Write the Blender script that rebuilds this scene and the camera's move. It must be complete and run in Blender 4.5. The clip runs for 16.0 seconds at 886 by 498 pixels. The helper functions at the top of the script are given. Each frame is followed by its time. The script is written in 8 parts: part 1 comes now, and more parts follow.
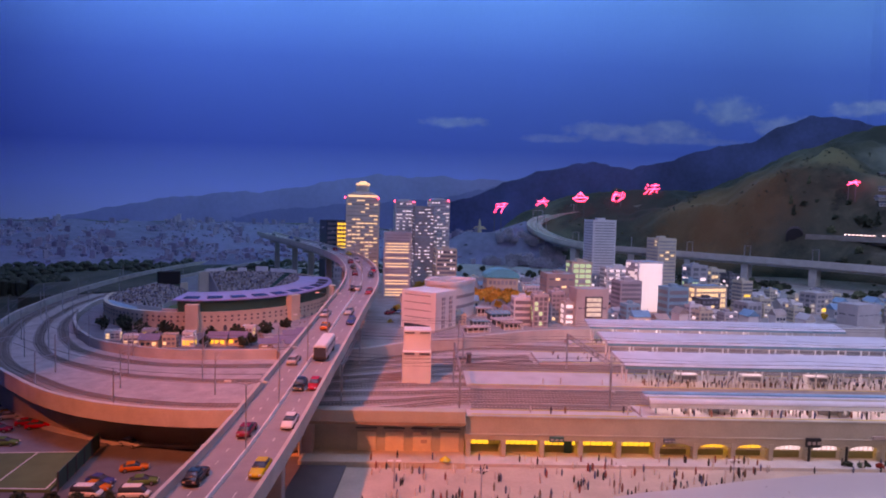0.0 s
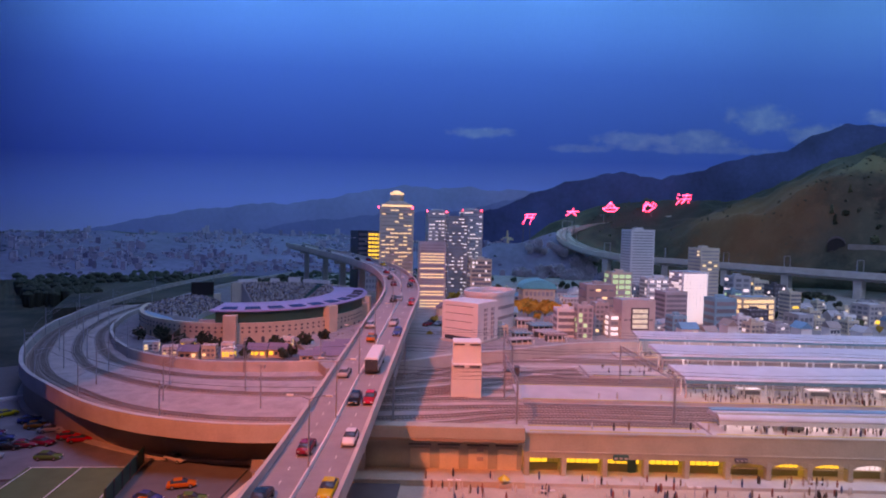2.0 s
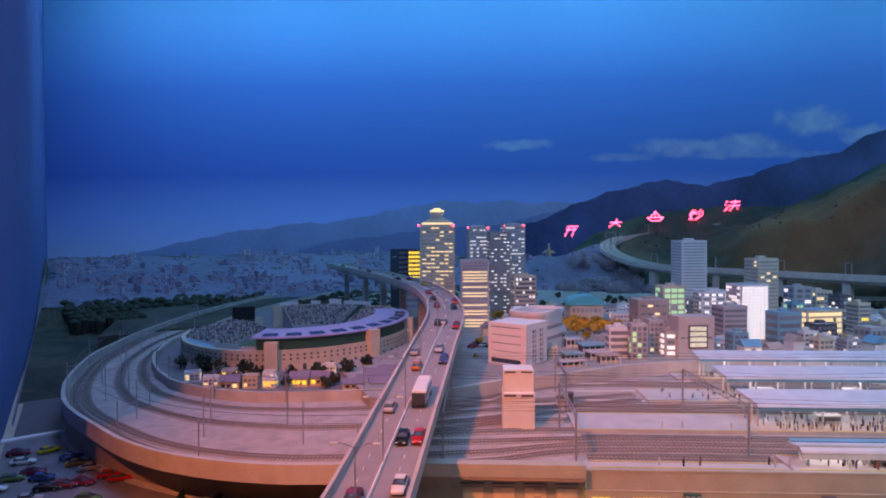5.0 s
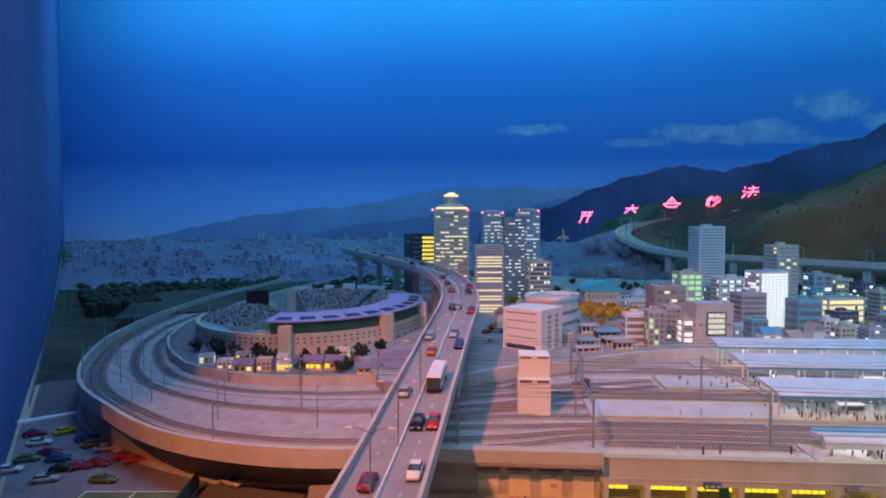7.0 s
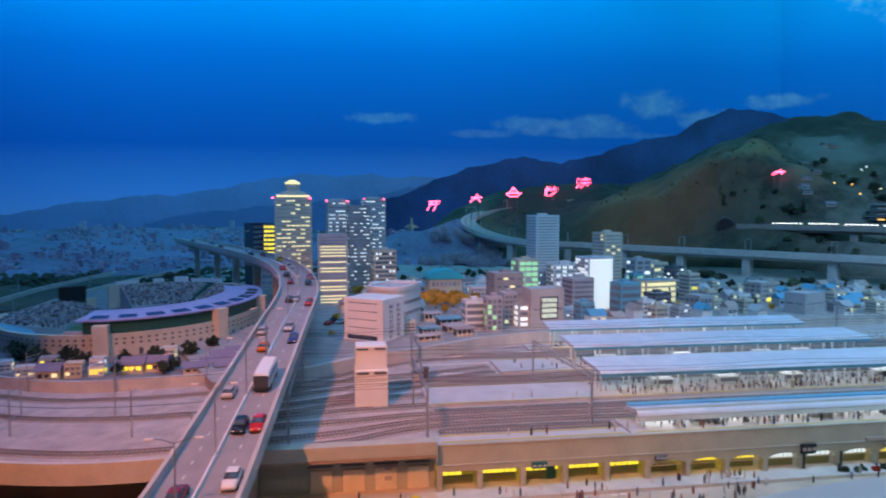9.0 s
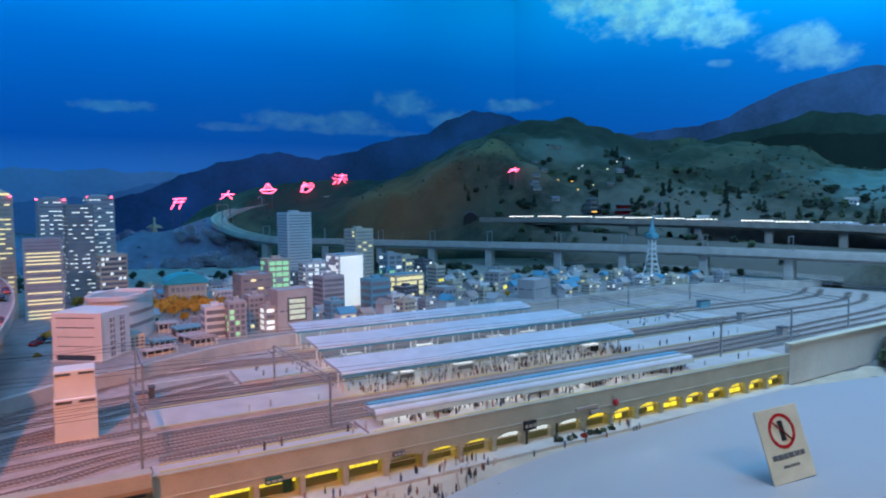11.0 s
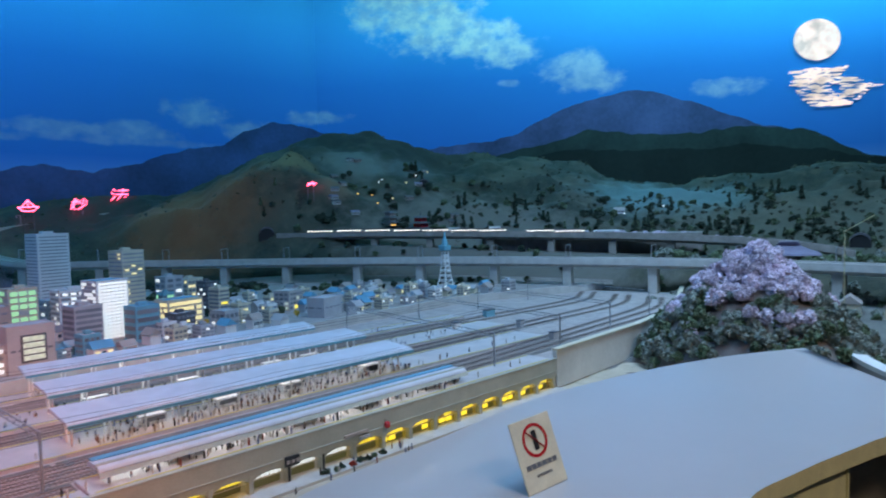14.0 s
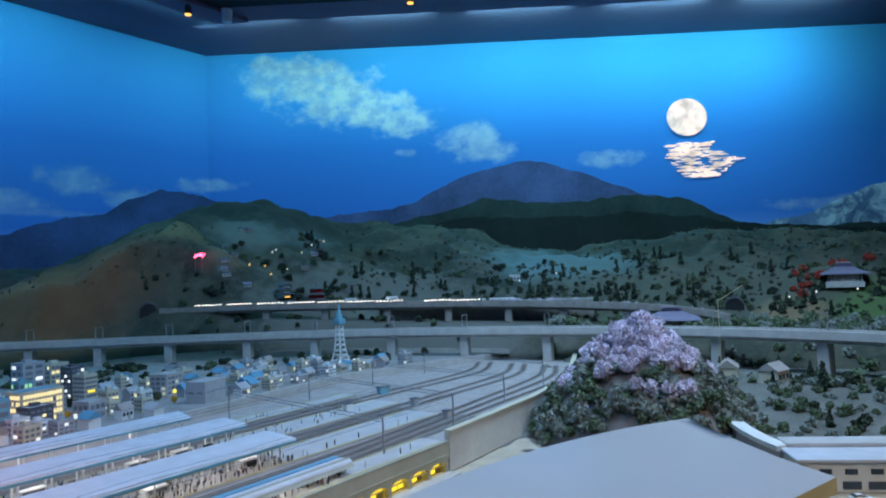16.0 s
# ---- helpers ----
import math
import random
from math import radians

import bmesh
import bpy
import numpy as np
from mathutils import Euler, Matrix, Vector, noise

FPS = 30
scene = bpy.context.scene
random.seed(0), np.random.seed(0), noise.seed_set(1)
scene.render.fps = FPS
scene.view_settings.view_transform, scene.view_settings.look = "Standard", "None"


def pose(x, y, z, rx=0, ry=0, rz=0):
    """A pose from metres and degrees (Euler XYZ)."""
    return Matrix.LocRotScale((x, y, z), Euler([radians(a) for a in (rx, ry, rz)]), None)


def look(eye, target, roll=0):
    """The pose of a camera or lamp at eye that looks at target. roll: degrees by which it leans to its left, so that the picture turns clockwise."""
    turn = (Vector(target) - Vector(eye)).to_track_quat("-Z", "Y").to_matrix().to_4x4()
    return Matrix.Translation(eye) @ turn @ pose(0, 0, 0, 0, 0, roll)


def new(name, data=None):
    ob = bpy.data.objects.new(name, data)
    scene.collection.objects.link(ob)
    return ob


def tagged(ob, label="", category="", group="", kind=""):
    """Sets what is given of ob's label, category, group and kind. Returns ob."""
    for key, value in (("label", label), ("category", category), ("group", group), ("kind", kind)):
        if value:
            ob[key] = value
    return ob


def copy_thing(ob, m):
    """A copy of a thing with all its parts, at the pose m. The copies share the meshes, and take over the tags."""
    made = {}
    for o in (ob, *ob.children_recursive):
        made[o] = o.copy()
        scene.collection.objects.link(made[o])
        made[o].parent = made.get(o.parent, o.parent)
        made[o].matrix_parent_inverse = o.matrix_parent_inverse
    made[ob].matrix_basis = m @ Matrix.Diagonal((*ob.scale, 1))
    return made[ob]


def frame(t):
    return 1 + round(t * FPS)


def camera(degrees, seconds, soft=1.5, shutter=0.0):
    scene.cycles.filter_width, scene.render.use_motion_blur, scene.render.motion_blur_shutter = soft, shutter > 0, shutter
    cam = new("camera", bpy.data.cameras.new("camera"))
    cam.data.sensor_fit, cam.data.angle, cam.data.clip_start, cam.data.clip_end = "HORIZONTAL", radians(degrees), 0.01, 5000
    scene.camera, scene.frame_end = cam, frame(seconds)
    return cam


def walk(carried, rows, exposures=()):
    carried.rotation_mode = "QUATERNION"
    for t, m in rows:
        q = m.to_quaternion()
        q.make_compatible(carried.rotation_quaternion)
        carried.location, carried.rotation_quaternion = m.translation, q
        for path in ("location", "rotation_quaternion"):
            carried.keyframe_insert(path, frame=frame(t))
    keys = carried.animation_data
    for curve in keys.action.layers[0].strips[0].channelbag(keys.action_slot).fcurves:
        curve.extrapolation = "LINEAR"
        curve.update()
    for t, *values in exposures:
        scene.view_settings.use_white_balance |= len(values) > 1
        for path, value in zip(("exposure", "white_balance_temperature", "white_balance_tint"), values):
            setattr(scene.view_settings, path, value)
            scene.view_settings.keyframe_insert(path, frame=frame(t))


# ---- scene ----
# ---- camera ----
PATH = [
    (0, (-0.1081, -1.4279, 0.5439), (-0.0406, 0.5673, 0.4239), 1.55),
    (0.5, (-0.1298, -1.4224, 0.5402), (-0.0289, 0.5714, 0.4206), 2.02),
    (1, (-0.1569, -1.4055, 0.5325), (-0.1392, 0.5915, 0.4234), 1.95),
    (1.5, (-0.1802, -1.3996, 0.5290), (-0.1749, 0.5985, 0.4403), 0.74),
    (2, (-0.1863, -1.3653, 0.5280), (-0.1782, 0.6329, 0.4446), 1.39),
    (2.5, (-0.1825, -1.3072, 0.5384), (-0.2362, 0.6909, 0.4699), 2.13),
    (3, (-0.1889, -1.2898, 0.5392), (-0.3019, 0.7067, 0.5058), 1.42),
    (3.5, (-0.2104, -1.2853, 0.5484), (-0.3572, 0.7091, 0.5229), 0.08),
    (4, (-0.2082, -1.2873, 0.5505), (-0.3348, 0.7085, 0.5191), 0.43),
    (4.2, (-0.2005, -1.2932, 0.5524), (-0.3033, 0.7039, 0.5171), -0.18),
    (6.3, (-0.2178, -1.2517, 0.5370), (-0.3617, 0.7416, 0.4600), -0.00),
    (6.5, (-0.2181, -1.2508, 0.5369), (-0.3688, 0.7414, 0.4459), 0.54),
    (7, (-0.2132, -1.2592, 0.5414), (-0.3622, 0.7334, 0.4545), -0.03),
    (7.5, (-0.2099, -1.2607, 0.5427), (-0.3417, 0.7330, 0.4553), 0.29),
    (8, (-0.1991, -1.2587, 0.5419), (-0.1978, 0.7392, 0.4516), 0.38),
    (8.5, (-0.1879, -1.2379, 0.5411), (-0.0144, 0.7516, 0.4335), 0.42),
    (9, (-0.1710, -1.2227, 0.5412), (0.1274, 0.7512, 0.4199), 0.08),
    (9.5, (-0.1452, -1.2107, 0.5423), (0.3202, 0.7295, 0.4055), -0.43),
    (10, (-0.1175, -1.1970, 0.5411), (0.5493, 0.6831, 0.3966), -0.44),
    (10.2, (-0.1120, -1.1979, 0.5440), (0.6372, 0.6506, 0.3962), -0.44),
    (12.3, (-0.0083, -1.1796, 0.5473), (1.1418, 0.4530, 0.4394), -1.63),
    (12.5, (0.0071, -1.1825, 0.5479), (1.1908, 0.4258, 0.4380), -1.87),
    (13, (0.0302, -1.1914, 0.5478), (1.3008, 0.3490, 0.4341), -1.76),
    (13.5, (0.0483, -1.2044, 0.5515), (1.3886, 0.2751, 0.4315), -1.85),
    (14, (0.0688, -1.2037, 0.5529), (1.4782, 0.2112, 0.4456), -1.52),
    (14.5, (0.0898, -1.2042, 0.5560), (1.5911, 0.1144, 0.4716), -1.24),
    (15, (0.1227, -1.1973, 0.5636), (1.6913, 0.0424, 0.5112), -1.32),
    (15.5, (0.1366, -1.2024, 0.5792), (1.7359, -0.0014, 0.5911), -2.03),
    (16, (0.1418, -1.2100, 0.5957), (1.7478, -0.0205, 0.6733), -2.44),
]
EXPOSURE = [(0, 0.0, 9000, 75), (1.5, 0.0, 8700, 67), (3.5, 0.0, 8300, 55), (6.5, 0.15, 7300, 19), (10, 0.08, 6400, 8), (12.5, 0.03, 6600, 12), (16, 0.05, 7300, 16)]
cam = camera(68.44, 16.0, soft=1.9, shutter=0.5)
walk(cam, [(t, look(e, g, r)) for t, e, g, r in PATH], EXPOSURE)

# ---- world and lamps ----
world = bpy.data.worlds.new("room_dark")
scene.world = world
world.use_nodes = True
world.node_tree.nodes["Background"].inputs[0].default_value = (0.02, 0.03, 0.06, 1)
world.node_tree.nodes["Background"].inputs[1].default_value = 0.3


def area_lamp(name, eye, target, sx, sy, watts, colour, spread=180):
    data = bpy.data.lights.new(name, "AREA")
    data.shape, data.size, data.size_y, data.energy, data.color = "RECTANGLE", sx, sy, watts, colour
    data.spread = radians(spread)
    ob = new(name, data)
    ob.matrix_world = look(eye, target)
    return ob


def spot_lamp(name, eye, target, watts, colour, angle, blend=0.8, size=0.1):
    data = bpy.data.lights.new(name, "SPOT")
    data.energy, data.color, data.spot_size, data.spot_blend, data.shadow_soft_size = watts, colour, radians(angle), blend, size
    ob = new(name, data)
    ob.matrix_world = look(eye, target)
    return ob


CEIL = 3.22
# stage lamps in the ceiling slot, wall washers along the two painted walls
area_lamp("stage_lamp", (1.0, -0.35, CEIL - 0.12), (1.2, 1.0, 0), 3.2, 1.4, 45, (0.19, 0.53, 1.0), 130)
area_lamp("stage_lamp", (2.8, -0.5, CEIL - 0.12), (4.2, 0.0, 0.1), 1.4, 1.6, 104, (0.34, 0.64, 1.0), 140)
area_lamp("stage_lamp", (-0.8, 0.6, CEIL - 0.12), (-0.9, 1.8, 0), 1.4, 1.6, 22, (0.24, 0.42, 1.0), 130)
area_lamp("stage_lamp", (1.8, 3.0, CEIL - 0.12), (2.2, 4.6, 0.4), 3.0, 0.6, 4, (0.35, 0.58, 1.0), 140)
spot_lamp("warm_spot", (-1.4, -2.35, 2.6), (-0.17, 0.48, 0.08), 490, (1.0, 0.30, 0.12), 33, 1.0, 0.05)
spot_lamp("hill_spot", (1.6, 1.6, CEIL - 0.15), (2.25, 3.75, 0.55), 52, (1.0, 0.40, 0.16), 30, 1.0, 0.12)
spot_lamp("station_spot", (1.0, -1.5, CEIL - 0.15), (1.0, -0.08, 0.03), 52, (1.0, 0.84, 0.60), 36, 1.0, 0.12)
# unseen fill lamp over the visitors, added to brighten the counter edge
area_lamp("visitor_fill_lamp", (0.9, -3.4, CEIL - 0.08), (1.4, -1.15, -0.2), 2.0, 0.4, 8, (1.0, 0.90, 0.74), 60)
spot_lamp("valley_spot", (3.6, 0.2, CEIL - 0.15), (5.1, 1.7, 0.55), 110, (0.14, 0.40, 1.0), 42, 1.0, 0.12)
WASH = (0.06, 0.63, 0.93)
for x, w in ((-3.6, 25), (-2.1, 30), (-0.6, 30), (0.9, 30), (2.4, 25), (3.7, 9)):
    area_lamp("wall_washer", (x, 4.30, CEIL - 0.05), (x, 5.31, 1.0), 1.2, 0.15, w, WASH)
for k, w in ((0.10, 11), (0.28, 17), (0.46, 21), (0.64, 24), (0.82, 26)):
    p = Vector((4.52, 5.31, 0)).lerp(Vector((8.97, -0.9, 0)), k)
    area_lamp("wall_washer", (p.x - 0.82, p.y - 0.58, CEIL - 0.05), (p.x, p.y, 1.75), 1.0, 0.15, w, (0.16, 0.72, 0.95))
area_lamp("wall_washer", (-2.2, 2.9, CEIL - 0.05), (-3.3, 3.1, 1.6), 0.8, 0.15, 14, (0.24, 0.55, 1.0))


# ---- materials ----
def material(name, colour, rough=0.7, metal=0.0, grain=0.12, size=40.0, stain=0.15, bump=0.15, emit=None, strength=0.0, spread=0.0):
    m = bpy.data.materials.new(name)
    m.use_nodes = True
    nt = m.node_tree
    b = nt.nodes["Principled BSDF"]
    b.inputs["Roughness"].default_value, b.inputs["Metallic"].default_value = rough, metal
    co = nt.nodes.new("ShaderNodeTexCoord")
    n1 = nt.nodes.new("ShaderNodeTexNoise")
    n1.inputs["Scale"].default_value, n1.inputs["Detail"].default_value = size * 6, 5
    n2 = nt.nodes.new("ShaderNodeTexNoise")
    n2.inputs["Scale"].default_value, n2.inputs["Detail"].default_value = size * 0.5, 4
    geo = nt.nodes.new("ShaderNodeNewGeometry")
    for n in (n1, n2):
        nt.links.new(geo.outputs["Position"], n.inputs["Vector"])

    def math_node(op, a, c):
        n = nt.nodes.new("ShaderNodeMath")
        n.operation = op
        for i, v in enumerate((a, c)):
            if hasattr(v, "links"):
                nt.links.new(v, n.inputs[i])
            else:
                n.inputs[i].default_value = v
        return n.outputs[0]

    f = math_node("MULTIPLY", math_node("SUBTRACT", n1.outputs[0], 0.5), grain * 2)
    g = math_node("MULTIPLY", math_node("SUBTRACT", n2.outputs[0], 0.5), stain * 3)
    value = math_node("ADD", math_node("ADD", f, g), 1.0)
    if spread:
        info = nt.nodes.new("ShaderNodeObjectInfo")
        value = math_node("ADD", value, math_node("MULTIPLY", math_node("SUBTRACT", info.outputs["Random"], 0.5), spread))
    hsv = nt.nodes.new("ShaderNodeHueSaturation")
    hsv.inputs["Color"].default_value = (*colour, 1)
    nt.links.new(value, hsv.inputs["Value"])
    nt.links.new(hsv.outputs[0], b.inputs["Base Color"])
    if bump:
        bp = nt.nodes.new("ShaderNodeBump")
        bp.inputs["Strength"].default_value, bp.inputs["Distance"].default_value = bump, 0.002
        nt.links.new(n1.outputs[0], bp.inputs["Height"])
        nt.links.new(bp.outputs[0], b.inputs["Normal"])
    if emit:
        b.inputs["Emission Color"].default_value = (*emit, 1)
        b.inputs["Emission Strength"].default_value = strength
    return m


M = {}


def mt(name, *a, **k):
    M[name] = material(name, *a, **k)


mt("concrete", (0.51, 0.48, 0.45), 0.85, stain=0.2)
mt("tan_wall", (0.36, 0.29, 0.22), 0.85)
mt("pale_wall", (0.42, 0.41, 0.34), 0.8)
mt("asphalt", (0.13, 0.125, 0.13), 0.9, size=60)
mt("sand", (0.34, 0.31, 0.30), 0.95, grain=0.3, size=30, stain=0.3)
mt("lot_ground", (0.20, 0.19, 0.21), 0.9, size=40, stain=0.3)
mt("bank_earth", (0.26, 0.235, 0.22), 0.95, grain=0.4, size=14, stain=0.45)
mt("road", (0.30, 0.28, 0.29), 0.85, size=60)
mt("plaza", (0.52, 0.43, 0.33), 0.85, size=25, stain=0.25)
mt("ballast", (0.34, 0.30, 0.28), 0.95, grain=0.5, size=90, bump=0.6)
mt("deck", (0.43, 0.37, 0.35), 0.92, grain=0.3, size=60, stain=0.25, bump=0.3)
mt("rail", (0.27, 0.22, 0.21), 0.55, 0.0)
mt("sleeper", (0.24, 0.20, 0.185), 0.9)
mt("platform", (0.52, 0.49, 0.49), 0.8)
mt("platform_edge", (0.55, 0.45, 0.16), 0.8)
mt("canopy", (0.62, 0.64, 0.70), 0.45, grain=0.05)
mt("canopy_blue", (0.13, 0.38, 0.48), 0.5, grain=0.05)
mt("white", (0.80, 0.79, 0.77), 0.6, grain=0.05, stain=0.08)
mt("white_table", (0.47, 0.44, 0.44), 0.3, grain=0.02, stain=0.05, size=6, bump=0.0)
mt("table_edge", (0.70, 0.64, 0.38), 0.5)
mt("cream", (0.66, 0.58, 0.44), 0.8)
# orange light falling on the tower sculpture, kept as a base colour
mt("orange_light_tint", (0.62, 0.40, 0.27), 0.8)
mt("turquoise", (0.05, 0.52, 0.60), 0.5)
mt("brick_grey", (0.42, 0.36, 0.35), 0.8)
mt("brick", (0.42, 0.35, 0.32), 0.85)
mt("brown", (0.50, 0.47, 0.45), 0.8)
mt("grey", (0.46, 0.455, 0.47), 0.8)
mt("dark_grey", (0.11, 0.11, 0.125), 0.7)
mt("teal", (0.18, 0.43, 0.52), 0.6)
mt("blue_roof", (0.12, 0.36, 0.52), 0.55)
mt("purple_roof", (0.34, 0.34, 0.56), 0.5)
mt("purple_tile", (0.22, 0.19, 0.27), 0.7)
mt("tile_roof", (0.27, 0.25, 0.27), 0.7)
mt("green_panel", (0.02, 0.11, 0.09), 0.6)
mt("black", (0.015, 0.015, 0.018), 0.5)
mt("glass_mid", (0.21, 0.22, 0.25), 0.3, grain=0.05, stain=0.2, bump=0, spread=0.5)
mt("glass_pale", (0.38, 0.37, 0.37), 0.4, grain=0.05, stain=0.2, bump=0, spread=0.3)
mt("glass_warm", (0.50, 0.44, 0.33), 0.5, grain=0.05, stain=0.2, bump=0, spread=0.3)
# the haze of distance is mixed into this plain's colour
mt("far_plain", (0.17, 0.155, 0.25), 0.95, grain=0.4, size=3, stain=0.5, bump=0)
mt("glass_dark", (0.05, 0.07, 0.10), 0.15, grain=0.02, stain=0.05, bump=0)
mt("metal", (0.42, 0.42, 0.43), 0.45, 0.7)
mt("dark_metal", (0.12, 0.12, 0.13), 0.5, 0.6)
mt("tyre", (0.02, 0.02, 0.02), 0.9)
mt("lit_warm", (0.6, 0.5, 0.25), 0.5, emit=(1.0, 0.88, 0.44), strength=0.95, stain=0.3, size=120)
mt("lit_yellow", (0.6, 0.5, 0.1), 0.5, emit=(1.0, 0.80, 0.04), strength=1.15, stain=0.5, size=160, grain=0.4)
mt("lit_white", (0.7, 0.7, 0.7), 0.5, emit=(0.85, 0.97, 1.0), strength=0.9, stain=0.2)
mt("lit_pale", (0.5, 0.52, 0.45), 0.5, emit=(0.80, 0.95, 0.72), strength=0.4, stain=0.6, size=150, grain=0.4)
mt("lit_green", (0.4, 0.6, 0.3), 0.5, emit=(0.35, 0.95, 0.50), strength=0.6)
mt("lit_orange", (0.6, 0.35, 0.1), 0.5, emit=(1.0, 0.55, 0.12), strength=1.6)
mt("tube_light", (0.8, 0.8, 0.8), 0.5, emit=(0.88, 0.97, 1.0), strength=9)
mt("train_light", (0.8, 0.8, 0.8), 0.5, emit=(1.0, 0.97, 0.86), strength=3.0)
# concrete darkened to carry the dimmer light at the foot of the hills
mt("concrete_dimmed", (0.27, 0.24, 0.22), 0.9, stain=0.3)
mt("wall_white", (0.62, 0.61, 0.58), 0.75, stain=0.2, size=12)
mt("recess", (0.30, 0.50, 0.60), 0.7)
mt("blue_cap", (0.12, 0.18, 0.42), 0.4)
mt("trackbed", (0.17, 0.155, 0.145), 0.95, grain=0.4, size=80, stain=0.4, bump=0.5)
mt("garden_soil", (0.15, 0.15, 0.135), 0.95, grain=0.4, size=14, stain=0.5)
mt("pale_grey", (0.52, 0.51, 0.51), 0.75)
mt("neon_red", (0.6, 0.05, 0.08), 0.5, emit=(1.0, 0.07, 0.16), strength=11.0)
# olive stands in for the dim yellow glow of the lit arcade interior
mt("olive_panel", (0.26, 0.25, 0.10), 0.6)
mt("red_lamp", (0.6, 0.05, 0.05), 0.5, emit=(1.0, 0.1, 0.2), strength=6.0)
mt("moonlight", (0.22, 0.21, 0.20), 0.8, emit=(1.0, 0.93, 0.86), strength=0.0, stain=0.6, size=9, bump=0)
mt("field_green", (0.10, 0.16, 0.07), 0.95, stain=0.2)
mt("soil", (0.20, 0.17, 0.16), 0.95, grain=0.3, size=30)
mt("trunk", (0.09, 0.06, 0.045), 0.9)
mt("leaf_dark", (0.035, 0.055, 0.035), 0.9, spread=0.6, grain=0.4)
mt("leaf_green", (0.11, 0.15, 0.085), 0.9, spread=0.6, grain=0.4)
mt("leaf_grey", (0.27, 0.30, 0.26), 0.9, spread=0.5, grain=0.4)
mt("leaf_orange", (0.58, 0.33, 0.05), 0.9, spread=0.5, grain=0.4)
mt("leaf_red", (0.45, 0.05, 0.03), 0.9, spread=0.5, grain=0.4)
mt("blossom", (0.72, 0.61, 0.71), 0.9, spread=0.4, grain=0.3)
mt("blossom_dim", (0.40, 0.34, 0.40), 0.9, spread=0.5, grain=0.4)
mt("line_white", (0.75, 0.75, 0.72), 0.8)
mt("ceiling", (0.24, 0.14, 0.21), 0.9, stain=0.05, bump=0)
mt("void", (0.012, 0.012, 0.014), 0.9)
mt("side_wall", (0.06, 0.16, 0.42), 0.85, stain=0.1, size=4, bump=0.05)
for car_colour, rgb in (("white", (0.75, 0.75, 0.75)), ("red", (0.5, 0.02, 0.03)), ("black", (0.015, 0.015, 0.02)), ("silver", (0.45, 0.45, 0.47)),
                        ("yellow", (0.65, 0.5, 0.02)), ("blue", (0.04, 0.07, 0.25)), ("orange", (0.6, 0.16, 0.02)), ("maroon", (0.25, 0.02, 0.05)), ("green", (0.10, 0.2, 0.06))):
    mt("paint_" + car_colour, rgb, 0.22, grain=0.02, stain=0.03, bump=0)
for i, rgb in enumerate(((0.05, 0.045, 0.045), (0.28, 0.08, 0.06), (0.08, 0.10, 0.19), (0.60, 0.55, 0.50), (0.20, 0.13, 0.09))):
    mt("coat_%d" % i, rgb, 0.8, grain=0.05)


# the moon's face: glowing, with grey seas
nt = M["moonlight"].node_tree
sea = nt.nodes.new("ShaderNodeTexNoise")
sea.inputs["Scale"].default_value, sea.inputs["Detail"].default_value = 5.5, 5
spot_geo = nt.nodes.new("ShaderNodeNewGeometry")
nt.links.new(spot_geo.outputs["Position"], sea.inputs["Vector"])
seas = nt.nodes.new("ShaderNodeMapRange")
for key, v in (("From Min", 0.42), ("From Max", 0.60), ("To Min", 0.98), ("To Max", 0.50)):
    seas.inputs[key].default_value = v
nt.links.new(sea.outputs[0], seas.inputs["Value"])
nt.links.new(seas.outputs[0], nt.nodes["Principled BSDF"].inputs["Emission Strength"])
nt.nodes["Principled BSDF"].inputs["Emission Color"].default_value = (0.98, 0.84, 0.78, 1)


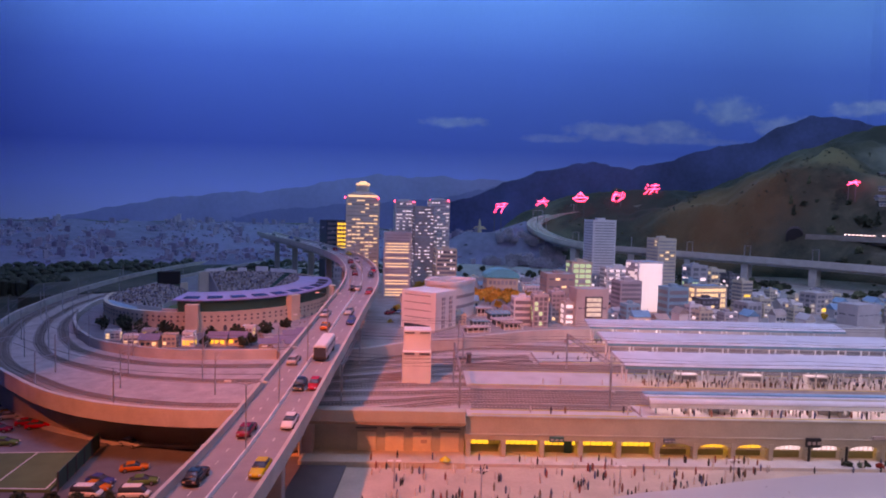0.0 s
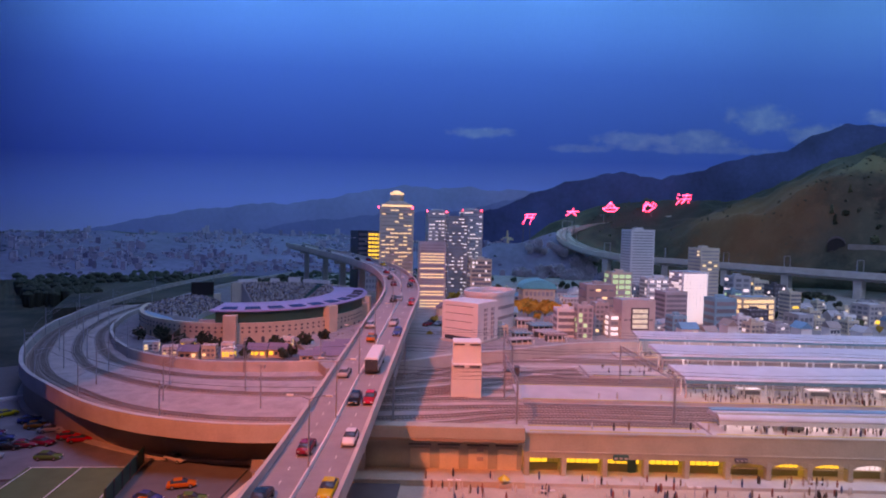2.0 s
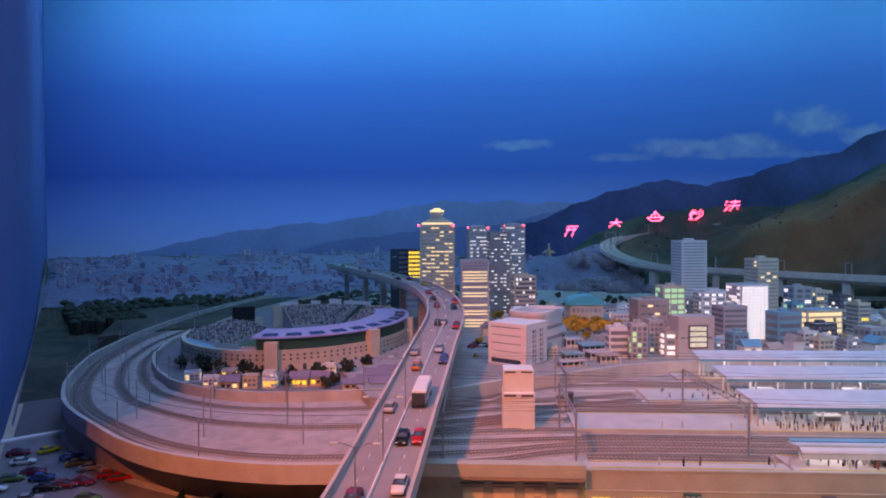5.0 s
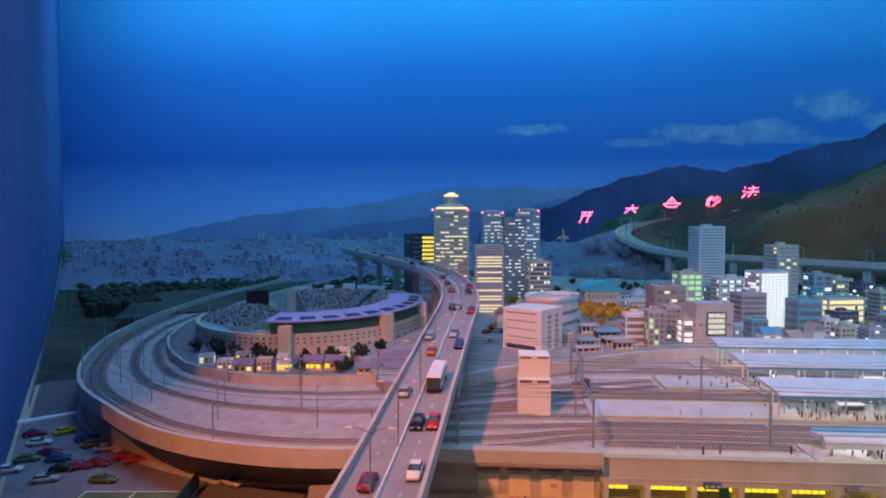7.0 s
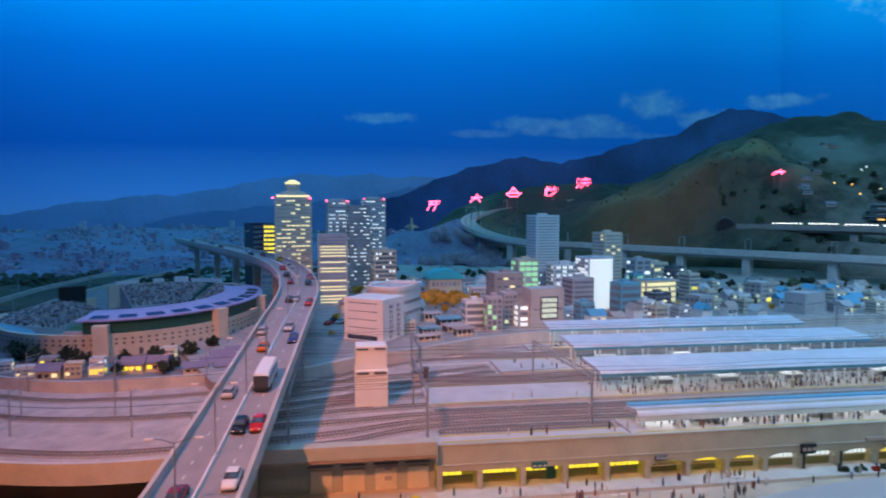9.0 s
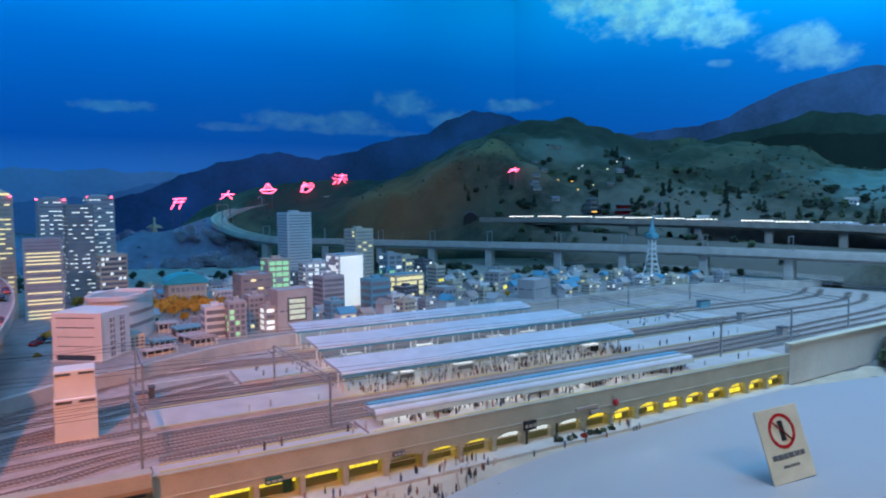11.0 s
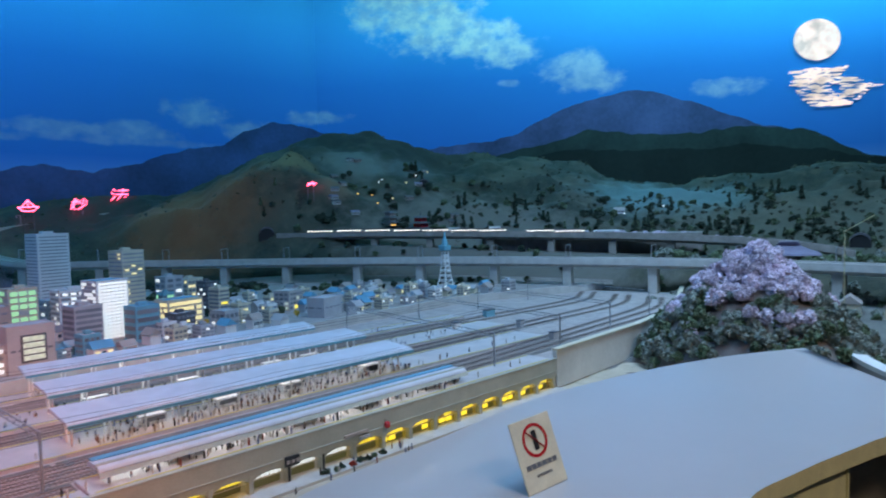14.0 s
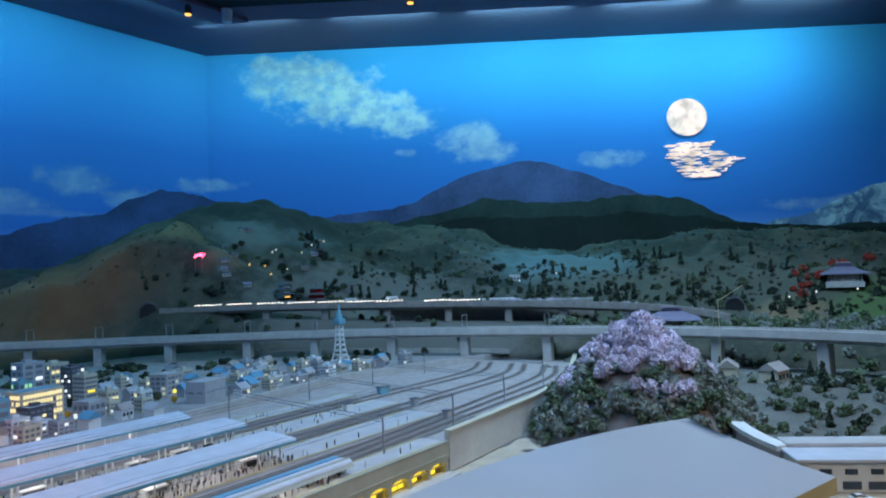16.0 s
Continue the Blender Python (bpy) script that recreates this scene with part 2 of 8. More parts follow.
# ---- mesh tools ----
class Bag:
    """Collects faces of one mesh."""

    def __init__(self):
        self.v, self.f = [], []

    def add(self, verts, faces, m=None):
        k = len(self.v)
        self.v += [tuple(m @ Vector(p)) if m else tuple(p) for p in verts]
        self.f += [[k + i for i in f] for f in faces]
        return self

    def box(self, x0, y0, z0, x1, y1, z1, m=None, top=1.0):
        """A box; top scales its upper face."""
        cx, cy = (x0 + x1) / 2, (y0 + y1) / 2
        hx, hy = (x1 - x0) / 2, (y1 - y0) / 2
        v = [(cx + sx * hx * s, cy + sy * hy * s, z) for z, s in ((z0, 1), (z1, top)) for sx, sy in ((-1, -1), (1, -1), (1, 1), (-1, 1))]
        return self.add(v, [(3, 2, 1, 0), (4, 5, 6, 7), (0, 1, 5, 4), (1, 2, 6, 5), (2, 3, 7, 6), (3, 0, 4, 7)], m)

    def prism(self, ring, z0, z1, m=None, scale=1.0):
        n = len(ring)
        cx, cy = sum(p[0] for p in ring) / n, sum(p[1] for p in ring) / n
        v = [(x, y, z0) for x, y in ring] + [(cx + (x - cx) * scale, cy + (y - cy) * scale, z1) for x, y in ring]
        f = [tuple(range(n - 1, -1, -1)), tuple(range(n, 2 * n))] + [(i, (i + 1) % n, n + (i + 1) % n, n + i) for i in range(n)]
        return self.add(v, f, m)

    def tube(self, x, y, z0, z1, r0, r1=None, n=8, m=None):
        r1 = r0 if r1 is None else r1
        v = [(x + r * math.cos(6.2832 * i / n), y + r * math.sin(6.2832 * i / n), z) for z, r in ((z0, r0), (z1, r1)) for i in range(n)]
        return self.add(v, [tuple(range(n - 1, -1, -1)), tuple(range(n, 2 * n))] + [(i, (i + 1) % n, n + (i + 1) % n, n + i) for i in range(n)], m)

    def bar(self, a, b, w, h=None):
        """A square bar from a to b."""
        a, b = Vector(a), Vector(b)
        d = b - a
        q = d.to_track_quat("Z", "Y").to_matrix().to_4x4()
        h = h or w
        return self.box(-w / 2, -h / 2, 0, w / 2, h / 2, d.length, Matrix.Translation(a) @ q)

    def sweep(self, path, profile, closed=False):
        """Carries a profile of (side, up) along a path of (x, y, z)."""
        n, k = len(path), len(profile)
        v = []
        for i, p in enumerate(path):
            a, b = Vector(path[max(i - 1, 0)]), Vector(path[min(i + 1, n - 1)])
            d = (b - a)
            side = Vector((d.y, -d.x, 0)).normalized()
            v += [tuple(Vector(p) + side * s + Vector((0, 0, u))) for s, u in profile]
        f = [(i * k + j, i * k + (j + 1) % k, (i + 1) * k + (j + 1) % k, (i + 1) * k + j) for i in range(n - 1) for j in range(k)]
        f += [tuple(range(k - 1, -1, -1)), tuple(range((n - 1) * k, n * k))]
        return self.add(v, f)

    def mesh(self, name, mat, smooth=False):
        me = bpy.data.meshes.new(name)
        me.from_pydata(self.v, [], self.f)
        me.materials.append(M[mat] if isinstance(mat, str) else mat)
        if smooth:
            me.polygons.foreach_set("use_smooth", [True] * len(me.polygons))
        me.update()
        return me


def soften(me, width=0.001, segments=1):
    bm = bmesh.new()
    bm.from_mesh(me)
    bmesh.ops.recalc_face_normals(bm, faces=bm.faces)
    bmesh.ops.bevel(bm, geom=[e for e in bm.edges if len(e.link_faces) == 2 and e.calc_face_angle(0) > 0.5], offset=width, segments=segments, affect="EDGES")
    bm.to_mesh(me)
    bm.free()
    return me


def part(name, me, parent, label="", at=None, kind=""):
    ob = new(name, me)
    ob.parent = parent
    if at:
        ob.matrix_basis = at
    return tagged(ob, label=label, kind=kind)


def thing(name, label, category, at=None, group="", kind=""):
    ob = new(name)
    ob.empty_display_size = 0.01
    if at:
        ob.matrix_basis = at
    return tagged(ob, label, category, group, kind)


def structure(name, me, label="", category=""):
    return tagged(new(name, me), label, category, kind="structure")


def spline(points, steps=12):
    """Catmull-Rom through points of (x, y, z)."""
    p = [Vector(q) for q in points]
    p = [2 * p[0] - p[1]] + p + [2 * p[-1] - p[-2]]
    out = []
    for i in range(1, len(p) - 2):
        for s in range(steps):
            t = s / steps
            a, b, c, d = p[i - 1:i + 3]
            out.append(0.5 * ((2 * b) + (c - a) * t + (2 * a - 5 * b + 4 * c - d) * t * t + (3 * b - a - 3 * c + d) * t ** 3))
    return out + [p[-2]]


def offset(path, s, dz=0.0):
    out = []
    for i, p in enumerate(path):
        d = path[min(i + 1, len(path) - 1)] - path[max(i - 1, 0)]
        out.append(p + Vector((d.y, -d.x, 0)).normalized() * s + Vector((0, 0, dz)))
    return out


def lerp(t, keys):
    """Interpolates (t, value) keys."""
    for (a, u), (b, v) in zip(keys, keys[1:]):
        if t <= b:
            k = max(0.0, (t - a) / (b - a))
            return u + (v - u) * k
    return keys[-1][1]


# ---- room ----
GZ = -0.008
DECK = 0.080
RIM = 0.098
FLOOR = -0.95
CENTRE = Vector((0, -1.2, 0))


def polar(az, d, z=0.0):
    return Vector((d * math.sin(radians(az)), CENTRE.y + d * math.cos(radians(az)), z))


WALL_W = (Vector((-1.17, -0.1, 0)), Vector((-4.72, 5.31, 0)))
WALL_N = (WALL_W[1], Vector((4.52, 5.31, 0)))
WALL_E = (WALL_N[1], Vector((9.49, -1.63, 0)))


def wall(name, a, b, z0, z1, mat, label, thick=0.12):
    d = (b - a).normalized()
    n = Vector((-d.y, d.x, 0)) * thick
    g = Bag().prism([(p.x, p.y) for p in (a, b, b + n, a + n)], z0, z1)
    return structure(name, g.mesh(name, mat), label, "wall")


CLOUDS = ((1.7, 0.136, 0.30, 0.06, 0.42), (3.6, 0.139, 0.12, 0.03, 0.25), (10.5, 0.113, 0.42, 0.045, 0.26), (15.4, 0.124, 0.42, 0.10, 0.34), (18.5, 0.112, 0.95, 0.055, 0.26), (21, 0.122, 0.40, 0.11, 0.34),
          (25, 0.150, 0.36, 0.15, 0.38), (29.3, 0.126, 0.40, 0.11, 0.34), (34.4, 0.146, 0.42, 0.08, 0.40), (40.2, 0.308, 0.40, 0.26, 0.9), (42.6, 0.298, 0.50, 0.36, 1.0), (45.6, 0.280, 0.54, 0.36, 1.0), (48.6, 0.262, 0.42, 0.26, 0.95),
          (51, 0.240, 0.44, 0.20, 0.85), (51.2, 0.192, 0.13, 0.05, 0.4), (57, 0.205, 0.44, 0.20, 0.60), (59, 0.190, 0.32, 0.14, 0.55), (68.5, 0.164, 0.42, 0.10, 0.45), (86, 0.075, 0.9, 0.10, 0.35))


def sky_material():
    m = bpy.data.materials.new("painted_sky")
    m.use_nodes = True
    nt = m.node_tree
    b = nt.nodes["Principled BSDF"]
    b.inputs["Roughness"].default_value, b.inputs["Specular IOR Level"].default_value = 0.95, 0.05
    geo = nt.nodes.new("ShaderNodeNewGeometry")
    sep = nt.nodes.new("ShaderNodeSeparateXYZ")
    nt.links.new(geo.outputs["Position"], sep.inputs[0])
    ramp = nt.nodes.new("ShaderNodeValToRGB")
    rng = nt.nodes.new("ShaderNodeMapRange")
    rng.inputs["From Min"].default_value, rng.inputs["From Max"].default_value = 0.3, CEIL
    nt.links.new(sep.outputs[2], rng.inputs["Value"])
    nt.links.new(rng.outputs[0], ramp.inputs[0])
    e = ramp.color_ramp.elements
    e[0].position, e[0].color = 0.0, (0.62, 0.66, 0.95, 1)
    e[1].position, e[1].color = 1.0, (0.015, 0.46, 0.78, 1)
    for pos, c in ((0.15, (0.26, 0.44, 0.88, 1)), (0.30, (0.025, 0.20, 0.62, 1)), (0.60, (0.008, 0.23, 0.62, 1))):
        k = e.new(pos)
        k.color = c

    def link(socket, value):
        if hasattr(value, "links"):
            nt.links.new(value, socket)
        else:
            socket.default_value = value

    def maths(op, a, c=0.0, clamp=False):
        n = nt.nodes.new("ShaderNodeMath")
        n.operation, n.use_clamp = op, clamp
        link(n.inputs[0], a)
        link(n.inputs[1], c)
        return n.outputs[0]

    def vec(op, a, c):
        n = nt.nodes.new("ShaderNodeVectorMath")
        n.operation = op
        link(n.inputs[0], a)
        n.inputs[1].default_value = c
        return n

    def fbm(scale, detail, rough, squash):
        n = nt.nodes.new("ShaderNodeTexNoise")
        n.inputs["Scale"].default_value, n.inputs["Detail"].default_value, n.inputs["Roughness"].default_value = scale, detail, rough
        nt.links.new(vec("MULTIPLY", geo.outputs["Position"], (1, 1, squash)).outputs[0], n.inputs["Vector"])
        return n.outputs[0]

    def ease(value, lo, hi):
        n = nt.nodes.new("ShaderNodeMapRange")
        n.interpolation_type = "SMOOTHSTEP"
        n.inputs["From Min"].default_value, n.inputs["From Max"].default_value = lo, hi
        nt.links.new(value, n.inputs["Value"])
        return n.outputs[0]

    # painted clouds: azimuth, rise, half width, half height, strength of the paint
    cover, weight = None, None
    for az, rise, w, h, strength in CLOUDS:
        p, d = wall_point(az)
        away = vec("SUBTRACT", geo.outputs["Position"], (p.x, p.y, 0.56 + rise * d))
        scaled = vec("MULTIPLY", away.outputs[0], (1 / w, 1 / w, 1 / h))
        length = nt.nodes.new("ShaderNodeVectorMath")
        length.operation = "LENGTH"
        nt.links.new(scaled.outputs[0], length.inputs[0])
        body = maths("MULTIPLY", maths("SUBTRACT", 1.5, length.outputs["Value"], True), 1.0)
        painted = maths("MULTIPLY", body, strength)
        cover = body if cover is None else maths("MAXIMUM", cover, body)
        weight = painted if weight is None else maths("MAXIMUM", weight, painted)
    ragged = maths("ADD", cover, maths("MULTIPLY", maths("SUBTRACT", fbm(3.4, 9, 0.58, 1.5), 0.5), 2.3))
    alpha = maths("MULTIPLY", maths("MULTIPLY", ease(ragged, 0.34, 1.10), ease(cover, 0.0, 0.35)), maths("DIVIDE", weight, maths("MAXIMUM", cover, 0.01)), True)
    puff = nt.nodes.new("ShaderNodeMix")
    puff.data_type = "RGBA"
    nt.links.new(ease(fbm(6.0, 6, 0.6, 1.3), 0.35, 0.65), puff.inputs["Factor"])
    puff.inputs[6].default_value, puff.inputs[7].default_value = (0.50, 0.50, 0.62, 1), (0.90, 0.74, 0.70, 1)
    mix = nt.nodes.new("ShaderNodeMix")
    mix.data_type = "RGBA"
    nt.links.new(alpha, mix.inputs["Factor"])
    nt.links.new(ramp.outputs[0], mix.inputs[6])
    nt.links.new(puff.outputs[2], mix.inputs[7])
    nt.links.new(mix.outputs[2], b.inputs["Base Color"])
    return m


def wall_point(az, inset=0.0):
    """Where the painted wall stands in the direction az, and how far."""
    way = Vector((math.sin(radians(az)), math.cos(radians(az)), 0))
    best = None
    for a, b in (WALL_W, WALL_N, WALL_E):
        d = b - a
        den = way.x * d.y - way.y * d.x
        if abs(den) < 1e-6:
            continue
        r = a - CENTRE
        k = (r.x * d.y - r.y * d.x) / den
        u = (r.x * way.y - r.y * way.x) / den
        if k > 0 and -0.001 <= u <= 1.001 and (best is None or k < best):
            best = k
    best = (best or 7.0) - inset
    return CENTRE + way * best, best


M["painted_sky"] = sky_material()
floor_me = Bag().box(-6, -4.2, FLOOR - 0.1, 10.2, 6, FLOOR).mesh("floor", "dark_grey")
structure("floor", floor_me, "dark grey floor of the exhibition room", "floor")
wall("wall_west", *WALL_W, FLOOR, CEIL, "side_wall", "plain blue side wall of the diorama")
wall("wall_north", *WALL_N, FLOOR, CEIL, "painted_sky", "painted evening sky with thin clouds")
wall("wall_east", *WALL_E, FLOOR, CEIL, "painted_sky", "painted evening sky with bright clouds")
wall("wall_return", Vector((-2.6, -1.0, 0)), WALL_W[0], FLOOR, CEIL, "void", "dark return wall beside the diorama")
wall("wall_side", Vector((-2.6, -4.0, 0)), Vector((-2.6, -1.0, 0)), FLOOR, CEIL, "void", "dark wall of the visitor space")
wall("wall_south", Vector((9.49, -4.0, 0)), Vector((-2.6, -4.0, 0)), FLOOR, CEIL, "void", "dark wall behind the visitors")
wall("wall_corner", WALL_E[1], Vector((9.49, -4.0, 0)), FLOOR, CEIL, "void", "dark wall of the visitor space")
# ceiling with the lamp slot along its edge
ceil = Bag()
ceil.box(-5.2, -4.2, CEIL, 10.2, 5.6, CEIL + 0.1)
structure("ceiling", ceil.mesh("ceiling", "ceiling"), "dark blue-grey ceiling", "ceiling")
soffit = Bag()
na, nb = WALL_E[0] - Vector((0.22, 0.0, 0)), WALL_E[1] - Vector((0.75, 0.0, 0))
for a, b, w0, w1, z0 in ((WALL_N[1] + Vector((-9, -0.75, 0)), WALL_N[1] + Vector((-0.55, -0.75, 0)), 0.0, 0.5, CEIL - 0.04),):
    soffit.prism([(a.x, a.y), (b.x, b.y), (b.x + 0.2, b.y - 0.5), (a.x, a.y - 0.5)], z0, CEIL - 0.002)
structure("trim", soffit.mesh("trim", "ceiling"), "dark soffit board along the ceiling", "soffit")


# painted mountains: flats standing just before the painted wall
def mural(name, keys, inset, colour, label, foot=0.0, rough=0.012, step=0.25):
    hazy = colour[2] > 0.4
    az0, az1 = keys[0][0], keys[-1][0]
    n = int((az1 - az0) / step)
    g = Bag()
    tops, feet = [], []
    for i in range(n + 1):
        az = az0 + (az1 - az0) * i / n
        p, d = wall_point(az, inset)
        z = 0.56 + d * lerp(az, keys)
        z += rough * 6 * (noise.fractal(Vector((az * 0.5, inset * 40, 0)), 0.9, 2.2, 5)) * 0.5
        tops.append((p.x, p.y, z))
        feet.append((p.x, p.y, foot))
    back = [(wall_point(az0 + (az1 - az0) * i / n, inset - 0.012)[0]) for i in range(n + 1)]
    v = tops + feet + [(q.x, q.y, t[2]) for q, t in zip(back, tops)]
    m = n + 1
    f = [(m + i, m + i + 1, i + 1, i) for i in range(n)] + [(i, i + 1, 2 * m + i + 1, 2 * m + i) for i in range(n)]
    g.add(v, f)
    mat = material("paint_" + name, colour, 0.9, grain=0.12 if hazy else 0.3, size=4, stain=0.15 if hazy else 0.6, bump=0.0)
    if name == "snow_peak":
        nt = mat.node_tree
        under = nt.nodes["Principled BSDF"].inputs["Base Color"].links[0].from_socket
        geo, streak, part_of, snow = (nt.nodes.new(k) for k in ("ShaderNodeNewGeometry", "ShaderNodeTexNoise", "ShaderNodeMapRange", "ShaderNodeMix"))
        streak.inputs["Scale"].default_value, streak.inputs["Detail"].default_value, streak.inputs["Roughness"].default_value, streak.inputs["Distortion"].default_value = 4.0, 8, 0.65, 0.8
        part_of.inputs["From Min"].default_value, part_of.inputs["From Max"].default_value = 0.48, 0.62
        snow.data_type = "RGBA"
        snow.inputs[7].default_value = (0.62, 0.66, 0.74, 1)
        nt.links.new(geo.outputs["Position"], streak.inputs["Vector"])
        nt.links.new(streak.outputs[0], part_of.inputs["Value"])
        nt.links.new(part_of.outputs[0], snow.inputs["Factor"])
        nt.links.new(under, snow.inputs[6])
        nt.links.new(snow.outputs[2], nt.nodes["Principled BSDF"].inputs["Base Color"])
    return structure("backdrop", g.mesh(name, mat), label, "backdrop")


mural("far_range", ((-34.4, -0.06), (-31, -0.03), (-27, -0.0115), (-21, 0.009), (-15, 0.018), (-9.4, 0.0355), (-5.4, 0.05), (0, 0.047), (4, 0.047), (10, 0.045), (16, 0.04)), 0.03, (0.25, 0.31, 0.55), "painted pale blue distant mountain range")
mural("middle_range", ((-17.5, -0.02), (-12, -0.005), (-7, 0.004), (-1, 0.012), (2.6, 0.022), (5.5, 0.036), (8, 0.04)), 0.055, (0.17, 0.22, 0.43), "painted hazy blue mountain ridge")
mural("near_range", ((-3, -0.02), (0, 0.0), (3.5, 0.018), (7.5, 0.0487), (12.3, 0.074), (14.2, 0.077), (17.5, 0.069), (21.5, 0.083), (24, 0.0975), (27, 0.106), (28.8, 0.128), (31, 0.1416), (33.3, 0.1346), (36, 0.118), (40, 0.11), (44, 0.09), (46, 0.08)), 0.065, (0.04, 0.07, 0.20), "painted dark blue mountain ridge")
mural("great_peak", ((41, 0.085), (43, 0.094), (47, 0.103), (51.5, 0.111), (54.5, 0.139), (57, 0.159), (62, 0.171), (65, 0.157), (69, 0.1234), (73.5, 0.096), (78.5, 0.056), (80, 0.04)), 0.05, (0.075, 0.09, 0.22), "painted broad blue-grey mountain")
mural("snow_peak", ((78, 0.045), (80.5, 0.056), (83.3, 0.066), (85.5, 0.081), (87.9, 0.096), (92, 0.12), (96, 0.10)), 0.04, (0.13, 0.19, 0.33), "painted snow-streaked blue mountain")
mural("green_hills", ((46, 0.06), (49.4, 0.0817), (54.4, 0.098), (58, 0.117), (62, 0.109), (66.2, 0.104), (69, 0.111), (72.7, 0.106), (75.3, 0.09), (78, 0.062), (82, 0.049), (90, 0.045), (96, 0.04)), 0.09, (0.030, 0.046, 0.044), "painted green hills")
mural("forest_band", ((47, 0.05), (51, 0.074), (56, 0.090), (60, 0.086), (65, 0.080), (70, 0.084), (75, 0.072), (79, 0.055), (84, 0.045), (96, 0.03)), 0.115, (0.014, 0.019, 0.018), "painted dark forest below the green hills")

# moon and lit cloud thrown on the painted wall
wd = (WALL_E[1] - WALL_E[0]).normalized()
up = Vector((0, 0, 1))


def on_wall(u, v, inset=0.03):
    p, d = wall_point(74.9, inset)
    return p + wd * u + Vector((0, 0, 0.56 + 0.2127 * d + v))


ring = [on_wall(0.225 * math.cos(6.2832 * i / 48), 0.212 * math.sin(6.2832 * i / 48)) for i in range(48)]
structure("moon", Bag().add(ring, [tuple(range(48))]).mesh("moon", "moonlight"), "bright full moon thrown on the painted sky", "moon")
g = Bag()
rnd = random.Random(5)
LEFT = ((-0.69, -0.10), (-0.63, -0.14), (-0.57, -0.18), (-0.49, -0.30), (-0.43, -0.28), (-0.37, -0.22), (-0.28, -0.34))
RIGHT = ((-0.69, 0.34), (-0.63, 0.42), (-0.57, 0.48), (-0.49, 0.64), (-0.43, 0.44), (-0.37, 0.30), (-0.28, 0.30))
for i in range(185):
    v = rnd.uniform(-0.68, -0.29)
    w, h = rnd.uniform(0.02, 0.11), rnd.uniform(0.004, 0.013)
    c = rnd.uniform(lerp(v, LEFT) + w * 0.8, max(lerp(v, LEFT) + w, lerp(v, RIGHT) - w * 0.8))
    pts = [on_wall(c + w * math.cos(a) * rnd.uniform(0.65, 1.15), v + h * math.sin(a) * rnd.uniform(0.5, 1.4), 0.029 - 0.0001 * i) for a in [6.2832 * k / 14 for k in range(14)]]
    g.add(pts, [tuple(range(14))])
structure("moonlit_cloud", g.mesh("moonlit_cloud", "moonlight"), "bright moonlit cloud thrown on the painted sky", "cloud")

# ---- terrain ----
CREST = ((-50, -0.03), (-30, -0.03), (-8, -0.03), (0, -0.045), (4, -0.045), (6, -0.032), (8, -0.004), (12, 0.026), (16, 0.035), (19.3, 0.03), (22.7, 0.03), (25.6, 0.0507), (28.5, 0.079), (31.5, 0.105), (34.5, 0.119), (38.5, 0.1255), (41.4, 0.115), (44.8, 0.087), (50, 0.083), (57, 0.072), (60, 0.045), (65, 0.034), (70, 0.037), (76, 0.05), (82, 0.045), (90, 0.03), (110, 0.02))
FRONT = ((-40, -0.0805), (-2, -0.08), (1, -0.055), (3, -0.038), (6, -0.04), (10, -0.06), (14, -0.07), (18.6, -0.028), (20.8, -0.002), (23.4, 0.0153), (25.5, 0.0122), (27.5, 0.044), (29.8, 0.0596), (32.7, 0.062), (34.5, 0.05), (37, 0.03), (42, 0.01), (50, 0.0), (60, -0.012), (75, -0.012), (84, -0.012), (95, -0.012), (110, -0.012))


def ground_z(x, y):
    r = Vector((x, y, 0)) - CENTRE
    d = math.hypot(r.x, r.y)
    az = math.degrees(math.atan2(r.x, r.y))
    low = lerp(az, ((-50, -0.016), (-9, -0.016), (-4, 0.066), (36, 0.066), (44, -0.02), (110, -0.02)))
    shelf = lerp(az, ((-40, 0.10), (14, 0.10), (22, 0.25), (30, 0.34), (40, 0.34), (50, 0.29), (60, 0.26), (76, 0.22), (110, 0.20)))
    z52 = 0.56 + 5.2 * lerp(az, FRONT)
    crest = 0.56 + 6.4 * lerp(az, CREST)
    mid = lerp(az, ((-50, 4.75), (14, 4.9), (18, 5.15), (21, 5.08), (26, 4.87), (33, 4.62), (46, 4.32), (60, 4.06), (68, 3.78), (80, 3.65), (110, 3.6)))
    bench = mid + 0.24 + max(0.0, 4.85 - mid - 0.24) * min(1.0, max(0.0, (az - 33) / 5))
    bend = max(5.25, mid + 0.45, bench + 0.15)
    z = lerp(d, ((0, low), (2.5, low), (mid, max(low, 0.03) + 0.01), (mid + 0.22, shelf), (bench, shelf), (bend, max(z52, shelf)), (6.4, max(crest, shelf)), (8.5, max(crest, shelf) - 0.2)))
    for mx, my, mr, mh in ((2.97, 3.45, 0.17, 0.11), (3.10, 3.03, 0.13, 0.060), (2.08, 3.70, 0.12, 0.075), (2.62, 3.30, 0.22, 0.05)):
        z += mh * math.exp(-((x - mx) ** 2 + (y - my) ** 2) / mr ** 2)
    slope = max(0.0, min(1.0, (d - bench) / 0.5)) * max(0.0, min(1.0, (6.3 - d) / 0.5))
    if az > 16 and slope:
        z += slope * 0.085 * (noise.ridged_multi_fractal(Vector((x * 1.5, y * 1.5, 6)), 0.9, 2.1, 5, 1.0, 2.0) * 0.45 - 0.55)
    amp = 0.0 if d < bench else min(1.0, (d - bench) / 0.6) * (0.05 if az > 16 else 0.012)
    return z + amp * 1.6 * noise.fractal(Vector((x * 2.2, y * 2.2, 3)), 0.8, 2.1, 5)


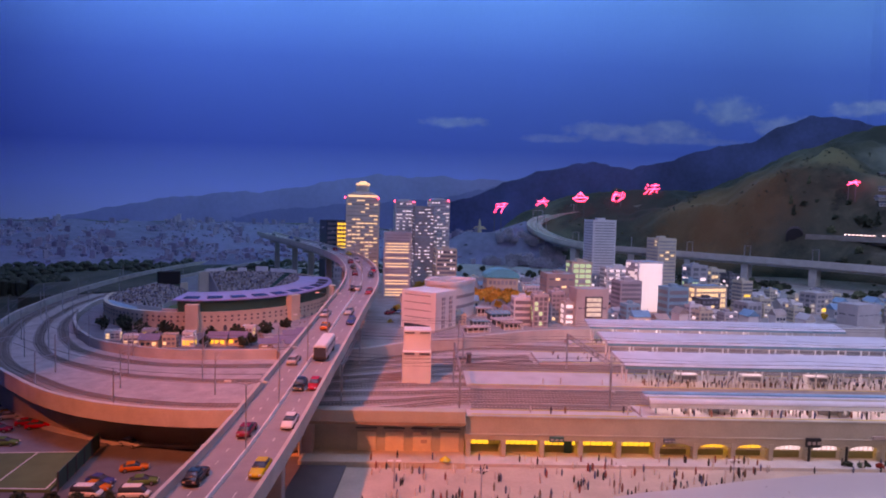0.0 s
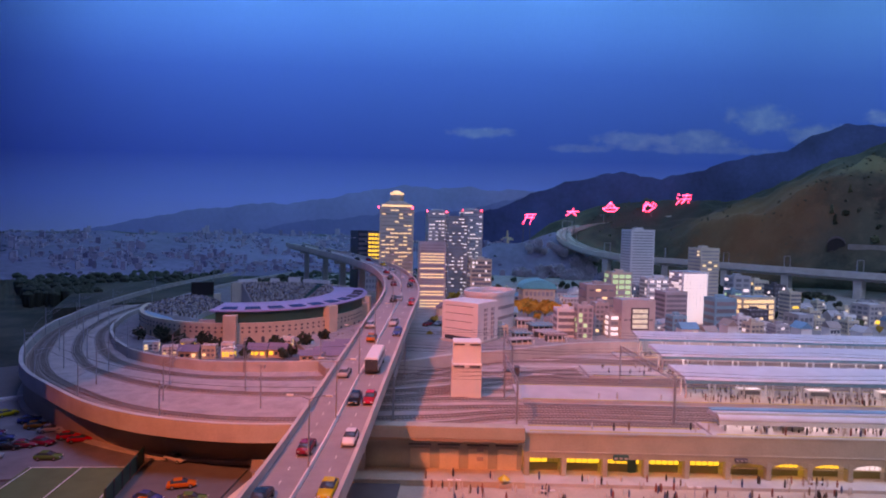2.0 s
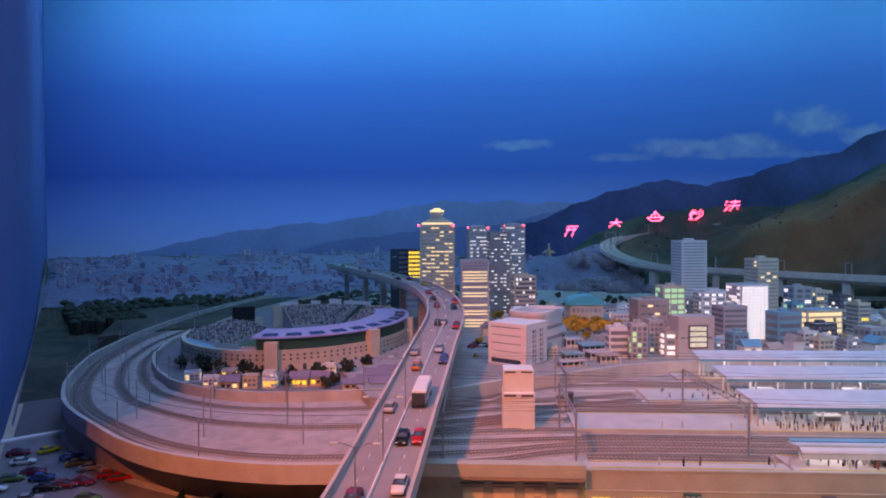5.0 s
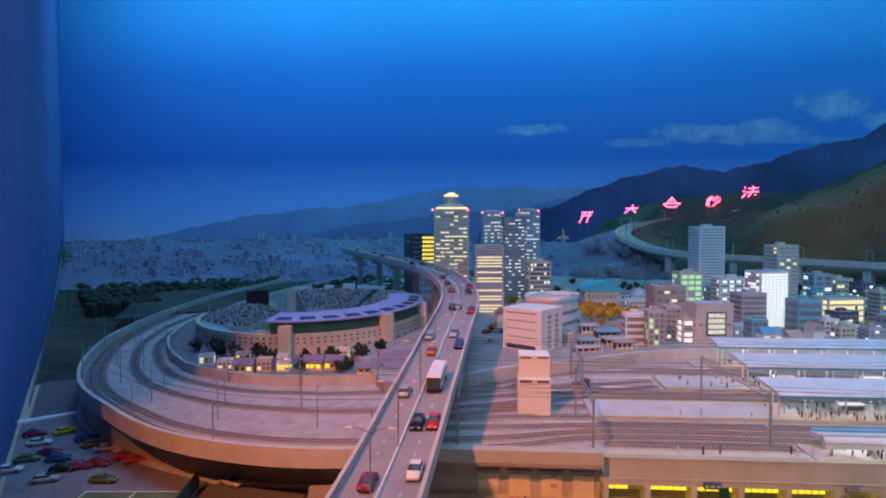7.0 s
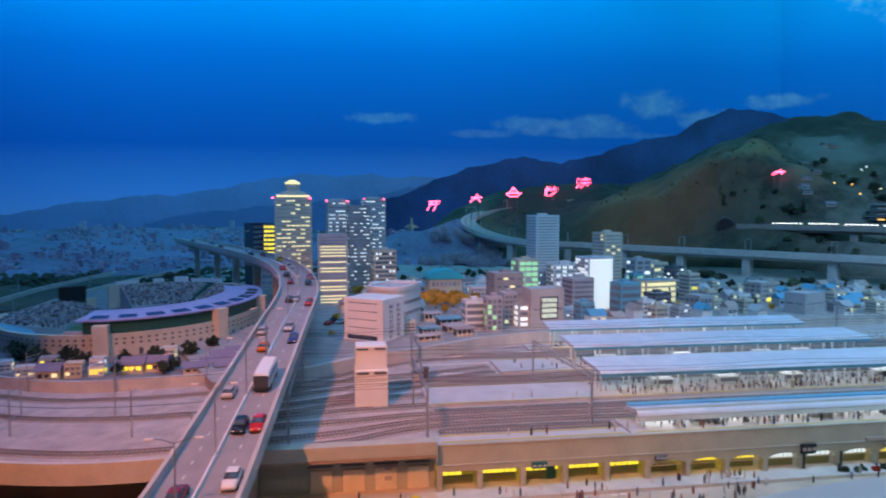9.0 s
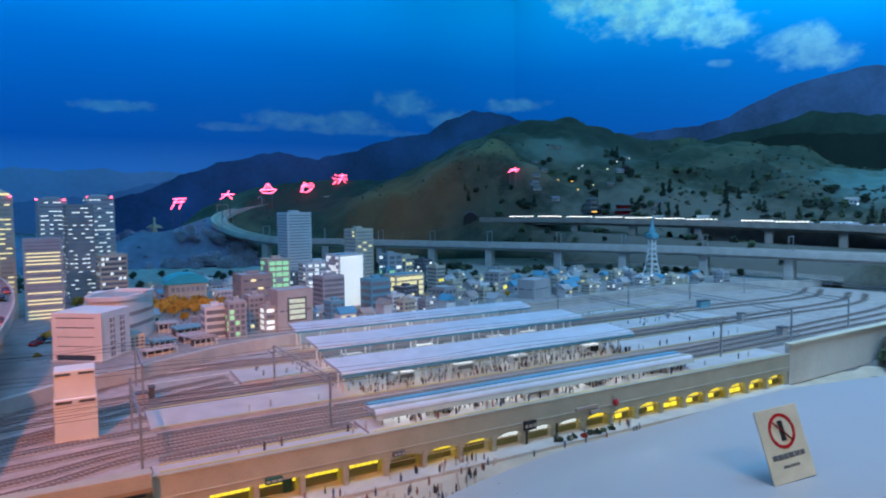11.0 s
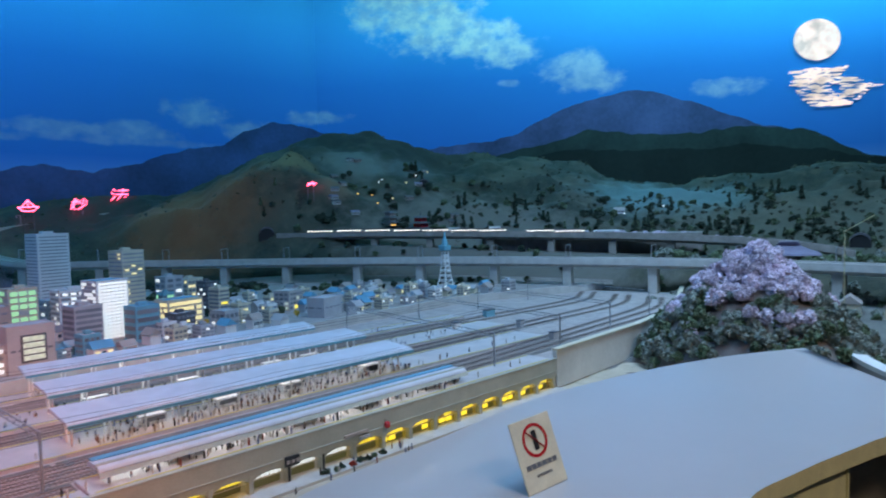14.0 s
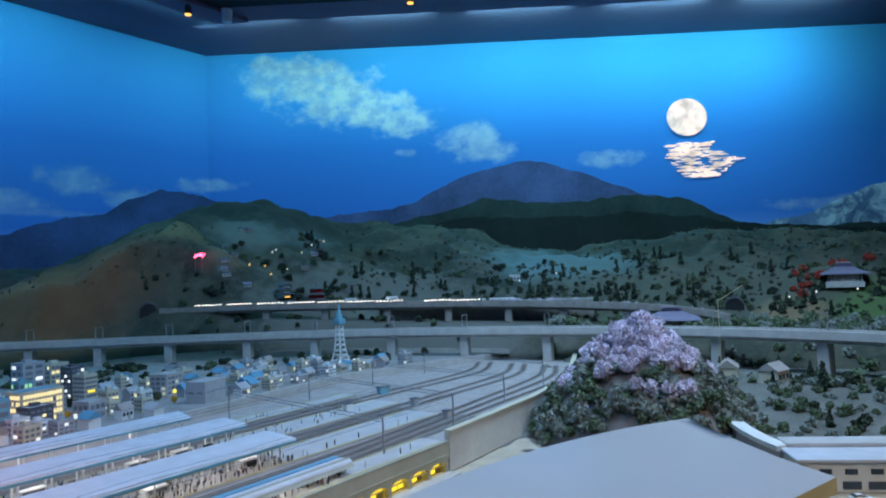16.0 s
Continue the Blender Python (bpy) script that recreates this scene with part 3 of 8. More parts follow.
def terrain_material():
    m = material("hillside", (0.030, 0.040, 0.030), 0.95, grain=0.8, size=14, stain=0.6, bump=1.0)
    nt = m.node_tree
    b = nt.nodes["Principled BSDF"]
    colour = b.inputs["Base Color"].links[0].from_socket
    geo = nt.nodes.new("ShaderNodeNewGeometry")

    def fbm(scale, detail, rough):
        n = nt.nodes.new("ShaderNodeTexNoise")
        n.inputs["Scale"].default_value, n.inputs["Detail"].default_value, n.inputs["Roughness"].default_value = scale, detail, rough
        nt.links.new(geo.outputs["Position"], n.inputs["Vector"])
        return n.outputs[0]

    def ranged(value, lo, hi, top=1.0):
        n = nt.nodes.new("ShaderNodeMapRange")
        n.interpolation_type = "SMOOTHSTEP"
        n.inputs["From Min"].default_value, n.inputs["From Max"].default_value, n.inputs["To Max"].default_value = lo, hi, top
        nt.links.new(value, n.inputs["Value"])
        return n.outputs[0]

    def over(factor, under, rgb):
        n = nt.nodes.new("ShaderNodeMix")
        n.data_type = "RGBA"
        nt.links.new(factor, n.inputs["Factor"])
        nt.links.new(under, n.inputs[6])
        n.inputs[7].default_value = (*rgb, 1)
        return n.outputs[2]

    colour = over(ranged(fbm(3.0, 10, 0.6), 0.42, 0.62), colour, (0.080, 0.078, 0.056))
    colour = over(ranged(fbm(9.0, 8, 0.65), 0.50, 0.70, 0.6), colour, (0.115, 0.110, 0.075))
    ragged = fbm(7.0, 8, 0.65)
    # bare earth, meadows and fields, some tinted with lamp light: centre, reach, strength, colour
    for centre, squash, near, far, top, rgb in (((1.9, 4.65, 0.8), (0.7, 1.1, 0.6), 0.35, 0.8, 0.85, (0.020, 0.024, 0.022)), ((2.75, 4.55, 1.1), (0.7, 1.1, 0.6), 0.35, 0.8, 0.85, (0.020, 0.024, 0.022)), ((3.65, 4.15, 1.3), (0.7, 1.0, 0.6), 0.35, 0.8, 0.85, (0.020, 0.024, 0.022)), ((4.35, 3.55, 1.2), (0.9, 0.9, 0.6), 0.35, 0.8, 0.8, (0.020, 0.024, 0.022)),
                                                # first: bare earth with the hill lamp's orange mixed into its colour
                                                ((2.30, 3.75, 0.6), (1, 1, 1), 0.30, 0.85, 0.6, (0.19, 0.095, 0.040)), ((2.97, 3.42, 0.97), (1, 1, 1), 0.10, 0.30, 0.8, (0.22, 0.17, 0.085)), ((3.12, 3.02, 0.80), (1, 1, 1), 0.06, 0.22, 0.7, (0.25, 0.18, 0.12)),
                                                # cyan-grey slopes and blue-green valley: spotlight colour put into the
                                                # ground
                                                ((3.56, 3.36, 1.0), (1, 1, 1.5), 0.12, 0.46, 0.7, (0.18, 0.21, 0.20)), ((4.0, 3.10, 0.95), (1, 1, 1.5), 0.08, 0.36, 0.6, (0.12, 0.17, 0.18)), ((5.25, 1.35, 0.62), (0.9, 0.62, 1.4), 0.20, 0.72, 0.8, (0.13, 0.22, 0.22)),
                                                ((4.75, -0.3, 0.3), (0.9, 0.55, 1.0), 0.45, 1.15, 0.6, (0.14, 0.155, 0.12)), ((3.55, 1.85, 0.2), (0.9, 0.6, 0.8), 0.50, 1.0, 0.75, (0.20, 0.19, 0.17)), ((4.83, -0.50, 0.25), (1, 0.8, 1), 0.10, 0.26, 0.9, (0.27, 0.19, 0.11)), ((4.95, -0.95, 0.3), (1, 1, 1), 0.14, 0.34, 0.9, (0.10, 0.18, 0.06))):
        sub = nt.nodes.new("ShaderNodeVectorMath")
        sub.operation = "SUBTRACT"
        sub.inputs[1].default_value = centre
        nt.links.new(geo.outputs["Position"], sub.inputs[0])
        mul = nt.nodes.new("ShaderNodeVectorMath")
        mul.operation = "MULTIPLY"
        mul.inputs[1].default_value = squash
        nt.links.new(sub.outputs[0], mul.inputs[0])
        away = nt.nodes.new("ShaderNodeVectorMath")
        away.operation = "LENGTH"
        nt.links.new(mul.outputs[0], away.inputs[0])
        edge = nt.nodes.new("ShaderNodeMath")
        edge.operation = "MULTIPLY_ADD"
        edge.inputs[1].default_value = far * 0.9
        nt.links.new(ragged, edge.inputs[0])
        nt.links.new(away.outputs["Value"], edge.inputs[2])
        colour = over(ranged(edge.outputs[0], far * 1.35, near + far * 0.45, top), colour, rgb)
    nt.links.new(colour, b.inputs["Base Color"])
    return m


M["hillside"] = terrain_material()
g = Bag()
na, nd = 330, 150
vs = []
for i in range(na + 1):
    az = -46 + 150 * i / na
    reach = max(1.95, wall_point(az, 0.06)[1])
    for j in range(nd + 1):
        d = 1.9 + (reach - 1.9) * (j / nd) ** 0.9
        p = polar(az, d)
        vs.append((p.x, p.y, ground_z(p.x, p.y)))
g.add(vs, [(i * (nd + 1) + j, (i + 1) * (nd + 1) + j, (i + 1) * (nd + 1) + j + 1, i * (nd + 1) + j + 1) for i in range(na) for j in range(nd)])
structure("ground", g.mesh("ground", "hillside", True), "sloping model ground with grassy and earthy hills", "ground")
# table top under the front of the model
g = Bag().prism([(-1.15, -0.70), (0.15, -0.70), (0.55, -0.62), (1.33, -0.58), (1.80, -0.66), (1.98, -0.86), (2.0, -1.22), (3.4, -1.22), (4.2, 0.0), (3.0, 1.2), (1.0, 1.5), (-1.8, 1.6), (-2.2, 1.2), (-1.17, -0.1)], FLOOR, GZ - 0.004)
structure("pavement", g.mesh("pavement", "plaza"), "tan paved street level of the model on its base", "pavement")


# ---- rail deck, loop viaduct and tracks ----
def slab(name, ring, z0, z1, mat, label, category, kind="structure"):
    me = Bag().prism(ring, z0, z1).mesh(name, mat)
    return tagged(new(name, me), label, category, kind=kind)


BACK_EDGE = [(-0.3615, 0.50), (-0.275, 0.525), (-0.13, 0.64), (0.0, 0.70), (0.116, 0.765), (0.257, 0.855), (0.373, 0.90), (0.50, 0.93), (1.2, 1.02), (1.9, 1.10), (2.5, 1.15), (2.98, 1.02), (3.40, 0.88)]
FRONT_EDGE = [(3.55, 0.42), (2.82, 0.11), (2.34, 0.035), (1.757, 0.0), (1.756, 0.062), (0.0, 0.062), (-0.001, 0.016), (-0.358, 0.016), (-0.3615, -0.03)]
slab("rail_deck", [(x, y) for x, y in FRONT_EDGE[::-1]] + BACK_EDGE[::-1], GZ - 0.004, DECK, "deck", "raised concrete deck carrying the station tracks", "rail deck")
kerb = Bag().sweep([Vector((x, y, RIM)) for x, y in BACK_EDGE], [(-0.012, -0.05), (0.004, -0.05), (0.004, 0.022), (-0.012, 0.022)])
structure("kerb", kerb.mesh("kerb", "concrete"), "pale concrete parapet along the back of the tracks", "parapet")
wallr = Bag().sweep([Vector((x, y, RIM)) for x, y in ((1.757, 0.004), (2.34, 0.035), (2.82, 0.11), (3.55, 0.42))], [(-0.006, -0.106), (0.010, -0.106), (0.010, 0.014), (-0.006, 0.014)])
structure("wall_embankment", wallr.mesh("wall_embankment", "wall_white"), "pale retaining wall at the edge of the tracks", "retaining wall")
structure("coping", Bag().sweep([Vector((x, y, RIM)) for x, y in ((1.757, 0.000), (2.34, 0.031), (2.82, 0.106), (3.55, 0.416))], [(-0.012, 0.0142), (0.012, 0.0142), (0.012, 0.020), (-0.012, 0.020)]).mesh("coping", "cream"), "cream coping along the retaining wall", "coping")
slab("city_ground", [(-1.3, 2.3), (-0.50, 0.45)] + [(x - 0.004, y + 0.008) for x, y in BACK_EDGE[1:]] + [(3.95, 0.95), (3.75, 1.7), (3.1, 2.45), (2.35, 2.95), (1.5, 3.4), (-0.2, 4.1), (-1.0, 3.6)], 0.0, 0.108, "sand", "pale sandy ground and streets of the model town", "street")

OUTER = [(-0.36, -0.045), (-0.60, -0.062), (-0.80, -0.02), (-0.96, 0.065), (-1.12, 0.20), (-1.26, 0.332), (-1.37, 0.475), (-1.492, 0.69), (-1.636, 1.04), (-1.70, 1.30), (-1.77, 1.68), (-1.83, 2.5), (-1.80, 3.1), (-1.73, 3.57), (-1.49, 4.68)]
INNER = [(-0.36, 0.575), (-0.60, 0.527), (-0.72, 0.512), (-0.85, 0.508), (-1.01, 0.562), (-1.132, 0.643), (-1.20, 0.72), (-1.27, 0.81), (-1.381, 1.0), (-1.45, 1.18), (-1.516, 1.48), (-1.54, 2.18), (-1.528, 2.6), (-1.445, 3.2), (-1.15, 4.45)]
out_path = spline([(x, y, RIM) for x, y in OUTER], 6)
in_path = spline([(x, y, RIM) for x, y in INNER], 6)


def between(k, dz=0.0):
    return [a * (1 - k) + b * k + Vector((0, 0, dz)) for a, b in zip(out_path, in_path)]


g = Bag()
n = len(out_path)
sunk, low = Vector((0, 0, DECK - RIM)), Vector((0, 0, DECK - RIM - 0.006))
vs = [p for a, b in zip(out_path, in_path) for p in (a + sunk, b + sunk, b + low, a + low)]
g.add(vs, [(4 * i + j, 4 * i + (j + 1) % 4, 4 * i + 4 + (j + 1) % 4, 4 * i + 4 + j) for i in range(n - 1) for j in range(4)])
loop = thing("loop_viaduct", "curved grey railway viaduct with several tracks sweeping round the stadium", "viaduct")
part("bed", g.mesh("bed", "deck"), loop)
part("parapet", Bag().sweep(out_path, [(-0.006, -0.025), (0.004, -0.025), (0.004, 0.013), (-0.006, 0.013)]).mesh("parapet", "concrete"), loop, "pale concrete parapet")
part("parapet", Bag().sweep(in_path, [(-0.004, -0.030), (0.006, -0.030), (0.006, 0.012), (-0.004, 0.012)]).mesh("parapet", "concrete"), loop, "pale concrete parapet")
inset_wall = spline([(x, y, RIM) for x, y in ((-0.36, 0.05), (-0.577, 0.05), (-0.702, 0.054), (-0.816, 0.075), (-1.009, 0.165), (-1.20, 0.305), (-1.385, 0.52), (-1.53, 0.84), (-1.64, 1.25), (-1.71, 1.7), (-1.77, 2.5), (-1.74, 3.1))], 6)
part("support_wall", Bag().sweep(inset_wall, [(-0.008, -0.118), (0.008, -0.118), (0.008, -0.023), (-0.008, -0.023)]).mesh("support_wall", "tan_wall"), loop, "tan wall under the viaduct")
foot_line = [p + Vector((0, 0, 0)) for p in offset(inset_wall, -0.012)]
part("foot_kerb", Bag().sweep(foot_line[:44], [(-0.010, -0.108), (0.010, -0.108), (0.010, -0.100), (-0.010, -0.100)]).mesh("foot_kerb", "concrete"), loop, "pale kerb along the foot of the wall")
part("support_wall", Bag().sweep(offset(in_path[:36], -0.03), [(-0.006, -0.118), (0.006, -0.118), (0.006, -0.023), (-0.006, -0.023)]).mesh("support_wall", "pale_wall"), loop, "tan wall under the viaduct")
for i in range(40, n, 6):
    p = (out_path[i] + in_path[i]) / 2
    part("pier", soften(Bag().box(-0.10, -0.02, -0.12, 0.10, 0.02, -0.023).mesh("pier", "concrete"), 0.004), loop, at=pose(p.x, p.y, p.z, 0, 0, 60))

slab("stadium_ground", [(p.x, p.y) for p in offset(in_path, 0.012)] + [(-0.2, 4.3), (0.1, 2.4), (-0.20, 1.2), (-0.34, 0.60)], -0.02, 0.094, "lot_ground", "grey streets inside the railway loop", "street")


def track(path, label="model railway track with steel rails on brown sleepers", sleepers=True):
    t = thing("railway_track", label, "track", group="railway tracks")
    for s in (-0.0083, 0.0083):
        part("rail", Bag().sweep(offset(path, s), [(-0.0008, 0.003), (0.0008, 0.003), (0.0008, 0.0050), (-0.0008, 0.0050)]).mesh("rail", "rail"), t)
    bed = Bag().sweep(path, [(-0.020, -0.001), (0.020, -0.001), (0.015, 0.0025), (-0.015, 0.0025)])
    part("ballast", bed.mesh("ballast", "ballast"), t)
    if sleepers:
        g, walked = Bag(), 0.0
        for a, b in zip(path, path[1:]):
            d = (b - a)
            steps = int((walked + d.length) / 0.009)
            for k in range(steps):
                u = ((k + 1) * 0.009 - walked) / d.length
                if 0 <= u < 1:
                    p = a + d * u
                    g.box(-0.013, -0.002, 0.002, 0.013, 0.002, 0.004, pose(p.x, p.y, p.z, 0, 0, math.degrees(math.atan2(d.y, d.x)) - 90))
            walked = (walked + d.length) % 0.009
        part("sleeper_bed", g.mesh("sleeper_bed", "sleeper"), t, kind="stuff")
    return t


def run(y0, y1, y2, x_end=3.3, k=None):
    """A track from the loop, through the station at y1, out round the far bend."""
    pts = [Vector((-0.36, y0, DECK)), Vector((-0.18, y0 + (y1 - y0) * 0.35, DECK)), Vector((0.05, y1, DECK)), Vector((0.6, y1, DECK)), Vector((1.2, y1, DECK)), Vector((1.7, y1 + (y2 - y1) * 0.15, DECK)), Vector((2.3, y1 + (y2 - y1) * 0.5, DECK))]
    pts += [Vector((x_end - 0.35, y2, DECK)), Vector((x_end, y2 + 0.14, DECK))]
    return spline([tuple(p) for p in pts], 8)


for k, y1, y2 in ((0.10, 0.125, 0.20), (0.20, 0.165, 0.27), (0.34, 0.205, 0.34), (0.46, 0.44, 0.46), (0.56, 0.485, 0.54), (0.72, 0.72, 0.68), (0.84, 0.765, 0.76)):
    lp = between(k, DECK - RIM)
    st = run(lp[0].y, y1, y2)
    track(lp[::-1] + st[1:] if k in (0.10, 0.20, 0.56, 0.84) else st[1:])
# crossing tracks on the left of the station
for y0, y1 in ((0.22, 0.30), (0.31, 0.38), (0.36, 0.56), (0.44, 0.62)):
    track(spline([(-0.36, y0, DECK + 0.0012), (-0.15, (y0 * 1.3 + y1) / 2.3, DECK + 0.0012), (0.05, (y0 + 2 * y1) / 3, DECK + 0.0012), (0.24, y1, DECK + 0.0012)], 8))


track(spline([(0.02, 0.082, DECK), (0.15, 0.079, DECK), (0.30, 0.077, DECK), (0.395, 0.076, DECK)], 6))


# ---- catenary ----
def mast(x, y, z, h=0.103, turn=0, arm=0.045):
    t = thing("catenary_mast", "slim grey catenary mast beside the track", "mast", pose(x, y, z, 0, 0, turn), "catenary masts")
    part("pole", Bag().tube(0, 0, 0, h, 0.0016, 0.0012, 6).mesh("pole", "metal"), t)
    g = Bag().bar((0, 0, h * 0.86), (arm, 0, h * 0.9), 0.0012).bar((0, 0, h * 0.72), (arm * 0.9, 0, h * 0.87), 0.0009)
    part("bracket", g.mesh("bracket", "metal"), t)
    return t


first = None
for k, step, off in ((0.03, 9, 0), (0.36, 9, 4), (0.62, 9, 7), (0.97, 9, 2)):
    line = between(k, DECK - RIM)
    for i in range(2 + off, len(line) - 1, step):
        d = line[i + 1] - line[i - 1]
        turn = math.degrees(math.atan2(d.y, d.x)) - 90
        if first is None:
            first = mast(line[i].x, line[i].y, line[i].z, turn=turn)
        else:
            copy_thing(first, pose(line[i].x, line[i].y, line[i].z, 0, 0, turn))
wires = thing("overhead_wire", "thin dark overhead wires above the tracks", "wire", kind="stuff")
g = Bag()
for k in (0.10, 0.20, 0.56, 0.84):
    line = between(k, 0.072)[::3]
    for a, b in zip(line, line[1:]):
        g.bar(a, b, 0.0007)
for y in (0.125, 0.165, 0.205, 0.44, 0.485, 0.72, 0.765):
    for x in (-0.3, 0.0, 0.36, 0.9, 1.45):
        nx = {-0.3: 0.0, 0.0: 0.36, 0.36: 0.9, 0.9: 1.45, 1.45: 2.0}[x]
        g.bar((x, y, DECK + 0.086), (nx, y, DECK + 0.086), 0.0007)
        g.bar((x, y, DECK + 0.098), ((x + nx) / 2, y, DECK + 0.091), 0.0006).bar(((x + nx) / 2, y, DECK + 0.091), (nx, y, DECK + 0.098), 0.0006)
part("wire", g.mesh("wire", "dark_metal"), wires, kind="stuff")


def gantry(x0, y0, x1, y1, h=0.110):
    t = thing("catenary_gantry", "grey lattice catenary gantry spanning the tracks", "gantry", group="catenary gantries")
    a, b = Vector((x0, y0, DECK)), Vector((x1, y1, DECK))
    for p in (a, b):
        part("post", Bag().bar(p, p + Vector((0, 0, h)), 0.004).mesh("post", "metal"), t)
    g = Bag()
    for dz in (h - 0.012, h):
        g.bar(a + Vector((0, 0, dz)), b + Vector((0, 0, dz)), 0.002)
    n = int((b - a).length / 0.02)
    for i in range(n):
        p, q = a.lerp(b, i / n), a.lerp(b, (i + 1) / n)
        g.bar(p + Vector((0, 0, h - 0.012 if i % 2 else h)), q + Vector((0, 0, h if i % 2 else h - 0.012)), 0.0012)
    part("truss", g.mesh("truss", "metal"), t)


gantry(-0.012, 0.03, -0.012, 0.30)
gantry(0.355, 0.10, 0.33, 0.46)
gantry(0.02, 0.42, 0.02, 0.66)
gantry(-0.28, 0.03, -0.28, 0.47)
for x in (1.55, 1.95, 2.35, 2.75):
    gantry(x, 0.07 + (x - 1.5) * 0.10, x + 0.10, 0.95)

# ---- station ----
station = thing("station_building", "long beige concrete station front with lit arcade openings", "station")
L = 1.757
BAY = 0.0872
for nm, box in (("upper_band", (0, -0.005, 0.033, L, 0.004, DECK + 0.0070)), ("coping", (0, -0.0065, DECK + 0.0035, L, 0.0042, DECK + 0.0085)), ("ledge", (0, -0.0068, 0.0445, L, -0.005, 0.0485))):
    part(nm, soften(Bag().box(*box).mesh(nm, "pale_wall"), 0.0008), station, "beige concrete " + nm.replace("_", " "))
part("back_wall", Bag().box(0.004, 0.055, GZ, L - 0.004, 0.06, 0.076).mesh("back_wall", "cream"), station)
part("ceiling_panel", Bag().box(0.004, 0.004, 0.0335, L - 0.004, 0.055, 0.037).mesh("ceiling_panel", "white"), station)
part("threshold", Bag().box(0.0, -0.046, GZ - 0.006, L, 0.055, GZ + 0.003).mesh("threshold", "concrete"), station)
bays = int(L / BAY)
pillar_me = soften(Bag().box(-0.0055, -0.005, GZ, 0.0055, 0.012, 0.0335).mesh("pillar", "pale_wall"), 0.001)


def arch_mesh():
    """The spandrel over one arched bay, as one shell."""
    n, r, z0, zc = 10, BAY / 2 - 0.0045, 0.0335, 0.0185
    pts = [(r * math.cos(math.pi * i / n), zc + 0.0125 * math.sin(math.pi * i / n)) for i in range(n + 1)]
    v = [(x, y, z) for x, zz in pts for y, z in ((-0.004, zz), (0.006, zz), (0.006, z0), (-0.004, z0))]
    f = [(4 * i + j, 4 * i + (j + 1) % 4, 4 * i + 4 + (j + 1) % 4, 4 * i + 4 + j) for i in range(n) for j in range(4)]
    return Bag().add(v, f + [(3, 2, 1, 0), (4 * n, 4 * n + 1, 4 * n + 2, 4 * n + 3)]).mesh("arch", "pale_wall")


ARCH = arch_mesh()
win_me = {k: soften(Bag().box(-0.0122, -0.001, 0.0125, 0.0122, 0.001, 0.0315).mesh("window", k), 0.0005) for k in ("lit_yellow", "lit_white", "lit_warm")}
low_me = Bag().box(-BAY / 2 + 0.008, -0.0012, GZ + 0.003, BAY / 2 - 0.008, 0.0012, 0.0105).mesh("panel", "olive_panel")
low_lit = soften(Bag().box(-0.0105, -0.0010, GZ + 0.0065, 0.0105, 0.0010, 0.0092).mesh("window", "lit_yellow"), 0.0005)
door_me = Bag().box(-0.009, -0.0018, GZ + 0.003, 0.009, 0.0018, 0.022).mesh("door", "green_panel")
g = Bag().box(-BAY / 2 + 0.007, -0.0006, 0.0110, BAY / 2 - 0.007, 0.0006, 0.0128)
for j in range(-3, 4):
    g.box(j * 0.0129 - 0.0006, -0.0006, 0.0128, j * 0.0129 + 0.0006, 0.0006, 0.032)
mullion_flat = g.mesh("mullion", "olive_panel")
g = Bag().box(-BAY / 2 + 0.006, -0.0006, 0.0178, BAY / 2 - 0.006, 0.0006, 0.0190)
for j in range(-3, 4):
    u = j * 0.0105
    g.box(u - 0.0005, -0.0006, 0.0190, u + 0.0005, 0.0006, 0.0187 + 0.0120 * math.sqrt(1 - (u / 0.0391) ** 2))
mullion_arch = g.mesh("mullion", "cream")
rnd = random.Random(11)
for i in range(bays + 1):
    part("pillar", pillar_me, station, at=pose(min(i * BAY, L - 0.008) + (0.008 if i == 0 else 0), 0, 0))
for i in range(bays):
    xc = (i + 0.5) * BAY
    kind = "lit_white" if 8 <= i <= 10 else "lit_yellow"
    if i >= 5:
        part("arch", ARCH, station, at=pose(xc, 0, 0))
    for j in (-1, 0, 1):
        if rnd.random() < 0.9:
            part("window", win_me[kind], station, at=pose(xc + j * 0.0258, 0.030 if i < 8 else 0.022, 0))
    for j in (-1, 0, 1):
        if i >= 11 and rnd.random() < 0.75:
            part("window", low_lit, station, at=pose(xc + j * 0.0258, 0.0188, 0))
    part("panel", low_me, station, at=pose(xc, 0.0285 if i < 8 else 0.0205, 0))
    if i == 2:
        part("door", door_me, station, at=pose(xc + 0.022, 0.026, 0))
    part("mullion", mullion_arch if i >= 5 else mullion_flat, station, at=pose(xc, 0.0012 if i >= 5 else 0.0275, 0))
# narrow black posts on two of the piers
for i in (9, 10):
    part("door", soften(Bag().box(i * BAY - 0.003, -0.0062, GZ + 0.003, i * BAY + 0.003, -0.0048, 0.030).mesh("door", "black"), 0.0004), station, "narrow black post on a pier")
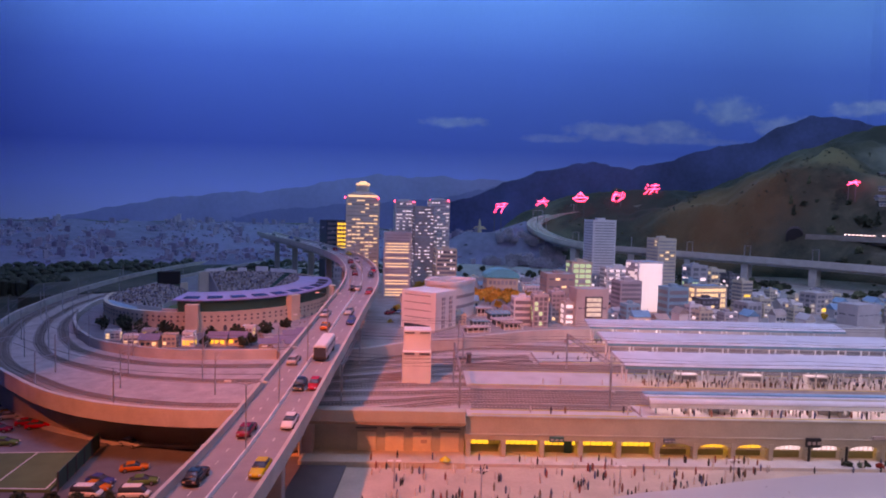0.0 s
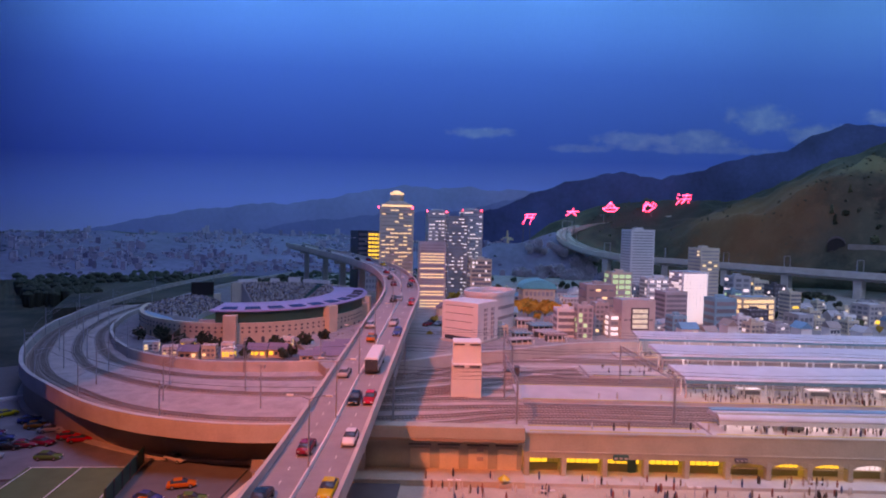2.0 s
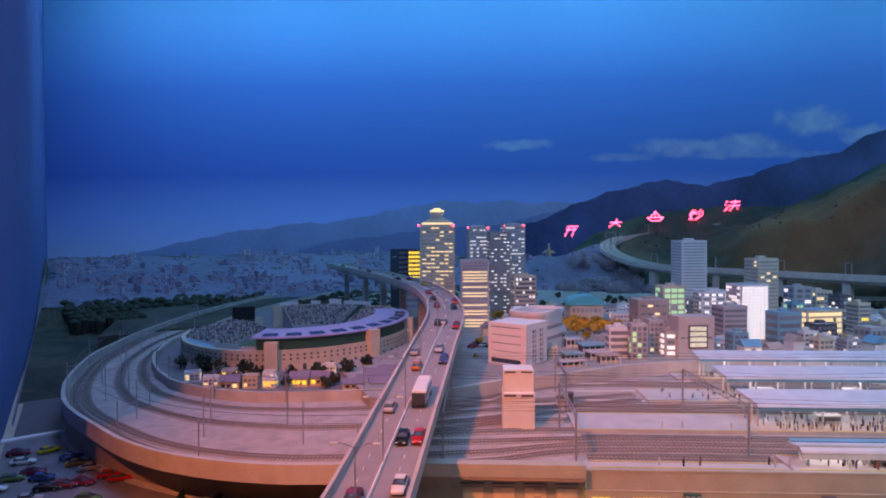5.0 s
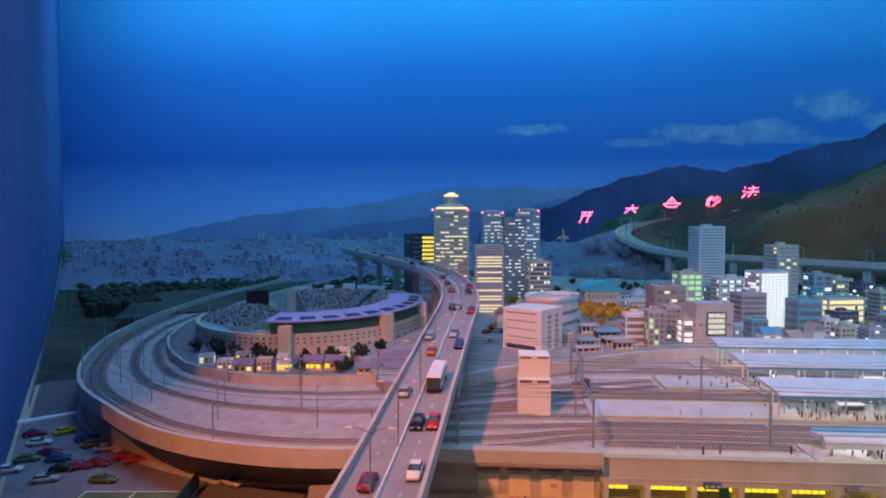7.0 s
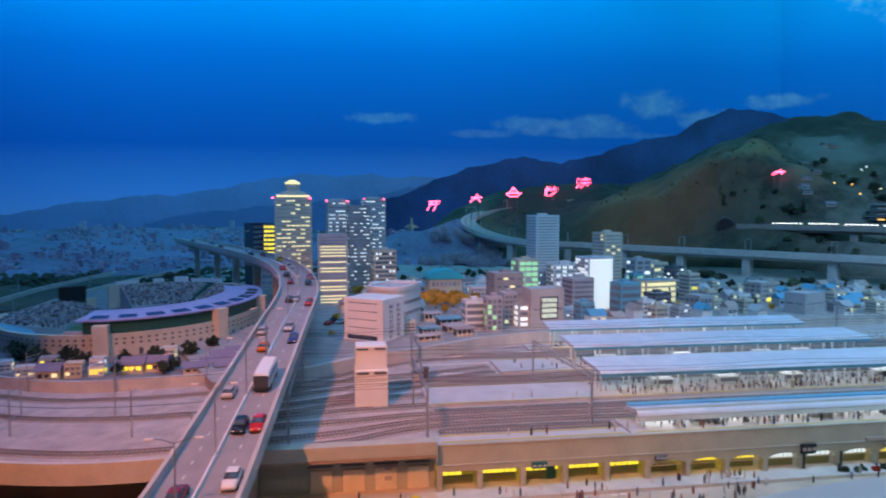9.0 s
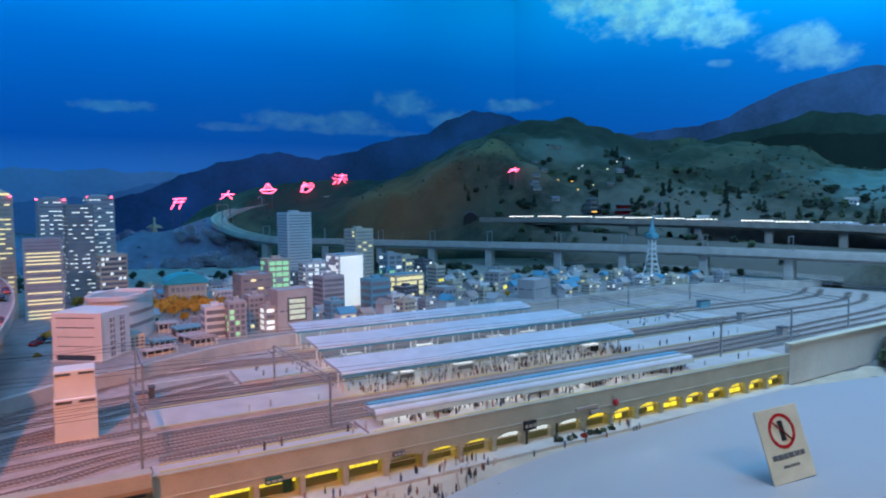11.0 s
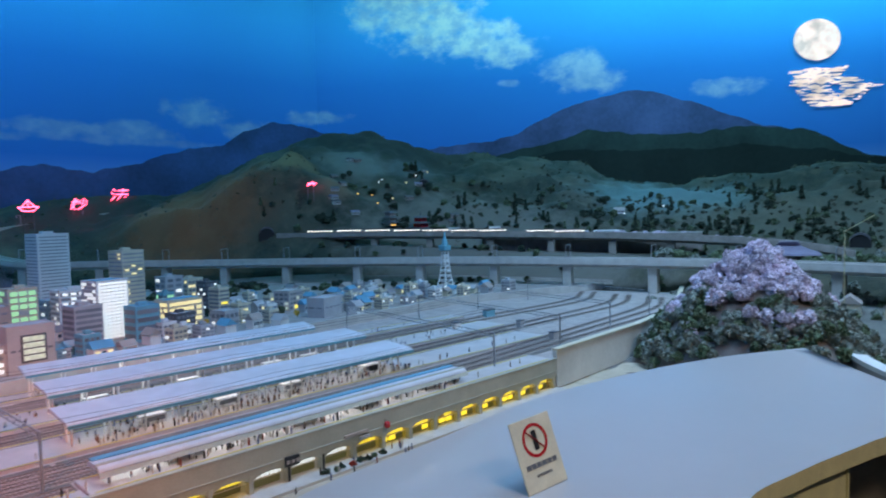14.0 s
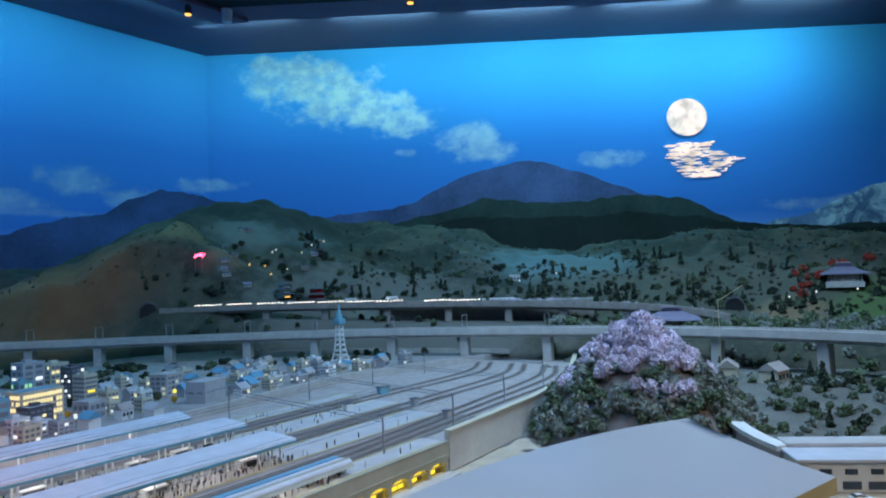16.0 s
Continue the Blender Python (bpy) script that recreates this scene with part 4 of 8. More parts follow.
# station signs
for x, z, w, h, mat, lab in ((0.205, 0.033, 0.032, 0.012, "green_panel", "small dark green station sign"), (0.46, 0.035, 0.026, 0.009, "dark_grey", "small dark sign over an arch"), (0.79, 0.030, 0.034, 0.021, "black", "black sign with red characters"), (0.985, 0.036, 0.03, 0.008, "brick", "small red sign over an arch")):
    s = thing("station_sign", lab, "sign", pose(x, -0.011, z))
    part("board", soften(Bag().box(-w / 2, -0.003, 0, w / 2, 0.003, h).mesh("board", mat), 0.0006), s)
    for j in range(3):
        u = -w / 2 + w * (j + 0.5) / 3
        part("marking", Bag().box(u - w * 0.11, -0.0040, h * 0.3, u + w * 0.11, -0.003, h * 0.65).mesh("marking", "brick" if mat == "black" else "grey"), s)

lantern = thing("paper_lantern", "round red paper lantern on the station front", "lantern", pose(1.048, -0.016, 0.054))
part("globe", Bag().tube(0, 0, -0.008, -0.004, 0.004, 0.0075, 12).tube(0, 0, -0.004, 0.004, 0.0075, 0.0075, 12).tube(0, 0, 0.004, 0.008, 0.0075, 0.004, 12).mesh("globe", "paint_red"), lantern)
part("hook", Bag().bar((0, 0.0, 0.008), (0, 0.010, 0.012), 0.001).mesh("hook", "dark_metal"), lantern)
fascia_sign = thing("fascia_sign", "long thin red sign strip over an arch", "sign", pose(0.961, -0.0095, 0.049))
part("board", soften(Bag().box(-0.034, -0.002, 0, 0.034, 0.002, 0.008).mesh("board", "brick"), 0.0005), fascia_sign)
# wall left of the station, under the tracks
lw = thing("viaduct_front", "beige viaduct wall with a recessed lower front and shuttered openings", "wall")
part("upper_band", soften(Bag().box(-0.36, -0.030, 0.078, -0.001, -0.004, RIM + 0.006).mesh("upper_band", "pale_wall"), 0.001), lw)
part("soffit", Bag().box(-0.36, -0.0285, 0.072, -0.001, 0.016, 0.0778).mesh("soffit", "tan_wall"), lw)
part("lower_wall", Bag().box(-0.36, 0.010, GZ, -0.001, 0.0158, 0.072).mesh("lower_wall", "pale_wall"), lw)
for i in range(4):
    x = -0.240 + i * 0.062
    part("shutter", soften(Bag().box(x, 0.0065, GZ + 0.006, x + 0.042, 0.0105, 0.045).mesh("shutter", "cream"), 0.001), lw)
    part("slot", Bag().box(x - 0.004, 0.0072, 0.0510, x + 0.044, 0.0105, 0.0535).mesh("slot", "dark_grey"), lw)
for z in (0.020, 0.040):
    part("notice", Bag().box(-0.098, 0.0042, z, -0.084, 0.0064, z + 0.008).mesh("notice", "brick"), lw, "small red notice")
structure("footway", soften(Bag().box(-0.36, -0.058, GZ - 0.006, -0.001, 0.010, 0.001).mesh("footway", "plaza"), 0.001), "pale raised footway along the viaduct wall", "footway")

# dark track beds between the platforms
for x0, y0, x1, y1 in ((0.41, 0.098, 2.1, 0.243), (0.03, 0.048, 0.40, 0.243), (0.44, 0.409, 2.1, 0.521), (0.47, 0.679, 2.15, 0.806)):
    structure("track_bed", Bag().box(x0, y0, DECK + 0.0002, x1, y1, DECK + 0.0010).mesh("track_bed", "trackbed"), "dark gravel bed between the platforms", "track bed")
# platforms and canopies
for i, (y0, y1, x0, x1) in enumerate(((0.0045, 0.044, 0.004, 0.40), (0.0045, 0.095, 0.404, 1.74), (0.255, 0.405, 0.02, 2.05), (0.525, 0.675, 0.26, 2.15), (0.81, 0.90, 0.42, 2.2))):
    p = thing("station_platform", "long pale railway platform with worn yellow edges", "platform", group="station platforms")
    part("slab", soften(Bag().box(x0, y0, DECK - 0.002, x1, y1, DECK + 0.008).mesh("slab", "platform"), 0.001), p)
    for y in (y0 + 0.001, y1 - 0.005):
        part("edge_strip", Bag().box(x0 + 0.01, y - 0.001, DECK + 0.0082, x1 - 0.01, y + 0.005, DECK + 0.0088).mesh("edge_strip", "platform_edge"), p)


def canopy(x0, x1, y0, y1, zf, zb, drop, mat, label, lit="lit_white"):
    """A platform roof on posts, with light strips under it."""
    c = thing("platform_canopy", label, "canopy", group="platform canopies")
    prof = [(y0, zf - drop * 0.72), (y0, zf - 0.0085), (y0 + 0.0025, zf - 0.0040), (y0 + 0.0075, zf - 0.0010), (y0 + 0.014, zf), (y1 - 0.006, zb), (y1, zb - 0.004), (y1, zb - drop * 0.7)]
    under = [(y1 - 0.003, zb - drop * 0.7), (y1 - 0.003, zb - 0.008), (y0 + 0.010, zf - 0.008), (y0 + 0.003, zf - 0.0105), (y0 + 0.003, zf - drop * 0.72)]
    ringp = prof + under
    k = len(ringp)
    v = [(x0, y, z) for y, z in ringp] + [(x1, y, z) for y, z in ringp]
    g = Bag().add(v, [(j, (j + 1) % k, k + (j + 1) % k, k + j) for j in range(k)] + [tuple(range(k)), tuple(range(2 * k - 1, k - 1, -1))])
    part("roof", g.mesh("roof", "canopy"), c)
    if mat == "canopy_blue":
        part("fascia", Bag().box(x0 + 0.001, y0 - 0.0022, zf - drop * 0.72 - 0.001, x1 - 0.001, y0, zf - 0.0065).mesh("fascia", mat), c, "teal fascia board")
    else:
        lean = [(y0 - 0.006, zf - 0.019), (y0 - 0.003, zf - 0.019), (y0 + 0.018, zf + 0.0005), (y0 + 0.018, zf + 0.0020), (y0 + 0.012, zf + 0.0015)]
        part("fascia", Bag().add([(x, y, z) for x in (x0 - 0.001, x1 + 0.001) for y, z in lean], [(j, (j + 1) % 5, 5 + (j + 1) % 5, 5 + j) for j in range(5)] + [(4, 3, 2, 1, 0), (5, 6, 7, 8, 9)]).mesh("fascia", mat), c, "leaning beige fascia board")
    post = Bag().tube(0, 0, 0, zf - DECK - 0.016, 0.0028, 0.0028, 6).mesh("post", "white")
    strip = Bag().box(-0.055, -0.004, 0, 0.055, 0.004, 0.002).mesh("lamp_strip", "tube_light")
    m = int((x1 - x0) / 0.078)
    for j in range(m + 1):
        x = x0 + 0.02 + (x1 - x0 - 0.04) * j / m
        for y in ((y0 + y1) / 2 - 0.018, (y0 + y1) / 2 + 0.018):
            part("post", post, c, at=pose(x, y, DECK + 0.008))
        if j < m - 1 and j % 2 == 0:
            part("lamp_strip", strip, c, at=pose(x + 0.06, (y0 + y1) / 2, zf - 0.0105))
    return c


front_canopy = canopy(0.425, 1.369, 0.022, 0.088, 0.125, 0.121, 0.015, "pale_wall", "long pale beige canopy over the front platform")
part("back_strip", soften(Bag().box(0.427, 0.0700, 0.1222, 1.367, 0.0875, 0.1255).mesh("back_strip", "blue_roof"), 0.001), front_canopy, "blue strip along the back of the roof")
part("rear_wall", soften(Bag().box(0.46, 0.076, DECK + 0.008, 1.33, 0.079, 0.112).mesh("rear_wall", "white"), 0.0004), front_canopy, "white panelled rear wall")
for i in range(14):
    part("rear_window", Bag().box(0.475 + i * 0.061, 0.0745, DECK + 0.013, 0.513 + i * 0.061, 0.0765, 0.108).mesh("rear_window", "glass_mid"), front_canopy)
canopy(0.437, 1.380, 0.252, 0.385, 0.152, 0.158, 0.018, "canopy_blue", "long pale canopy with a teal fascia")
canopy(0.470, 1.419, 0.530, 0.655, 0.156, 0.163, 0.018, "canopy_blue", "long pale canopy with a teal fascia")
canopy(0.482, 1.390, 0.790, 0.872, 0.160, 0.169, 0.016, "canopy_blue", "narrow pale canopy with a teal fascia")

for a, b in (((0.084, 0.750), (0.455, 0.802)), ((0.03, 0.560), (0.255, 0.548)), ((0.05, 0.655), (0.255, 0.668))):
    structure("walkway_line", Bag().bar((*a, DECK + 0.002), (*b, DECK + 0.002), 0.005, 0.002).mesh("walkway_line", "white"), "thin white walkway line on the rail deck", "marking")

# stairs huts, kiosks and boards under the canopies
kiosk_me = soften(Bag().box(-0.03, -0.012, 0, 0.03, 0.012, 0.022).mesh("body", "white"), 0.001)
glass_me = Bag().box(-0.025, -0.0128, 0.008, 0.025, -0.0118, 0.018).mesh("window", "glass_mid")
kiosk = None
rnd = random.Random(3)
for y in (0.058, 0.33, 0.60, 0.84):
    for x in (0.62, 0.86, 1.05, 1.24):
        m = pose(x + rnd.uniform(-0.05, 0.05), y, DECK + 0.008)
        if kiosk is None:
            kiosk = thing("platform_kiosk", "small white kiosk with a glazed front on a platform", "kiosk", m, "platform kiosks")
            part("body", kiosk_me, kiosk)
            part("window", glass_me, kiosk)
        else:
            copy_thing(kiosk, m)
for x, y in ((1.255, 0.29), (1.32, 0.05), (1.30, 0.56), (1.33, 0.82)):
    b = thing("departure_board", "black departure board on a post beneath the canopy", "board", pose(x, y, DECK + 0.008))
    part("post", Bag().tube(0, 0, 0, 0.012, 0.001, 0.001, 6).mesh("post", "metal"), b)
    part("panel", soften(Bag().box(-0.014, -0.003, 0.011, 0.014, 0.003, 0.027).mesh("panel", "black"), 0.0006), b)

# signal block over the tracks
blk = thing("signal_block", "white windowless two-tier service building beside the tracks", "building", pose(-0.112, 0.305, RIM))
part("lower_block", soften(Bag().box(-0.038, -0.038, DECK - RIM, 0.038, 0.03, 0.072).mesh("lower_block", "white"), 0.001), blk)
part("upper_block", soften(Bag().box(-0.036, -0.030, 0.072, 0.036, 0.028, 0.127).mesh("upper_block", "white"), 0.001), blk)
for x in (-0.02, 0.02):
    part("vent", Bag().box(x - 0.014, -0.040, 0.0635, x + 0.014, -0.037, 0.0685).mesh("vent", "dark_grey"), blk)
    part("vent", Bag().box(x - 0.013, -0.032, 0.119, x + 0.013, -0.029, 0.1225).mesh("vent", "dark_grey"), blk)
# relay boxes by the track
for x, y, w, h, mat in ((0.02, 0.50, 0.028, 0.022, "grey"), (0.045, 0.515, 0.012, 0.03, "dark_grey"), (2.09, 0.03, 0.05, 0.03, "brick"), (2.03, 0.20, 0.03, 0.028, "grey"), (1.95, 0.62, 0.035, 0.032, "white"), (2.3, 0.75, 0.06, 0.03, "teal"), (2.15, 0.45, 0.025, 0.03, "grey")):
    h_ = thing("trackside_hut", "small %s equipment hut beside the tracks" % {"grey": "grey", "dark_grey": "dark", "brick": "brown", "white": "white", "teal": "blue-green"}[mat], "hut", pose(x, y, DECK))
    part("body", soften(Bag().box(-w / 2, -0.012, 0, w / 2, 0.012, h).mesh("body", mat), 0.001), h_)
    part("roof", soften(Bag().box(-w / 2 - 0.002, -0.014, h, w / 2 + 0.002, 0.014, h + 0.003).mesh("roof", "dark_grey"), 0.0008), h_)

# ---- road bridge ----
DECK_Z = ((-1, 0.166), (-0.45, 0.166), (-0.3, 0.172), (0.0, 0.196), (0.25, 0.215), (0.93, 0.282), (1.5, 0.306), (2.5, 0.322), (4, 0.332))
centre = [(-0.384, -0.86), (-0.372, -0.60), (-0.366, -0.40), (-0.360, -0.22), (-0.352, 0.0), (-0.344, 0.20), (-0.330, 0.52), (-0.316, 0.80), (-0.325, 1.0), (-0.358, 1.25), (-0.44, 1.60), (-0.56, 1.95), (-0.71, 2.30), (-0.86, 2.62), (-1.06, 3.05), (-1.30, 3.60)]
bridge_path = spline([(x, y, lerp(y, DECK_Z)) for x, y in centre], 8)
HALF = 0.059
bridge = thing("road_bridge", "long grey four-lane road bridge curving over the tracks", "bridge")
part("deck", Bag().sweep(bridge_path, [(-HALF, -0.012), (HALF, -0.012), (HALF, 0.0), (-HALF, 0.0)]).mesh("deck", "road"), bridge, "grey road deck")
part("girder", Bag().sweep(bridge_path, [(-HALF * 0.7, -0.030), (HALF * 0.7, -0.030), (HALF * 0.8, -0.0121), (-HALF * 0.8, -0.0121)]).mesh("girder", "concrete"), bridge)
for s in (-1, 1):
    part("parapet", Bag().sweep(offset(bridge_path, s * (HALF + 0.001)), [(-0.003, -0.014), (0.003, -0.014), (0.003, 0.013), (-0.003, 0.013)]).mesh("parapet", "concrete"), bridge, "pale parapet")
part("median", Bag().sweep(bridge_path, [(-0.002, 0.0), (0.002, 0.0), (0.0012, 0.006), (-0.0012, 0.006)]).mesh("median", "white"), bridge, "pale median barrier")
for s in (-0.5, 0.5):
    line = offset(bridge_path, s * HALF, 0.0006)
    for i in range(0, len(line) - 1, 2):
        part("lane_line", Bag().bar(line[i], line[i].lerp(line[i + 1], 0.55), 0.0012, 0.0004).mesh("lane_line", "line_white"), bridge)
for i, foot in ((22, GZ), (32, GZ), (44, DECK), (53, 0.1), (66, 0.1), (74, 0.1), (82, 0.1), (90, 0.1), (98, 0.1), (106, 0.09), (114, 0.08)):
    p = bridge_path[min(i, len(bridge_path) - 1)]
    d = bridge_path[min(i + 1, len(bridge_path) - 1)] - bridge_path[i - 1]
    g = Bag().box(-0.016, -0.012, foot - p.z - 0.02, 0.016, 0.012, -0.029).box(-0.05, -0.012, -0.045, 0.05, 0.012, -0.028)
    part("pier", soften(g.mesh("pier", "concrete"), 0.002), bridge, at=pose(p.x, p.y, p.z, 0, 0, math.degrees(math.atan2(d.y, d.x)) - 90))


def street_lamp(h=0.10, arm=0.028, two=True):
    t = thing("street_lamp", "slim grey street lamp with curved arms", "street lamp", group="street lamps")
    part("pole", Bag().tube(0, 0, 0, h, 0.0014, 0.0009, 6).mesh("pole", "metal"), t)
    for s in ((-1, 1) if two else (1,)):
        a = part("arm", Bag().bar((0, 0, h), (s * arm * 0.6, 0, h + 0.006), 0.0010).bar((s * arm * 0.6, 0, h + 0.006), (s * arm, 0, h + 0.006), 0.0010).mesh("arm", "metal"), t)
        part("lamp_head", soften(Bag().box(s * arm - 0.005, -0.0018, h + 0.0045, s * arm + 0.005, 0.0018, h + 0.007).mesh("lamp_head", "white"), 0.0005), a)
    return t


lamp = None
for i in range(14, len(bridge_path), 9):
    p = bridge_path[i]
    d = bridge_path[min(i + 1, len(bridge_path) - 1)] - bridge_path[i - 1]
    m = pose(p.x, p.y, p.z + 0.004, 0, 0, math.degrees(math.atan2(d.y, d.x)) - 90)
    if lamp is None:
        lamp = street_lamp()
        lamp.matrix_basis = m
    else:
        copy_thing(lamp, m)


# ---- vehicles ----
def loft(sections):
    """A body from cross-sections (x, half width bottom, z bottom, half width top, z top)."""
    v, k = [], 8
    for x, wb, zb, wt, zt in sections:
        c = min(0.0012, (zt - zb) * 0.3)
        v += [(x, -wb + c, zb), (x, wb - c, zb), (x, wb, zb + c), (x, wt, zt - c), (x, wt - c, zt), (x, -wt + c, zt), (x, -wt, zt - c), (x, -wb, zb + c)]
    n = len(sections)
    f = [(i * k + j, i * k + (j + 1) % k, (i + 1) * k + (j + 1) % k, (i + 1) * k + j) for i in range(n - 1) for j in range(k)]
    return Bag().add(v, f + [tuple(range(k - 1, -1, -1)), tuple(range((n - 1) * k, n * k))])


CAR_BODY = [(-0.0275, 0.009, 0.005, 0.009, 0.009), (-0.026, 0.0102, 0.0035, 0.010, 0.0115), (-0.012, 0.0105, 0.003, 0.0103, 0.0122), (0.012, 0.0105, 0.003, 0.0103, 0.0117), (0.024, 0.0102, 0.0035, 0.0096, 0.010), (0.0275, 0.009, 0.0045, 0.0085, 0.008)]
CAR_CABIN = [(-0.021, 0.0094, 0.0115, 0.0088, 0.0120), (-0.0155, 0.0094, 0.0115, 0.0076, 0.0170), (0.002, 0.0094, 0.0115, 0.0076, 0.0172), (0.011, 0.0094, 0.0112, 0.0088, 0.0122)]
VAN_CABIN = [(-0.026, 0.0098, 0.0115, 0.0088, 0.0205), (-0.02, 0.0098, 0.0115, 0.0086, 0.0222), (0.012, 0.0098, 0.0115, 0.0086, 0.0220), (0.021, 0.0096, 0.0110, 0.0088, 0.0125)]
WHEEL = Bag().tube(0, 0, -0.0016, 0.0016, 0.0042, 0.0042, 10).mesh("wheel", "tyre")
RIM = Bag().tube(0, 0, -0.0019, 0.0019, 0.0024, 0.0024, 8).mesh("rim", "metal")
HEAD = Bag().box(-0.001, -0.0018, -0.001, 0.001, 0.0018, 0.001).mesh("headlight", "white")
TAIL = Bag().box(-0.001, -0.0018, -0.001, 0.001, 0.0018, 0.001).mesh("tail_light", "brick")


def car(colour, van=False, where="on the road"):
    names = {"white": "white", "red": "bright red", "black": "black", "silver": "silver", "yellow": "yellow", "blue": "dark blue", "orange": "orange", "maroon": "maroon", "green": "green"}
    t = thing("van" if van else "car", "%s model %s with dark windows %s" % (names[colour], "van" if van else "saloon car", where), "van" if van else "car", group="model cars")
    b = part("body", loft(CAR_BODY).mesh("body", "paint_" + colour, True), t)
    cab = VAN_CABIN if van else CAR_CABIN
    w = part("window_band", loft(cab).mesh("window_band", "glass_dark", True), b)
    x0, x1 = (-0.0205, 0.0125) if van else (-0.0150, 0.0015)
    z = 0.0222 if van else 0.0171
    part("roof", soften(Bag().box(x0, -0.0080, z - 0.0006, x1, 0.0080, z + 0.0008).mesh("roof", "paint_" + colour), 0.0006), b)
    for x in (-0.0165, 0.0165):
        for y in (-0.0096, 0.0096):
            wh = part("wheel", WHEEL, t, at=pose(x, y, 0.0042, 90, 0, 0))
            part("rim", RIM, wh)
    for y in (-0.0065, 0.0065):
        part("headlight", HEAD, b, at=pose(0.0268, y, 0.0075))
        part("tail_light", TAIL, b, at=pose(-0.0272, y, 0.0085))
    return t


def bus_thing():
    t = thing("bus", "white and black model coach on the bridge", "bus")
    b = part("body", soften(Bag().box(-0.058, -0.0145, 0.005, 0.058, 0.0145, 0.036).mesh("body", "white"), 0.0025, 2), t)
    part("side_band", soften(Bag().box(-0.0540, -0.0149, 0.0205, 0.0540, 0.0149, 0.0285).mesh("side_band", "black"), 0.001), b, "black window band")
    part("windscreen", soften(Bag().box(0.0565, -0.0135, 0.010, 0.0588, 0.0135, 0.033).mesh("windscreen", "glass_dark"), 0.0008), b)
    part("windscreen", soften(Bag().box(-0.0588, -0.0135, 0.010, -0.0565, 0.0135, 0.033).mesh("windscreen", "glass_dark"), 0.0008), b)
    pane = soften(Bag().box(-0.0075, -0.0005, 0.0212, 0.0075, 0.0005, 0.0278).mesh("window", "glass_mid"), 0.0004)
    for i in range(6):
        for s in (-1, 1):
            part("window", pane, b, at=pose(-0.045 + i * 0.018, s * 0.0151, 0))
    part("bumper", soften(Bag().box(0.055, -0.014, 0.004, 0.0600, 0.014, 0.011).mesh("bumper", "black"), 0.001), b)
    for x in (-0.034, 0.037):
        for y in (-0.0135, 0.0135):
            part("wheel", WHEEL, t, at=pose(x, y, 0.0052, 90, 0, 0) @ Matrix.Scale(1.25, 4))
    return t


CARS = {}


def park(colour, m, van=False, where="on the road"):
    key = (colour, van, where)
    if key not in CARS:
        CARS[key] = car(colour, van, where)
        CARS[key].matrix_basis = m
        return CARS[key]
    return copy_thing(CARS[key], m)


def on_bridge(y, side):
    """The pose of a vehicle on the bridge at depth y; side counts half widths."""
    i = min(range(1, len(bridge_path) - 1), key=lambda k: abs(bridge_path[k].y - y))
    a, b = (bridge_path[i], bridge_path[i + 1]) if bridge_path[i].y <= y else (bridge_path[i - 1], bridge_path[i])
    u = (y - a.y) / (b.y - a.y)
    p, d = a.lerp(b, u), (bridge_path[i + 1] - bridge_path[i - 1]).normalized()
    q = p + Vector((d.y, -d.x, 0)) * side * HALF
    turn = math.degrees(math.atan2(d.y, d.x)) + (0 if side < 0 else 180)
    return Matrix.Translation(q + Vector((0, 0, 0.0003))) @ pose(0, 0, 0, 0, 0, turn) @ pose(0, 0, 0, 0, -math.degrees(math.asin(d.z)) * (1 if side < 0 else -1), 0)


for colour, y, side in (("yellow", -0.52, 0.72), ("white", -0.33, 0.68), ("red", -0.14, 0.75), ("black", -0.145, 0.28), ("black", -0.55, -0.62), ("maroon", -0.37, -0.35), ("silver", 0.01, -0.55),
                        ("blue", 0.36, 0.72), ("silver", 0.46, 0.35), ("orange", 0.30, -0.3), ("silver", 0.43, -0.7), ("red", 0.72, 0.74), ("black", 0.76, -0.3), ("silver", 0.77, -0.02), ("black", 1.02, 0.55),
                        ("red", 1.14, 0.78), ("maroon", 1.05, -0.45), ("black", 1.22, -0.5), ("red", 1.42, -0.35), ("silver", 1.46, 0.2), ("yellow", 1.75, 0.5), ("red", 2.0, 0.4), ("black", 2.05, -0.4), ("silver", 2.25, 0.4), ("black", 2.6, -0.3), ("blue", 2.9, 0.4), ("black", 3.2, -0.4)):
    park(colour, on_bridge(y, side), where="on the bridge")
bus = bus_thing()
bus.matrix_basis = on_bridge(0.075, 0.40)


# ---- town buildings ----
PANES = {}


def pane(w, h, mat):
    key = (round(w, 4), round(h, 4), mat)
    if key not in PANES:
        PANES[key] = Bag().box(-w / 2, -0.0012, -h / 2, w / 2, 0.0012, h / 2).mesh("window", mat)
    return PANES[key]


FOOT = []


